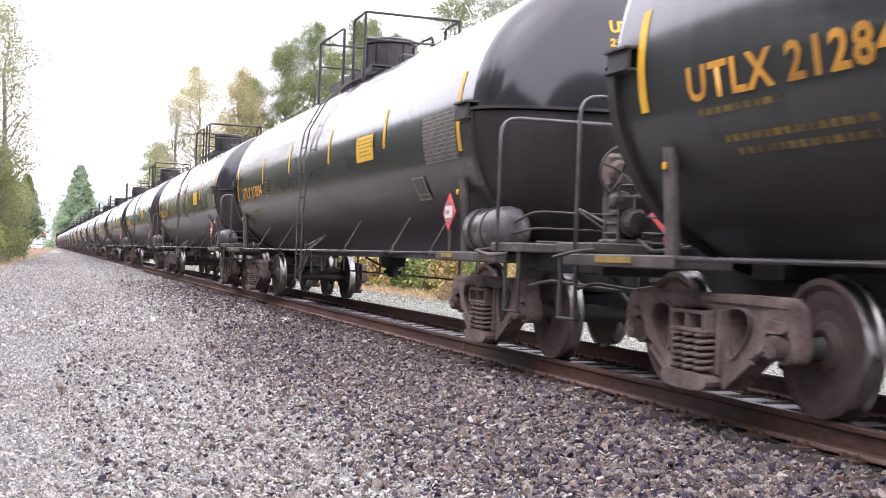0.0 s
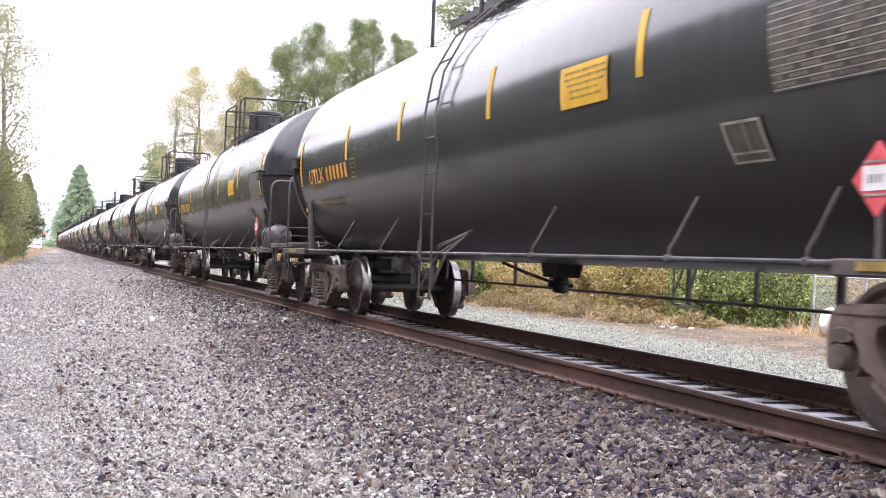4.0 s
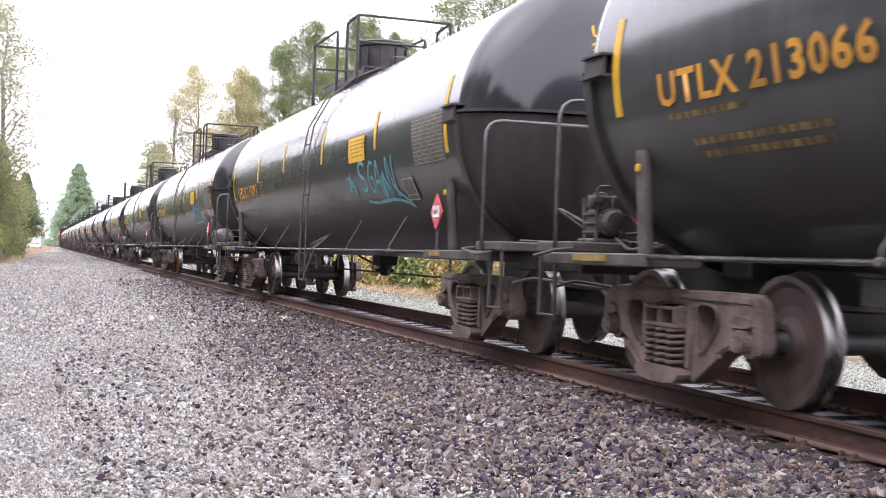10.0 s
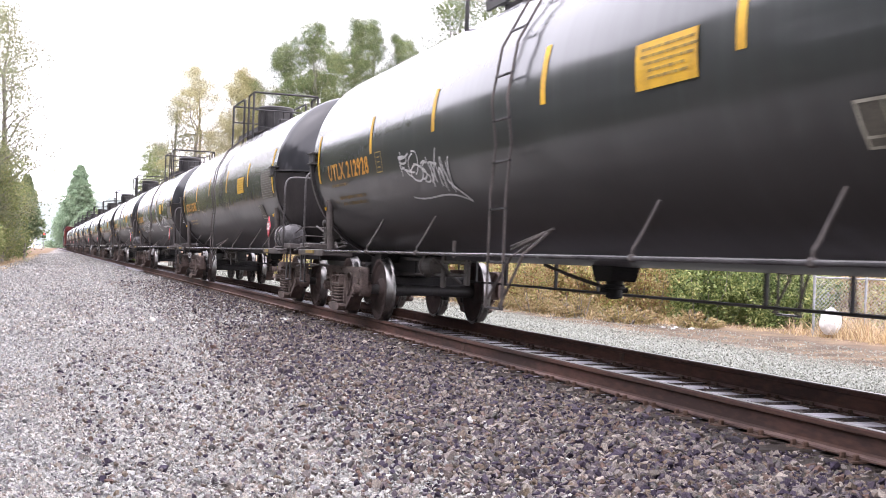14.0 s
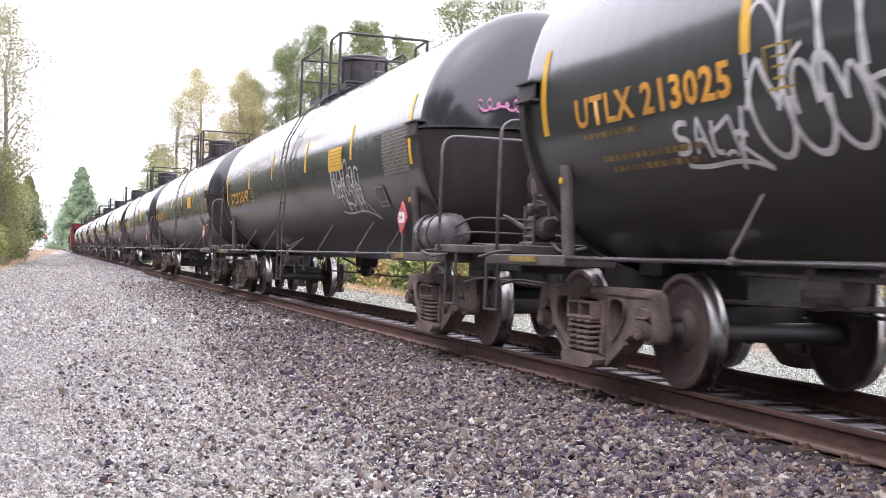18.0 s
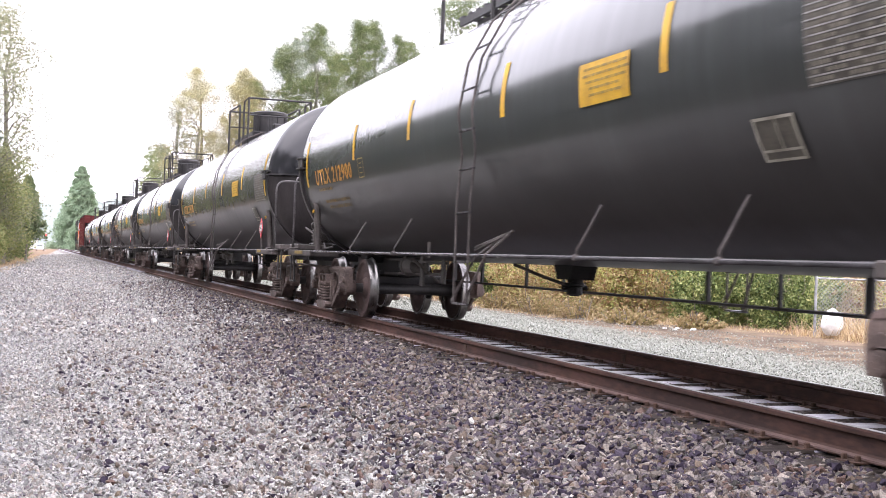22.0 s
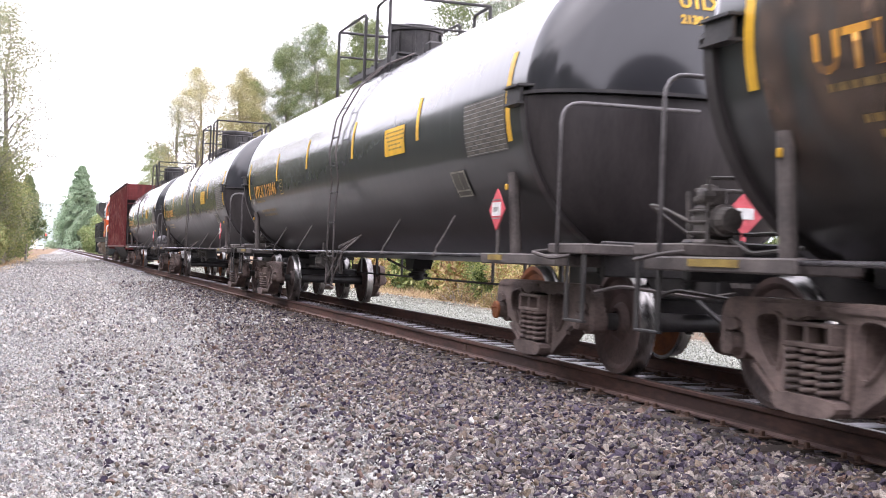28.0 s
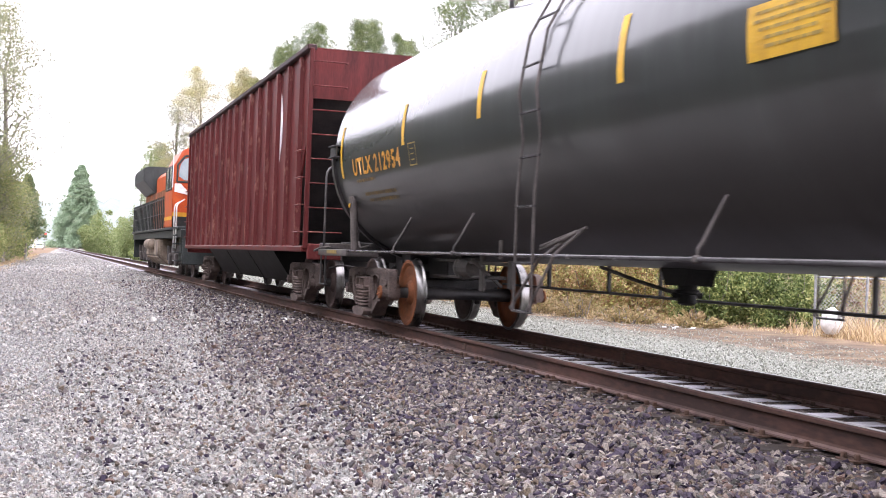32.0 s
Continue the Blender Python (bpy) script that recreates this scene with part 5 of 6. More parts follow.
def scrawl(car, y0, y1, z0, z1, seed, material, label, letters=6, width=.045, tail=True, fall=.25, ring=False, layers=1):
    """Illegible sprayed strokes between two heights, running on from letter to letter."""
    r = random.Random(seed)
    bm = B()
    high = z1 - z0
    lift = .004

    def curve(pts, w=1.0):
        nonlocal lift
        fine = []
        for i in range(17):
            u = i / 16
            b = [(1 - u) ** 3, 3 * u * (1 - u) ** 2, 3 * u * u * (1 - u), u ** 3]
            fine.append((sum(v * p[0] for v, p in zip(b, pts)), sum(v * p[1] for v, p in zip(b, pts))))
        lift = .004 + (lift - .004 + .0005) % .009
        stroke(bm, fine, width * w * r.uniform(.7, 1.2), lift)
    for layer in range(layers):
        order = list(range(len(GLYPHS)))
        r.shuffle(order)
        y = y0
        left = [r.uniform(.7, 1.4) for _ in range(letters)]
        unit = (y1 - y0) / sum(left)
        for k in range(letters):
            w = left[k] * unit
            g = GLYPHS[order[k % len(order)]]
            base = z0 + high * (fall * (1 - k / letters)) + high * r.uniform(-.07, .07) + layer * high * .12
            tall = high * (1 - fall) * r.uniform(.75, 1.05)
            slant = r.uniform(-.1, .35) * w
            for c in g:
                curve([(y + w * (.05 + .95 * a) + slant * b + r.gauss(0, .04) * abs(w), base + tall * b * .9 + r.gauss(0, .03) * high) for a, b in c])
            y += w
    if tail:
        curve([(y0 + (y1 - y0) * .1, z0 + .05 * high), (y0 + (y1 - y0) * .5, z0 - .12 * high), (y1 - (y1 - y0) * .2, z0 + .2 * high), (y1 + (y1 - y0) * .18, z0 - .15 * high)])
        curve([(y1 + (y1 - y0) * .18, z0 - .15 * high), (y1 + (y1 - y0) * .1, z0 + .02 * high), (y1, z0 + .1 * high), (y1 - (y1 - y0) * .1, z0 + .3 * high)])
    if ring:
        cy, cz, ry, rz = (y0 + y1) / 2, (z0 + z1) / 2, (y1 - y0) * .62, high * .80
        for q in range(4):
            a = q * math.pi / 2
            p = [(math.cos(a), math.sin(a)), (math.cos(a) - .55 * math.sin(a), math.sin(a) + .55 * math.cos(a)),
                 (math.cos(a + math.pi / 2) + .55 * math.sin(a + math.pi / 2), math.sin(a + math.pi / 2) - .55 * math.cos(a + math.pi / 2)), (math.cos(a + math.pi / 2), math.sin(a + math.pi / 2))]
            curve([(cy + ry * u, cz + rz * (v - .75 * u) + r.gauss(0, .02)) for u, v in p], .6)
            curve([(cy + ry * u * .93 + r.gauss(0, .02), cz + rz * (v * .95 - .75 * u) + r.gauss(0, .03)) for u, v in p], .4)
    tagged(part("graffiti", bm, material, car, label), kind="stuff")


def hoops(car, y0, y1, z0, z1, count, seed, material, label, width=.045):
    """Tall sprayed hoops side by side over a long rounded base line."""
    r = random.Random(seed)
    bm = B()
    step = (y1 - y0) / count
    lift = .004
    for k in range(count):
        a, b = y0 + step * k, y0 + step * (k + 1.1)
        top = z1 - (z1 - z0) * (.3 * abs(k / (count - 1) - .35) + r.uniform(0, .2))
        base = z0 + (z1 - z0) * r.uniform(.32, .45)
        for p in ([(a, base), (a, top), (a + step * .3, top + .06), ((a + b) / 2, top)], [((a + b) / 2, top), (b - step * .2, top - .1), (b, base + .2), (b, base)],
                  [(a, z0 + .42 * (z1 - z0)), (a - step * .2, z0), (b, z0 - .04), (b, z0 + .4 * (z1 - z0) * r.uniform(.6, 1))]):
            fine = []
            for i in range(17):
                u = i / 16
                c = [(1 - u) ** 3, 3 * u * (1 - u) ** 2, 3 * u * u * (1 - u), u ** 3]
                fine.append((sum(w * q[0] for w, q in zip(c, p)), sum(w * q[1] for w, q in zip(c, p))))
            lift = .004 + (lift - .004 + .0005) % .009
            stroke(bm, fine, width * r.uniform(.7, 1.2), lift)
    tagged(part("graffiti", bm, material, car, label), kind="stuff")


def head_marks(car, x0, x1, z0, z1, seed, material, label, flowing=False):
    """A few small sprayed strokes on the leading tank end."""
    r = random.Random(seed)
    bm = B()
    paths = [[(x0 + (x1 - x0) * (j / 60) + .045 * math.cos(j * .75), (z0 + z1) / 2 + (z1 - z0) * .3 * math.sin(j * .75) * (.6 + .4 * math.sin(j * .21))) for j in range(61)]] if flowing else []
    for k in range(0 if flowing else 6):
        x, z = r.uniform(x0, x1), r.uniform(z0, z1)
        w, h, p = r.uniform(.06, .16), r.uniform(.05, .12), r.uniform(0, 6)
        paths.append([(x + w * math.cos(p + j * .35), z + h * math.sin(p + j * .5)) for j in range(9)])
    for k, pts in enumerate(paths):
        rows = []
        for px, pz in pts:
            row = []
            for dz in (-.014, .014):
                q = 1 - (px * px + (pz + dz - TANK_Z) ** 2) / (TANK_R + .035) ** 2
                row.append(bm.verts.new((px, -HEAD_Y - .03 - (HEAD_D + .05) * math.sqrt(max(0, q)) - .008 - .0006 * k, pz + dz)))
            rows.append(row)
        for a, b in zip(rows, rows[1:]):
            bm.faces.new((a[0], a[1], b[1], b[0]))
    tagged(part("graffiti", bm, material, car, label), kind="stuff")


def stain(car, y0, y1, z0, z1, label):
    """A thin wash of rust over the flank, broken up by its own cloudy edge."""
    m, n, l, p = nodes_of("rust_brown_stain")
    co = n.new("ShaderNodeTexCoord").outputs["Object"]
    col = ramp_node(n, l, noise_node(n, l, co, 3.0, 6), [(.35, (0.045, 0.030, 0.022)), (.65, (0.16, 0.105, 0.07))])
    l.new(col, p.inputs["Base Color"])
    p.inputs["Roughness"].default_value = .8
    sep = n.new("ShaderNodeSeparateXYZ")
    l.new(co, sep.inputs[0])
    fade = n.new("ShaderNodeMapRange")
    fade.inputs[1].default_value, fade.inputs[2].default_value = y0 + .1, y0 + 1.4
    l.new(sep.outputs[1], fade.inputs[0])
    both = n.new("ShaderNodeMath")
    both.operation = 'MULTIPLY'
    l.new(fade.outputs[0], both.inputs[0])
    l.new(ramp_node(n, l, noise_node(n, l, co, 1.6, 6, (1, 1.4, .6)), [(.38, (0, 0, 0)), (.60, (.85, .85, .85))]), both.inputs[1])
    low = n.new("ShaderNodeMapRange")
    low.inputs[1].default_value, low.inputs[2].default_value = z0 + .02, z0 + .7
    l.new(sep.outputs[2], low.inputs[0])
    alpha = n.new("ShaderNodeMath")
    alpha.operation = 'MULTIPLY'
    l.new(both.outputs[0], alpha.inputs[0])
    l.new(low.outputs[0], alpha.inputs[1])
    l.new(alpha.outputs[0], p.inputs["Alpha"])
    bm = B()
    patch(bm, y0, y1, z0, z1, .0095, 12)
    part("rust_stain", bm, m, car, label)


stain(CARS[16], 3.4, 7.4, 1.3, 3.75, "brown rust wash over the flank and number")
scrawl(CARS[5], 3.95, 2.1, 1.62, 2.26, 1, M_TEAL, "teal sprayed scrawl", 5, .058, True, .45, layers=2)
scrawl(CARS[6], -2.75, -3.35, 1.75, 2.08, 2, M_TEAL, "small teal sprayed scrawl", 3, .03, False)
scrawl(CARS[6], -3.5, -5.3, 1.66, 2.28, 3, M_TEAL, "teal sprayed scrawl", 5, .05)
scrawl(CARS[7], -3.3, -4.9, 1.68, 2.28, 4, M_TEAL, "teal sprayed scrawl", 4, .035, layers=2)
scrawl(CARS[8], 3.1, 1.3, 1.66, 2.22, 5, M_CHALK, "white sprayed scrawl", 5, .026, True, .5, layers=2)
hoops(CARS[10], 4.35, 1.75, 1.55, 2.95, 7, 6, M_CHALK, "large white sprayed hoops", .04)
scrawl(CARS[10], 4.5, 1.2, 1.72, 2.35, 16, M_CHALK, "white sprayed scrawl", 6, .045, False, .4)
scrawl(CARS[10], 5.4, 4.5, 1.66, 2.05, 7, M_CHALK, "small white sprayed scrawl", 4, .035)
scrawl(CARS[10], -1.7, -2.5, 1.80, 2.2, 8, M_CHALK, "white sprayed scrawl in a ring", 4, .04, False, .4, True)
scrawl(CARS[10], -3.4, -5.8, 1.75, 2.3, 9, M_CHALK, "white sprayed scrawl", 6, .04)
scrawl(CARS[11], -3.2, -4.9, 1.6, 2.35, 10, M_CHALK, "white sprayed scrawl", 6, .03, layers=2)
head_marks(CARS[10], -1.05, -.75, 1.9, 2.35, 3, M_CHALK, "small white sprayed marks on the end")
head_marks(CARS[11], -1.0, -.3, 2.6, 2.85, 4, M_PINK, "small pink sprayed scrawl on the end", True)


# ------------------------------------------------------------------ hopper car
def hopper_car():
    car = new("hopper_car")
    half, w, z0, z1 = 8.55, 1.50, 1.02, 4.33
    for s in (-1, 1):
        bm = B()
        cut = [(half, z1), (half, 3.35), (half - .30, 2.75), (half - .62, 2.25), (half - .66, z0)]
        prism(bm, [(-y, z) for y, z in cut[::-1]] + cut, 'x', s * w - .015, s * w + .015)
        part("side_sheet", bm, M_HOPPER, car, "oxide red steel side sheet, shade between ribs in its colour")
        for k in range(16):
            y = -half + .72 + k * (2 * half - 1.44) / 15
            bm = B()
            prism(bm, [(s * w, y - .08), (s * (w + .085), y - .065), (s * (w + .085), y + .065), (s * w, y + .08)], 'z', z0 + .02, z1 - .06)
            part("side_rib", bm, M_RIB, car)
        bm = B()
        box(bm, (s * (w + .03), 0, z1 + .02), (.16, half * 2 + .06, .09), .015)
        part("top_chord", bm, M_CHORD, car)
        bm = B()
        box(bm, (s * (w + .02), 0, z0), (.14, half * 2 + .06, .10), .015)
        part("side_sill", bm, M_HOPPER, car)
        for e in (-1, 1):
            bm = B()
            box(bm, (s * (w + .03), e * (half + .02), (z0 + z1) / 2), (.08, .07, z1 - z0), .012)
            part("corner_post", bm, M_HOPPER, car)
            for k in range(8):
                z = z0 + .28 + k * .40
                bm = B()
                tube(bm, bend([(s * w, e * (half + .06), z), (s * w, e * (half + .16), z), (s * (w - .55), e * (half + .16), z), (s * (w - .55), e * (half + .06), z)], .04), .012, 6)
                part("grab_iron", bm, M_RIB, car)
            for k in range(4):
                z = z0 + .28 + k * .45
                bm = B()
                tube(bm, bend([(s * (w + .04), e * (half - .06), z), (s * (w + .14), e * (half - .06), z), (s * (w + .14), e * (half - .52), z), (s * (w + .04), e * (half - .52), z)], .04), .012, 6)
                part("grab_iron", bm, M_RIB, car)
    for e in (-1, 1):
        bm = B()
        box(bm, (0, e * (half - .05), 3.93), (2 * w, .05, .84))
        part("end_sheet", bm, M_HOPPER, car, "red upper end sheet")
        bm = B()
        prism(bm, [(e * (half - .08), 3.55), (e * (half - 2.6), 1.1), (e * (half - 2.66), 1.1), (e * (half - .14), 3.55)], 'x', -w, w)
        part("slope_sheet", bm, M_BLACK, car, "dark sloping end sheet")
        bm = B()
        box(bm, (0, e * (half + .05), .98), (3.0, .14, .26), .015)
        box(bm, (0, e * (half + .3), 1.0), (1.9, .5, .05), .01)
        part("end_sill", bm, M_RIB, car)
        bm = B()
        for x in (-.6, .6):
            box(bm, (x, e * (half - .3), 2.0), (.10, .10, 2.1), .01)
        part("end_post", bm, M_BLACK, car)
        coupler(car, e, e * (half + .55))
        truck(car, e * 6.5)
    bm = B()
    box(bm, (0, 0, .82), (.5, 17.2, .40), .02)
    part("centre_sill", bm, M_BLACK, car)
    for k, y in enumerate((-3.2, 0, 3.2)):
        bm = B()
        for s in (-1, 1):
            prism(bm, [(s * 1.4, 1.05), (s * .35, 1.05), (s * .45, .38), (s * .95, .38)], 'y', y - 1.55, y + 1.55)
        part("hopper_chute", bm, M_NEARBLACK, car, "black discharge chute")
    bm = B()
    box(bm, (0, 0, z1 - .12), (2 * w - .04, 2 * half - .1, .05))
    part("roof_sheet", bm, M_HOPPER, car)
    bm = B()
    pts = []
    for k in range(17):
        t = -1 + k / 8
        pts.append((-5.92 - .20 * math.cos(t * 1.5), 3.25 + .62 * t))
    prism(bm, pts + [(-5.915, 3.87), (-5.915, 2.63)], 'x', -w - .022, -w - .017)
    part("pale_mark", bm, M_WHITE, car, "curved white painted mark")
    for y in (-6.5 - WHEELBASE / 2, -6.5 + WHEELBASE / 2, 6.5 - WHEELBASE / 2, 6.5 + WHEELBASE / 2):
        WHEELSETS.append((wheelset(car, y), y, .457))
    return tagged(car, "oxide red ribbed steel hopper car", "hopper car")


# ------------------------------------------------------------------ locomotive
# front cab glass: the sky's reflection is painted as a pale base colour
M_SKYTINTGLASS = surface("sky_tinted_cab_glass", (0.25, 0.33, 0.35), (0.36, 0.44, 0.46), 0.05, 0, 2, 25, 0.0)
M_DIRTYORANGE = surface("grimy_orange_hood_paint", (0.13, 0.05, 0.02), (0.42, 0.13, 0.045), 0.6, 0, 1.5, 20, 0.05, (1, 1, 2.5))


def locomotive():
    car = new("locomotive")
    # leading (cab) end at -y
    bm = B()
    box(bm, (0, 0, 1.45), (2.9, 21.6, .26), .02)
    part("frame", bm, M_LOCO_K, car, "black underframe")
    bm = B()
    box(bm, (0, 0, 1.63), (3.06, 21.0, .08), .01)
    part("walkway", bm, M_LOCO_K, car)
    bm = B()
    prism(bm, [(-1.55, 1.65), (-1.55, 3.7), (-1.25, 4.30), (-.6, 4.48), (.6, 4.48), (1.25, 4.30), (1.55, 3.7), (1.55, 1.65)], 'y', -8.6, -6.0)
    bmesh.ops.bevel(bm, geom=[e for e in bm.edges], offset=.04, segments=2, affect='EDGES')
    cab = part("cab", bm, M_LOCO_O, car, "orange driver's cab")
    for s in (-1, 1):
        for y in (-7.85, -6.75):
            bm = B()
            box(bm, (s * 1.555, y, 3.35), (.02, .85, .72), .03)
            w = part("cab_window", bm, M_GLASS, cab, "dark side window")
            bm = B()
            for yy, zz, sy, sz in ((y - .45, 3.35, .06, .84), (y + .45, 3.35, .06, .84), (y, 3.74, .96, .06), (y, 2.96, .96, .06)):
                box(bm, (s * 1.56, yy, zz), (.03, sy, sz), .008)
            part("window_frame", bm, M_LOCO_K, w)
        bm = B()
        prism(bm, loop_points([(s * .62, 3.26), (s * 1.36, 3.26), (s * 1.36, 3.74), (s * 1.16, 4.04), (s * .62, 4.04)], 1), 'y', -8.625, -8.60)
        w = part("cab_window", bm, M_SKYTINTGLASS, cab, "front window, sky reflection in its pale colour")
        bm = B()
        for x0, z0, x1, z1 in ((.58, 3.2, 1.42, 3.2), (.58, 4.08, 1.18, 4.08), (1.18, 4.08, 1.42, 3.76), (1.42, 3.76, 1.42, 3.2), (.58, 3.2, .58, 4.08)):
            rod(bm, (s * x0, -8.62, z0), (s * x1, -8.62, z1), .035, 6)
        part("window_frame", bm, M_LOCO_K, w)
        bm = B()
        prism(bm, [(s * .9, 2.74), (s * 1.5, 2.86), (s * 1.5, 3.14), (s * 1.3, 3.14)], 'y', -8.622, -8.602)
        part("white_flash", bm, M_WHITE, cab, "white painted flash")
        bm = B()
        rod(bm, (s * 1.56, -8.57, 3.0), (s * 1.56, -8.57, 4.2), .02, 6)
        part("white_trim", bm, M_WHITE, cab)
        bm = B()
        box(bm, (s * 1.555, -7.3, 1.98), (.014, 2.5, .12))
        part("yellow_stripe", bm, M_YELLOW, cab)
        bm = B()
        box(bm, (s * 1.25, -8.61, 2.1), (.58, .014, .14))
        part("yellow_stripe", bm, M_YELLOW, cab)
        bm = B()
        box(bm, (s * 1.25, -8.612, 1.85), (.58, .014, .36))
        part("dark_band", bm, M_LOCO_K, cab)
    bm = B()
    prism(bm, [(-1.0, 1.65), (-1.0, 3.0), (-.8, 3.25), (.8, 3.25), (1.0, 3.0), (1.0, 1.65)], 'y', -10.3, -8.58)
    part("nose", bm, M_LOCO_O, car, "orange short nose")
    bm = B()
    box(bm, (0, -9.4, 1.9), (2.1, .6, .3), .02)
    part("nose_step", bm, M_LOCO_K, car)
    bm = B()
    prism(bm, [(-.95, 1.65), (-.95, 3.95), (-.8, 4.15), (.8, 4.15), (.95, 3.95), (.95, 1.65)], 'y', -6.0, 4.6)
    hood = part("hood", bm, M_LOCO_O, car, "orange engine hood")
    for k in range(10):
        for s in (-1, 1):
            bm = B()
            box(bm, (s * .955, -5.4 + k * 1.0, 2.6), (.02, .9, 1.5), .008)
            part("hood_door", bm, M_DIRTYORANGE, hood)
    bm = B()
    box(bm, (0, -1.0, 4.2), (1.5, 8.8, .20), .03)
    part("hood_top", bm, M_LOCO_K, car, "dark hood roof")
    bm = B()
    box(bm, (0, -3.6, 3.5), (2.3, 3.2, 1.1), .05)
    part("inverter_cabinet", bm, M_LOCO_K, car, "dark electrical cabinet")
    bm = B()
    prism(bm, [(-.95, 1.65), (-.95, 3.4), (.95, 3.4), (.95, 1.65)], 'y', 4.6, 10.4)
    part("rear_hood", bm, M_DIRTYORANGE, car, "grimy orange rear hood")
    bm = B()
    prism(bm, [(-1.0, 3.40), (-1.52, 3.92), (-1.52, 4.46), (-1.25, 4.55), (1.25, 4.55), (1.52, 4.46), (1.52, 3.92), (1.0, 3.40)], 'y', 4.9, 10.2)
    part("radiator", bm, M_LOCO_K, car, "dark overhanging radiator housing")
    for s in (-1, 1):
        for k in range(22):
            bm = B()
            box(bm, (s * 1.50, -5.6 + k * .74, 2.25), (.05, .05 if k < 8 else .22, 1.2))
            part("railing_post", bm, M_LOCO_K, car)
        bm = B()
        rod(bm, (s * 1.5, -5.6, 2.75), (s * 1.5, 9.94, 2.75), .022, 6)
        rod(bm, (s * 1.5, -5.6, 2.2), (s * 1.5, 9.94, 2.2), .016, 6)
        part("handrail", bm, M_LOCO_K, car)
        for y in (-8.9, -9.6):
            bm = B()
            tube(bm, bend([(s * 1.5, y, .95), (s * 1.5, y, 2.4), (s * 1.2, y + .5, 2.6)], .15), .025, 8)
            part("step_rail", bm, M_WHITE, car, "white grab rail", True)
        bm = B()
        for k in range(4):
            box(bm, (s * 1.42, -9.3, .55 + k * .28), (.22, .7, .04), .008)
        box(bm, (s * 1.30, -9.3, 1.0), (.03, .75, 1.1))
        part("steps", bm, M_LOCO_K, car)
    bm = B()
    prism(bm, [(-1.45, 1.30), (-1.45, .62), (-1.1, .30), (1.1, .30), (1.45, .62), (1.45, 1.30)], 'y', -2.9, 2.6)
    bmesh.ops.bevel(bm, geom=[e for e in bm.edges], offset=.06, segments=2, affect='EDGES')
    part("fuel_tank", bm, M_LOCO_T, car, "dusty tan fuel tank")
    for s in (-1, 1):
        bm = B()
        rod(bm, (s * 1.42, -1.0, 1.1), (s * 1.42, 1.8, 1.1), .22, 14)
        part("air_reservoir", bm, M_LOCO_T, car, "dusty tan air reservoir", True)
    for e in (-1, 1):
        bm = B()
        for s in (-1, 1):
            prism(bm, [(-2.75, .95), (-2.3, 1.05), (2.3, 1.05), (2.75, .95), (2.75, .55), (2.35, .45), (2.1, .72), (.4, .68), (.3, .4), (-.3, .4), (-.4, .68), (-2.1, .72), (-2.35, .45), (-2.75, .55)], 'x', s * 1.02 - .1, s * 1.02 + .1)
            for y in (-2.0, 0, 2.0):
                box(bm, (s * 1.16, y, .56), (.16, .42, .42), .04)
                rod(bm, (s * 1.15, y + .6, .5), (s * 1.15, y + .6, 1.05), .10, 10)
        box(bm, (0, 0, .75), (1.9, 4.6, .3), .03)
        tr = part("truck", bm, M_STEEL, car, "grey six-wheel truck")
        tr.location = (0, e * 6.9, 0)
        for y in (-2.0, 0, 2.0):
            WHEELSETS.append((wheelset(car, e * 6.9 + y, .533), e * 6.9 + y, .533))
        coupler(car, e, e * 11.1)
        bm = B()
        box(bm, (0, e * 10.75, 1.0), (2.8, .12, 1.1), .03)
        part("end_plate", bm, M_LOCO_K, car)
    bm = B()
    for y, z in ((-5.0, 2.45), (-4.4, 2.45), (-3.8, 2.45)):
        box(bm, (-1.0, y, z), (.02, .4, .5), .02)
    part("plain_mark", bm, M_YELLOW, car, "plain yellow lettering bars")
    return tagged(car, "orange and black diesel locomotive", "locomotive")


hopper = hopper_car()
loco = locomotive()
HOPPER_Y = 19.46 + 8.55 + travel(32)
LOCO_Y = 38.5 + 11.3 + travel(32)
hopper.matrix_basis = pose(TRACK_X, HOPPER_Y - travel(0), 0)
loco.matrix_basis = pose(TRACK_X, LOCO_Y - travel(0), 0)


# ------------------------------------------------------------------ plants
def leaf_cloud(centres, sizes, count, leaf, r, flat=0.0, droop=0.0):
    """Small leaf quads gathered round the given clump centres."""
    pick = r.integers(0, len(centres), count)
    d = r.normal(size=(count, 3))
    d /= np.linalg.norm(d, axis=1)[:, None]
    p = centres[pick] + d * sizes[pick][:, None] * (r.uniform(0, 1, count) ** .45)[:, None] * np.array([1, 1, .8])
    u = r.normal(size=(count, 3))
    u[:, 2] -= droop
    u /= np.linalg.norm(u, axis=1)[:, None]
    v = np.cross(u, r.normal(size=(count, 3)))
    v[:, 2] *= 1 - flat
    v /= np.linalg.norm(v, axis=1)[:, None] + 1e-6
    s = leaf * r.uniform(.6, 1.35, count)[:, None]
    a, b = u * s, v * s * .55
    verts = np.stack([p - a, p + b * .9, p + a, p - b * .9], 1).reshape(-1, 3)
    faces = np.arange(count * 4).reshape(-1, 4)
    return verts, faces


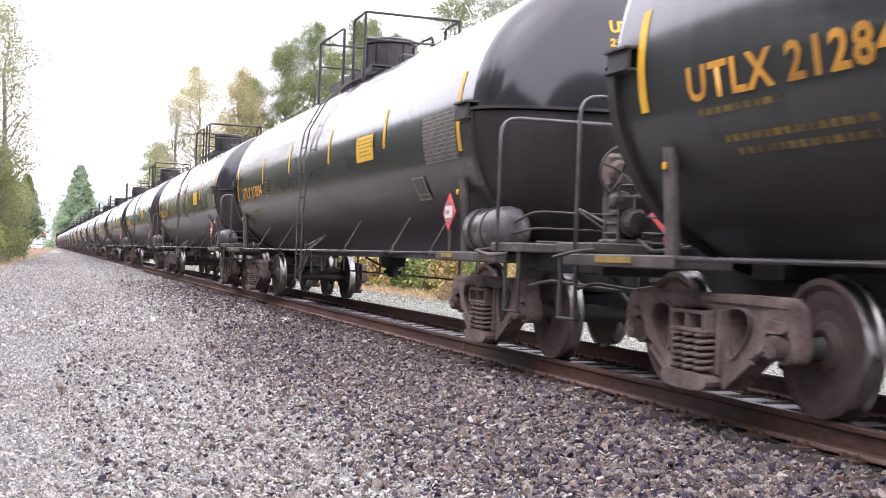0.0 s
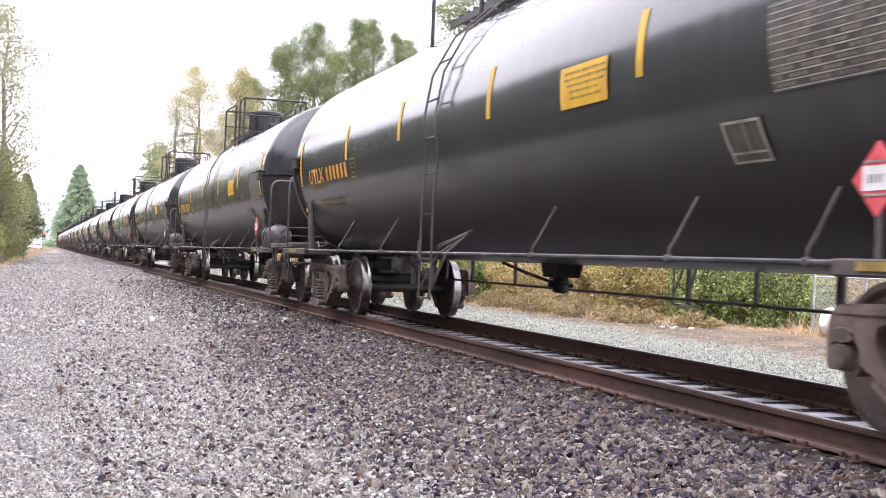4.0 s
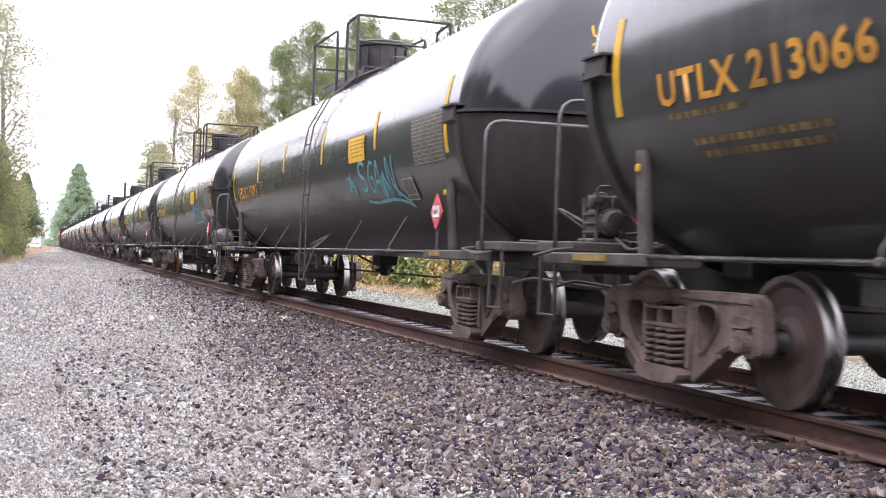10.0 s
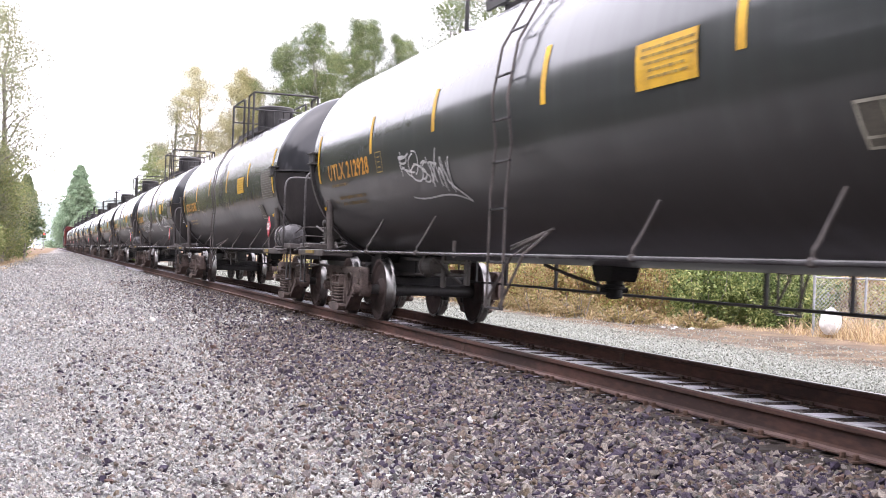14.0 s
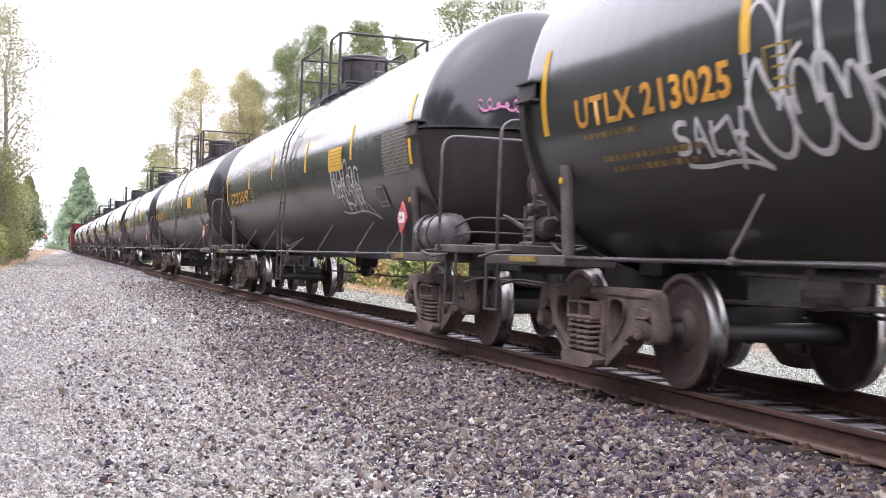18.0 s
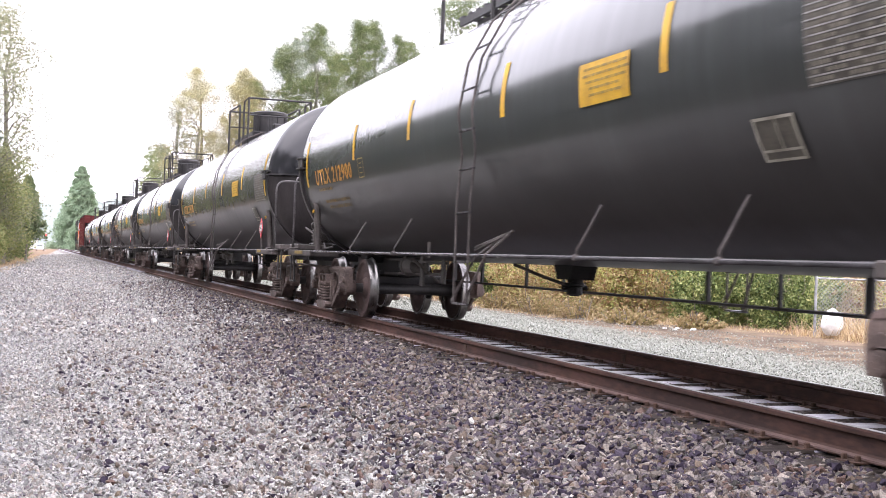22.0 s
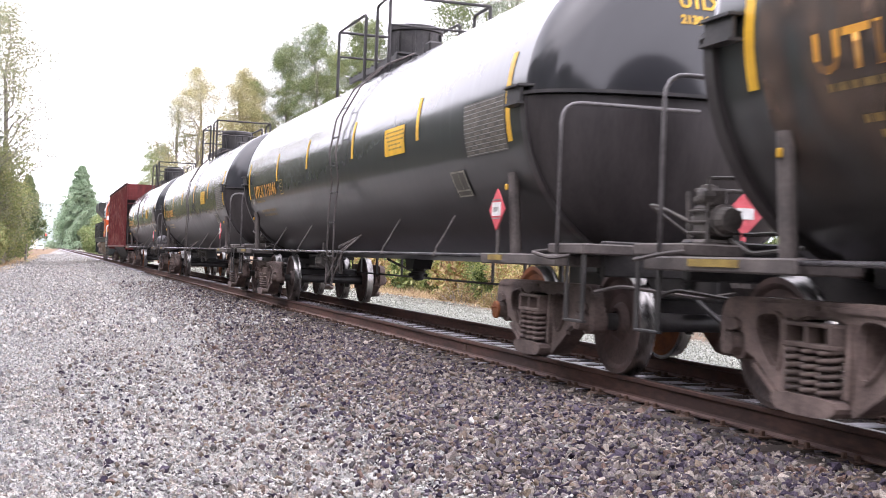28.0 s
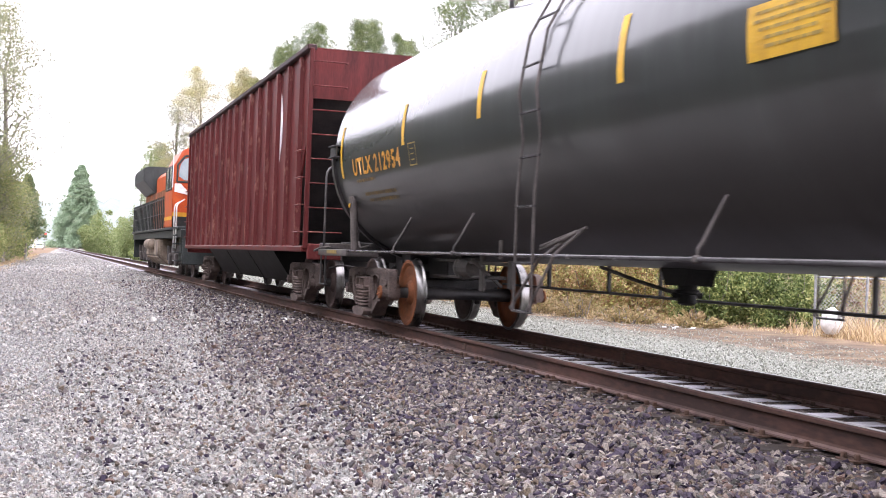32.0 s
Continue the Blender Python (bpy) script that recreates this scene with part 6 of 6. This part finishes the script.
def limb(bm, p, q, r0, r1, seg=4, wob=.06, r=random):
    """A tapering, slightly crooked limb."""
    p, q = Vector(p), Vector(q)
    L = (q - p).length
    rings = []
    for k in range(seg + 1):
        t = k / seg
        c = p.lerp(q, t) + Vector((r.uniform(-1, 1), r.uniform(-1, 1), r.uniform(-.4, .4))) * L * wob * (0 if k in (0,) else 1) * (.6 if k == seg else 1)
        rad = r0 + (r1 - r0) * t
        rings.append([bm.verts.new(c + Vector((math.cos(a * 1.2566) * rad, math.sin(a * 1.2566) * rad, 0))) for a in range(5)])
    for a, b in zip(rings, rings[1:]):
        for k in range(5):
            bm.faces.new((a[k], a[(k + 1) % 5], b[(k + 1) % 5], b[k]))
    return sum((v.co for v in rings[-1]), Vector()) / 5


def broadleaf(x, y, h, spread, leaves, leaf, material, label, seed, low=.25, density=3.4, name="tree", lean=0.0, clump=.092, limbs=60, spire=False):
    r = random.Random(seed)
    nr = np.random.default_rng(seed)
    z0 = ground_z(x) - .05
    t = new(name)
    t.location = (x, y, z0)
    bm = B()
    top = limb(bm, (0, 0, 0), (lean, 0, h * .93), h * .016 + .03, .02, 8, .012, r)
    cen, siz = [], []
    for k in range(limbs):
        f = low + (1 - low) * (k + r.random()) / limbs
        reach = spread * (math.sin(math.pi * min(1, (f - low) / (1 - low) * .82 + .16)) ** .75) * r.uniform(.65, 1.1)
        if spire:
            reach = spread * (1.04 - (f - low) / (1 - low)) ** .7 * r.uniform(.5, 1.15)
        a = r.uniform(0, 2 * math.pi)
        z = h * f * .93
        e = (lean * f + math.cos(a) * reach, math.sin(a) * reach, z + reach * r.uniform(.35, .85))
        tip = limb(bm, (lean * f, 0, z), e, .02 + .006 * h * (1 - f), .008, 4, .07, r)
        for j in range(7):
            g = .30 + .12 * j
            c = Vector((lean * f, 0, z)).lerp(tip, min(1, g)) + Vector((r.gauss(0, 1), r.gauss(0, 1), r.gauss(0, 1))) * spread * .10
            cen.append(c[:])
            siz.append(spread * clump * 2.5 * r.uniform(.5, 1.4))
    cen.append((lean, 0, h * .94))
    siz.append(spread * .18)
    part("trunk", bm, M_BARK, t, "grey trunk and limbs")
    v, f = leaf_cloud(np.array(cen), np.array(siz), int(leaves * density), leaf, nr)
    part("crown", mesh_from("crown", v, f, material), None, t)
    return tagged(t, label, "tree")


def conifer(x, y, h, spread, leaves, leaf, label, seed, low=.06, name="conifer", material=None):
    material = material or M_NEEDLE_HAZED
    r = random.Random(seed)
    nr = np.random.default_rng(seed)
    t = new(name)
    t.location = (x, y, ground_z(x) - .05)
    bm = B()
    limb(bm, (0, 0, 0), (0, 0, h), h * .014 + .03, .015, 6, .004, r)
    cen, siz = [], []
    tiers = 34
    for k in range(tiers):
        f = low + (1 - low) * k / tiers
        reach = spread * (1 - f) ** .8 * r.uniform(.8, 1.1) + .1
        for j in range(11):
            a = r.uniform(0, 6.283)
            rr = reach * r.uniform(.7, 1.08)
            e = Vector((math.cos(a) * rr, math.sin(a) * rr, h * f - rr * .12))
            s = Vector((0, 0, h * f))
            if j < 3:
                limb(bm, s, e, .03, .008, 2, .03, r)
            for g in (.35, .6, .8, .97):
                c = s.lerp(e, g)
                cen.append((c.x, c.y, c.z - .03 * rr))
                siz.append(spread * .13 * (1.15 - .6 * f))
    cen.append((0, 0, h * .99))
    siz.append(spread * .03)
    part("trunk", bm, M_BARK, t, "straight brown trunk")
    v, f = leaf_cloud(np.array(cen), np.array(siz), leaves, leaf, nr, .5, .7)
    part("crown", mesh_from("crown", v, f, material), None, t)
    return tagged(t, label, "tree")


def shrub(x, y, w, d, h, leaves, leaf, material, label, seed, name="bush"):
    r = random.Random(seed)
    nr = np.random.default_rng(seed)
    t = new(name)
    t.location = (x, y, ground_z(x) - .03)
    bm = B()
    cen, siz = [], []
    for k in range(22):
        a = r.uniform(0, 6.283)
        q = math.sqrt(r.random())
        px, py = math.cos(a) * w / 2 * q, math.sin(a) * d / 2 * q
        hh = h * (1 - .55 * q ** 2) * r.uniform(.75, 1.0)
        limb(bm, (px * .5, py * .5, 0), (px, py, hh), .018, .006, 3, .06, r)
        for g in (.12, .3, .5, .7, .95):
            cen.append((px * (.6 + .4 * g) + r.gauss(0, .1), py * (.6 + .4 * g) + r.gauss(0, .1), hh * g))
            siz.append(min(w, d, h) * r.uniform(.08, .2))
    part("stem", bm, M_BARK, t)
    v, f = leaf_cloud(np.array(cen), np.array(siz), leaves, leaf, nr)
    v[:, 2] = np.maximum(v[:, 2], .02)
    part("foliage", mesh_from("foliage", v, f, material), None, t)
    return tagged(t, label, "bush")


def grass_field(label, x0, x1, y0, y1, count, h0, h1, seed, keep=None):
    r = np.random.default_rng(seed)
    x, y = r.uniform(x0, x1, count), r.uniform(y0, y1, count)
    if keep is not None:
        k = keep(x, y)
        x, y = x[k], y[k]
    n = len(x)
    z = np.array([ground_z(v) for v in x]) - .02
    tuft = np.clip(.55 + .45 * np.sin(x * 3.7 + 1.9 * np.sin(y * 2.3)) * np.sin(y * 3.1 + 1.3 * np.sin(x * 2.9)) + r.normal(0, .18, n), .12, 1.15)
    h = (h0 + (h1 - h0) * r.uniform(0, 1, n) ** 1.6) * tuft
    a = r.uniform(0, 6.283, n)
    lean = r.uniform(.1, 1.3, n) * h
    w = r.uniform(.004, .010, n)
    px, py = -np.sin(a) * w, np.cos(a) * w
    b0 = np.stack([x - px, y - py, z], -1)
    b1 = np.stack([x + px, y + py, z], -1)
    t0 = np.stack([x + np.cos(a) * lean + px * .4, y + np.sin(a) * lean + py * .4, z + h], -1)
    t1 = np.stack([x + np.cos(a) * lean - px * .4, y + np.sin(a) * lean - py * .4, z + h], -1)
    v = np.stack([b0, b1, t0, t1], 1).reshape(-1, 3)
    ob = new("dry_grass", mesh_from("dry_grass", v, np.arange(n * 4).reshape(-1, 4), M_STRAW))
    return tagged(ob, label, "grass", kind="stuff")


# trees behind the train
broadleaf(19.9, 93, 20.4, 3.9, 15000, .062, M_LEAF_GREEN, "tall leafy green alder behind the train", 11, .32)
broadleaf(18.0, 95, 18.6, 3.6, 13500, .062, M_LEAF_GREEN, "green alder with a rounded crown", 12, .32)
broadleaf(22.0, 96, 18.9, 3.0, 10000, .062, M_LEAF_ROADSIDE, "yellow-green alder with a rounded crown", 10, .32)
broadleaf(23.7, 95, 21.9, 3.2, 11000, .062, M_LEAF_GREEN, "slender green alder behind the train", 13, .34, spire=True)
broadleaf(25.5, 97, 22.4, 3.0, 10500, .062, M_LEAF_GREEN, "slender green alder with an open crown", 14, .34, spire=True)
broadleaf(27.6, 97, 21.2, 2.6, 7500, .062, M_LEAF_GREEN, "thin dark alder behind the train", 15, .36, spire=True)
broadleaf(29.0, 98, 21.2, 2.5, 6500, .062, M_LEAF_GREEN, "thin dark alder behind the train", 16, .36, spire=True)
broadleaf(22.6, 66, 17.6, 3.4, 9500, .055, M_LEAF_GREEN, "tall leafy tree close behind the train", 17, .34)
broadleaf(25.6, 65, 19.5, 4.0, 10000, .062, M_LEAF_GREEN, "tall leafy tree close behind the train", 18, .34)
broadleaf(11.1, 95, 16.3, 3.6, 10000, .060, M_LEAF_YELLOW, "yellowing birch with a thin crown", 21, .22)
broadleaf(14.2, 95, 16.6, 3.3, 10500, .060, M_LEAF_YELLOW, "yellowing birch with a thin crown", 22, .22)
broadleaf(15.5, 97, 16.2, 2.9, 9000, .060, M_LEAF_YELLOW, "yellowing birch beside a green alder", 25, .22)
broadleaf(9.6, 96, 13.8, 2.6, 3600, .060, M_LEAF_SPARSE, "half-bare birch turning brown", 23, .2)
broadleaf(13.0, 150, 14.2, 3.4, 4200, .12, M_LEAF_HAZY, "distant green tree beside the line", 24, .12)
conifer(11.9, 450, 30.4, 12.0, 90000, .32, "tall conifer at the end of the line, distance haze in its colour", 31)
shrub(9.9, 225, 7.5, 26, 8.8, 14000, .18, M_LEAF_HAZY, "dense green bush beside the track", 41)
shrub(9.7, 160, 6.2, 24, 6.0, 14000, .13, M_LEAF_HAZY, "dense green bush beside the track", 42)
shrub(9.2, 122, 2.4, 10, 1.8, 2500, .12, M_BRAMBLE, "low yellow-green weeds beside the track", 43)

# left of the service road
broadleaf(-2.95, 92, 19.5, 4.0, 4600, .085, M_LEAF_SPARSE, "tall half-bare birch at the roadside", 51, .08, limbs=60)
broadleaf(-4.7, 88, 19.5, 4.4, 4600, .085, M_LEAF_SPARSE, "tall half-bare birch at the roadside", 52, .08, limbs=60)
conifer(-1.5, 112, 7.6, 2.4, 12000, .14, "young green conifer among roadside bushes", 53, .30, material=M_NEEDLE)
broadleaf(-3.3, 90, 8.4, 2.2, 15000, .085, M_LEAF_ROADSIDE, "dense yellowing young maple at the roadside", 59, .04, 1.0, clump=.16)
broadleaf(-2.6, 100, 6.6, 1.9, 12000, .09, M_LEAF_ROADSIDE, "drooping yellow-green roadside tree", 60, .04, 1.0, clump=.16)
shrub(-3.9, 98, 4.4, 8, 8.6, 9000, .12, M_LEAF_SPARSE, "tall yellowing roadside bush", 54)
shrub(-2.9, 126, 4.0, 12, 7.8, 7000, .15, M_LEAF_GREEN, "dense green bush at the roadside", 55)
shrub(-3.9, 84, 3.2, 8, 4.2, 9000, .09, M_LEAF_ROADSIDE, "low grey-green bush at the roadside", 56)
shrub(-4.2, 160, 4.5, 24, 5.6, 8000, .18, M_LEAF_ROADSIDE, "yellowing bush along the road", 57)
shrub(-5.4, 230, 5.0, 40, 6.5, 8000, .22, M_LEAF_ROADSIDE, "yellowing far roadside bush", 58)

# tall wood along the service road
for k in range(62):
    y = -34 + 5.2 * k if k < 40 else 174 + 7 * (k - 40)
    x = -8.6 - 1.2 * (k % 2) - max(0, y - 70) * .036
    broadleaf(x, y, (10.9 + .35 * math.sin(k * 1.7)) * (4.1 - x) / 13.2, 4.2 if k < 40 else 6.2, 1700, .42 if k < 40 else .62, M_LEAF_WOOD, "tall dense grey-green tree across the service road", 200 + k, .04, 1.0, limbs=26)

# bramble hedge beyond the track
HEDGE = [(22.6, 24.6, 2.8, 2.6, 2.0, M_BRAMBLE), (20.2, 25.0, 2.8, 2.6, 2.1, M_BRAMBLE_Y), (17.6, 25.4, 2.6, 2.6, 2.3, M_BRAMBLE), (16.2, 27.0, 2.6, 2.6, 2.4, M_BRAMBLE), (15.2, 29.0, 2.6, 2.8, 2.6, M_BRAMBLE_Y), (14.6, 31.4, 2.6, 3.0, 2.8, M_BRAMBLE_Y),
         (14.3, 34.2, 2.6, 3.2, 2.8, M_BRAMBLE_Y), (14.3, 37.2, 2.6, 3.2, 2.8, M_BRAMBLE), (14.5, 41, 3.0, 4.4, 3.0, M_BRAMBLE_Y), (14.8, 46, 3.0, 5.4, 3.0, M_BRAMBLE),
         (15.2, 53, 3.4, 8, 3.2, M_BRAMBLE_Y), (15.6, 63, 3.6, 11, 3.4, M_BRAMBLE), (15.8, 77, 4.0, 15, 3.6, M_BRAMBLE_Y)]
for k, (x, y, w, d, h, mm) in enumerate(HEDGE):
    shrub(x, y, w, d, h, 19000 if y < 40 else 6000, .046 if y < 40 else .11, mm, "bramble thicket with " + ("green" if mm is M_BRAMBLE else "yellowing") + " leaves", 70 + k, "bramble_bush")
for k, (x, y) in enumerate(((18.5, 33), (21.5, 32), (24.5, 31), (28.0, 31), (31.5, 33), (19.0, 40), (23.0, 41))):
    shrub(x, y, 4.6, 4.2, 5.2 + .5 * math.sin(k * 2.1), 7000, .085, M_LEAF_GREEN, "tall dark bush in the shade behind the hedge", 130 + k)
grass_field("dry straw-coloured grass along the hedge and fence", 12.0, 22.0, 15, 60, 56000, .03, .17, 81,
            lambda x, y: (x > 13.2 + .8 * np.sin(y)) & (y < 60) & ((x > 15.5) | (y > 25)) | ((x > 12.2) & (y > 28)))
grass_field("tall dry straw grass round the fence", 15.9, 22.0, 18.5, 23.5, 9000, .25, .75, 82)
grass_field("tall tawny dry grass at the foot of the hedge", 13.0, 15.5, 25.5, 48, 24000, .05, .34, 84,
            lambda x, y: (x > 12.9 + .35 * np.sin(y * 1.3) + np.clip((28 - y) * .6, 0, 3)) & (np.sin(x * 5.3 + 2 * np.sin(y * 3.1)) * np.sin(y * 4.3 + x) > -.25))
grass_field("dry brown grass along the service road", -7.0, -.4, 62, 170, 22000, .05, .25, 83, lambda x, y: x < -1.95 + (y - 60) * .021)


for k, (x, y, w, d, h) in enumerate(((13.5, 26.2, 1.6, 1.8, .55), (13.2, 28.3, 1.3, 2.2, .7), (12.9, 30.6, 1.4, 2.4, .8), (12.9, 33.5, 1.3, 2.8, .6), (13.0, 37.0, 1.4, 3.2, .75), (14.6, 24.9, 1.5, 1.3, .45))):
    shrub(x, y, w, d, h, 3200, .035, M_DEADWEED, "low dead brown weeds at the foot of the hedge", 110 + k, "dry_weeds")

# ------------------------------------------------------------------ fence, bundle, far end of the line
def fence():
    f = new("chain_link_fence")
    pts = [(16.0 + 1.15 * k, 22.3 - .25 * k) for k in range(6)]
    z0 = -.45
    for x, y in pts:
        bm = B()
        rod(bm, (x, y, z0), (x, y, .92), .03, 8)
        lathe(bm, [(.92, .034), (.95, .03), (.965, .005)], 'z', 8, (x, y, 0))
        part("fence_post", bm, M_GALV, f)
    bm = B()
    for (a, b), (c, d) in zip(pts, pts[1:]):
        rod(bm, (a, b, .86), (c, d, .86), .02, 8)
    part("top_rail", bm, M_GALV, f)
    bm = B()
    p, q = Vector((*pts[0], 0)), Vector((*pts[-1], 0))
    L = (q - p).length
    n = int(L / .09)
    for k in range(-14, n):
        for s in (1, -1):
            a0, a1 = k * .09, k * .09 + 1.26
            b0, b1 = (0.0, 1.26) if s > 0 else (1.26, 0.0)
            t0, t1 = max(0, a0), min(L, a1)
            if t1 - t0 < .02:
                continue
            h0 = b0 + (b1 - b0) * (t0 - a0) / 1.26
            h1 = b0 + (b1 - b0) * (t1 - a0) / 1.26
            rod(bm, p.lerp(q, t0 / L) + Vector((0, 0, h0 - .42)), p.lerp(q, t1 / L) + Vector((0, 0, h1 - .42)), .0035, 3)
    part("wire_mesh", bm, M_GALV, f, "diamond wire netting")
    return tagged(f, "low galvanised chain-link fence in dry grass", "fence")


fence()
bm = B()
bmesh.ops.create_icosphere(bm, subdivisions=4, radius=1)
for v in bm.verts:
    d = v.co.copy()
    k = 1 + .10 * noise.noise(d * 2.2) + .05 * noise.noise(d * 6)
    v.co = Vector((d.x * .235 * k, d.y * .22 * k, d.z * .30 * k + .27 + .03 * noise.noise(d * 5)))
    if v.co.z < 0:
        v.co.z = 0
white_bag = new("white_sack", finish("white_sack", bm, M_WHITE, True))
white_bag.location = (16.12, 21.85, -.36)
tagged(white_bag, "lumpy white sack lying against the fence", "sack")
bm = B()
for k in range(5):
    a = k * 1.3
    box(bm, (.35 * math.cos(a), .3 * math.sin(a), .02), (.10, .08, .03), .01, Matrix.Rotation(a, 3, 'Z'))
litter = new("litter", finish("litter", bm, M_WHITE))
litter.location = (13.6, 23.9, ground_z(13.6))
tagged(litter, "scattered white scraps on the dirt", "litter")


def utility_pole(x, y, h):
    t = new("utility_pole")
    t.location = (x, y, ground_z(x))
    bm = B()
    limb(bm, (0, 0, 0), (0, 0, h), .17, .11, 4, 0, random.Random(1))
    part("pole", bm, M_WOODPOLE, t)
    bm = B()
    box(bm, (0, 0, h - .5), (2.4, .12, .14), .01)
    part("crossarm", bm, M_WOODPOLE, t)
    return tagged(t, "weathered wooden utility pole", "utility pole")


utility_pole(17.6, 240, 13.2)
utility_pole(11.6, 97, 11.0)


def signal(x, y):
    t = new("railway_signal")
    t.location = (x, y, ground_z(x))
    bm = B()
    rod(bm, (0, 0, 0), (0, 0, 3.5), .09, 10)
    part("mast", bm, M_GALV, t)
    bm = B()
    box(bm, (0, 0, 3.7), (.9, .2, 1.3), .05)
    head = part("signal_head", bm, M_BLACK, t)
    m, n, l, p = nodes_of("red_signal_lamp")
    p.inputs["Base Color"].default_value = (.6, .02, .02, 1)
    p.inputs["Emission Color"].default_value = (1, .05, .04, 1)
    p.inputs["Emission Strength"].default_value = 3
    bm = B()
    lathe(bm, [(-.18, .26), (-.14, .30), (-.1, .30)], 'y', 16, (0, 0, 4.0))
    part("red_lens", bm, m, head, "glowing red lens")
    return tagged(t, "railway signal showing red", "signal")


signal(.3, 330)


def far_car(x, y):
    t = new("parked_car")
    t.location = (x, y, ground_z(x))
    bm = B()
    prism(bm, [(-2.2, .35), (-2.2, .85), (-1.3, 1.0), (-.7, 1.5), (1.1, 1.5), (1.8, 1.0), (2.2, .9), (2.2, .35)], 'x', -.85, .85)
    bmesh.ops.bevel(bm, geom=list(bm.edges), offset=.06, segments=2, affect='EDGES')
    part("body", bm, M_WHITE, t)
    for yy in (-1.35, 1.35):
        for s in (-1, 1):
            bm = B()
            lathe(bm, [(s * .70, .1), (s * .70, .31), (s * .88, .31), (s * .88, .1)], 'x', 16, (0, yy, .32))
            part("wheel", bm, M_BLACK, t)
    bm = B()
    box(bm, (0, -1.02, 1.22), (1.4, .1, .34), .02, Matrix.Rotation(-.85, 3, 'X'))
    part("windscreen", bm, M_GLASS, t)
    return tagged(t, "small white car at the far crossing", "car")


far_car(-.9, 300)


def far_house(x, y):
    t = new("house")
    t.location = (x, y, ground_z(x))
    bm = B()
    box(bm, (0, 0, 1.6), (9, 7, 3.2), .03)
    part("wall", bm, M_WHITE, t)
    bm = B()
    prism(bm, [(-5, 3.1), (0, 5.2), (5, 3.1), (4.8, 3.0), (0, 5.0), (-4.8, 3.0)], 'y', -4, 4)
    part("roof", bm, M_STEEL, t)
    for k in (-2.5, 2.5):
        bm = B()
        box(bm, (k, -3.52, 1.7), (1.4, .06, 1.1), .01)
        part("window", bm, M_GLASS, t)
    return tagged(t, "small pale house near the crossing", "house")


far_house(-6.5, 420)

# wooded hill across the end of the valley; its haze is only a pale colour
hv, hf = [], []
HN = 420
for i in range(HN + 1):
    a = -1.2 + 2.6 * i / HN
    rise = 30 + 26 * (.5 + .5 * math.sin(a * 3.1 + .6)) + 9 * noise.noise((a * 9, 0, 0)) + 4 * noise.noise((a * 40, 3, 0)) + 5 * noise.noise((a * 170, 7, 0))
    for j, (d, f) in enumerate(((1150, 0), (1200, .45), (1300, .8), (1420, 1.0), (1700, .9))):
        hv.append((math.sin(a) * d, math.cos(a) * d, -2 + rise * f + (3 * noise.noise((a * 60, j * 3.1, 1)) if j else 0)))
for i in range(HN):
    for j in range(4):
        hf.append((i * 5 + j, i * 5 + 5 + j, i * 5 + 6 + j, i * 5 + 1 + j))
M_HILL = surface("haze_tinted_forest_hill", (0.235, 0.27, 0.25), (0.30, 0.335, 0.315), 1.0, 0, .02, .12, 0.0, None, (0.3, 0.7), 0, 0.0, 0, "World")
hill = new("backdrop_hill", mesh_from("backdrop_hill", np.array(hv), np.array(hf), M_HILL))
tagged(hill, "wooded hills on the horizon, distance haze in their pale colour", "hill", kind="structure")


# ------------------------------------------------------------------ what moves
def motions():
    times = [0, 2, 4, 6, 8, 10, 12, 14, 16, 18, 20, 22, 24, 26, 28, 30, 32]
    for k, car in CARS.items():
        walk(car, [(t, pose(TRACK_X, start_y(k) - travel(t), 0)) for t in times])
    walk(hopper, [(t, pose(TRACK_X, HOPPER_Y - travel(t), 0)) for t in times])
    walk(loco, [(t, pose(TRACK_X, LOCO_Y - travel(t), 0)) for t in times])
    steps = [k / FPS for k in range(32 * FPS + 1)]
    for ws, y, r in WHEELSETS:
        walk(ws, [(t, pose(0, y, r, math.degrees(travel(t) / r))) for t in steps])


motions()
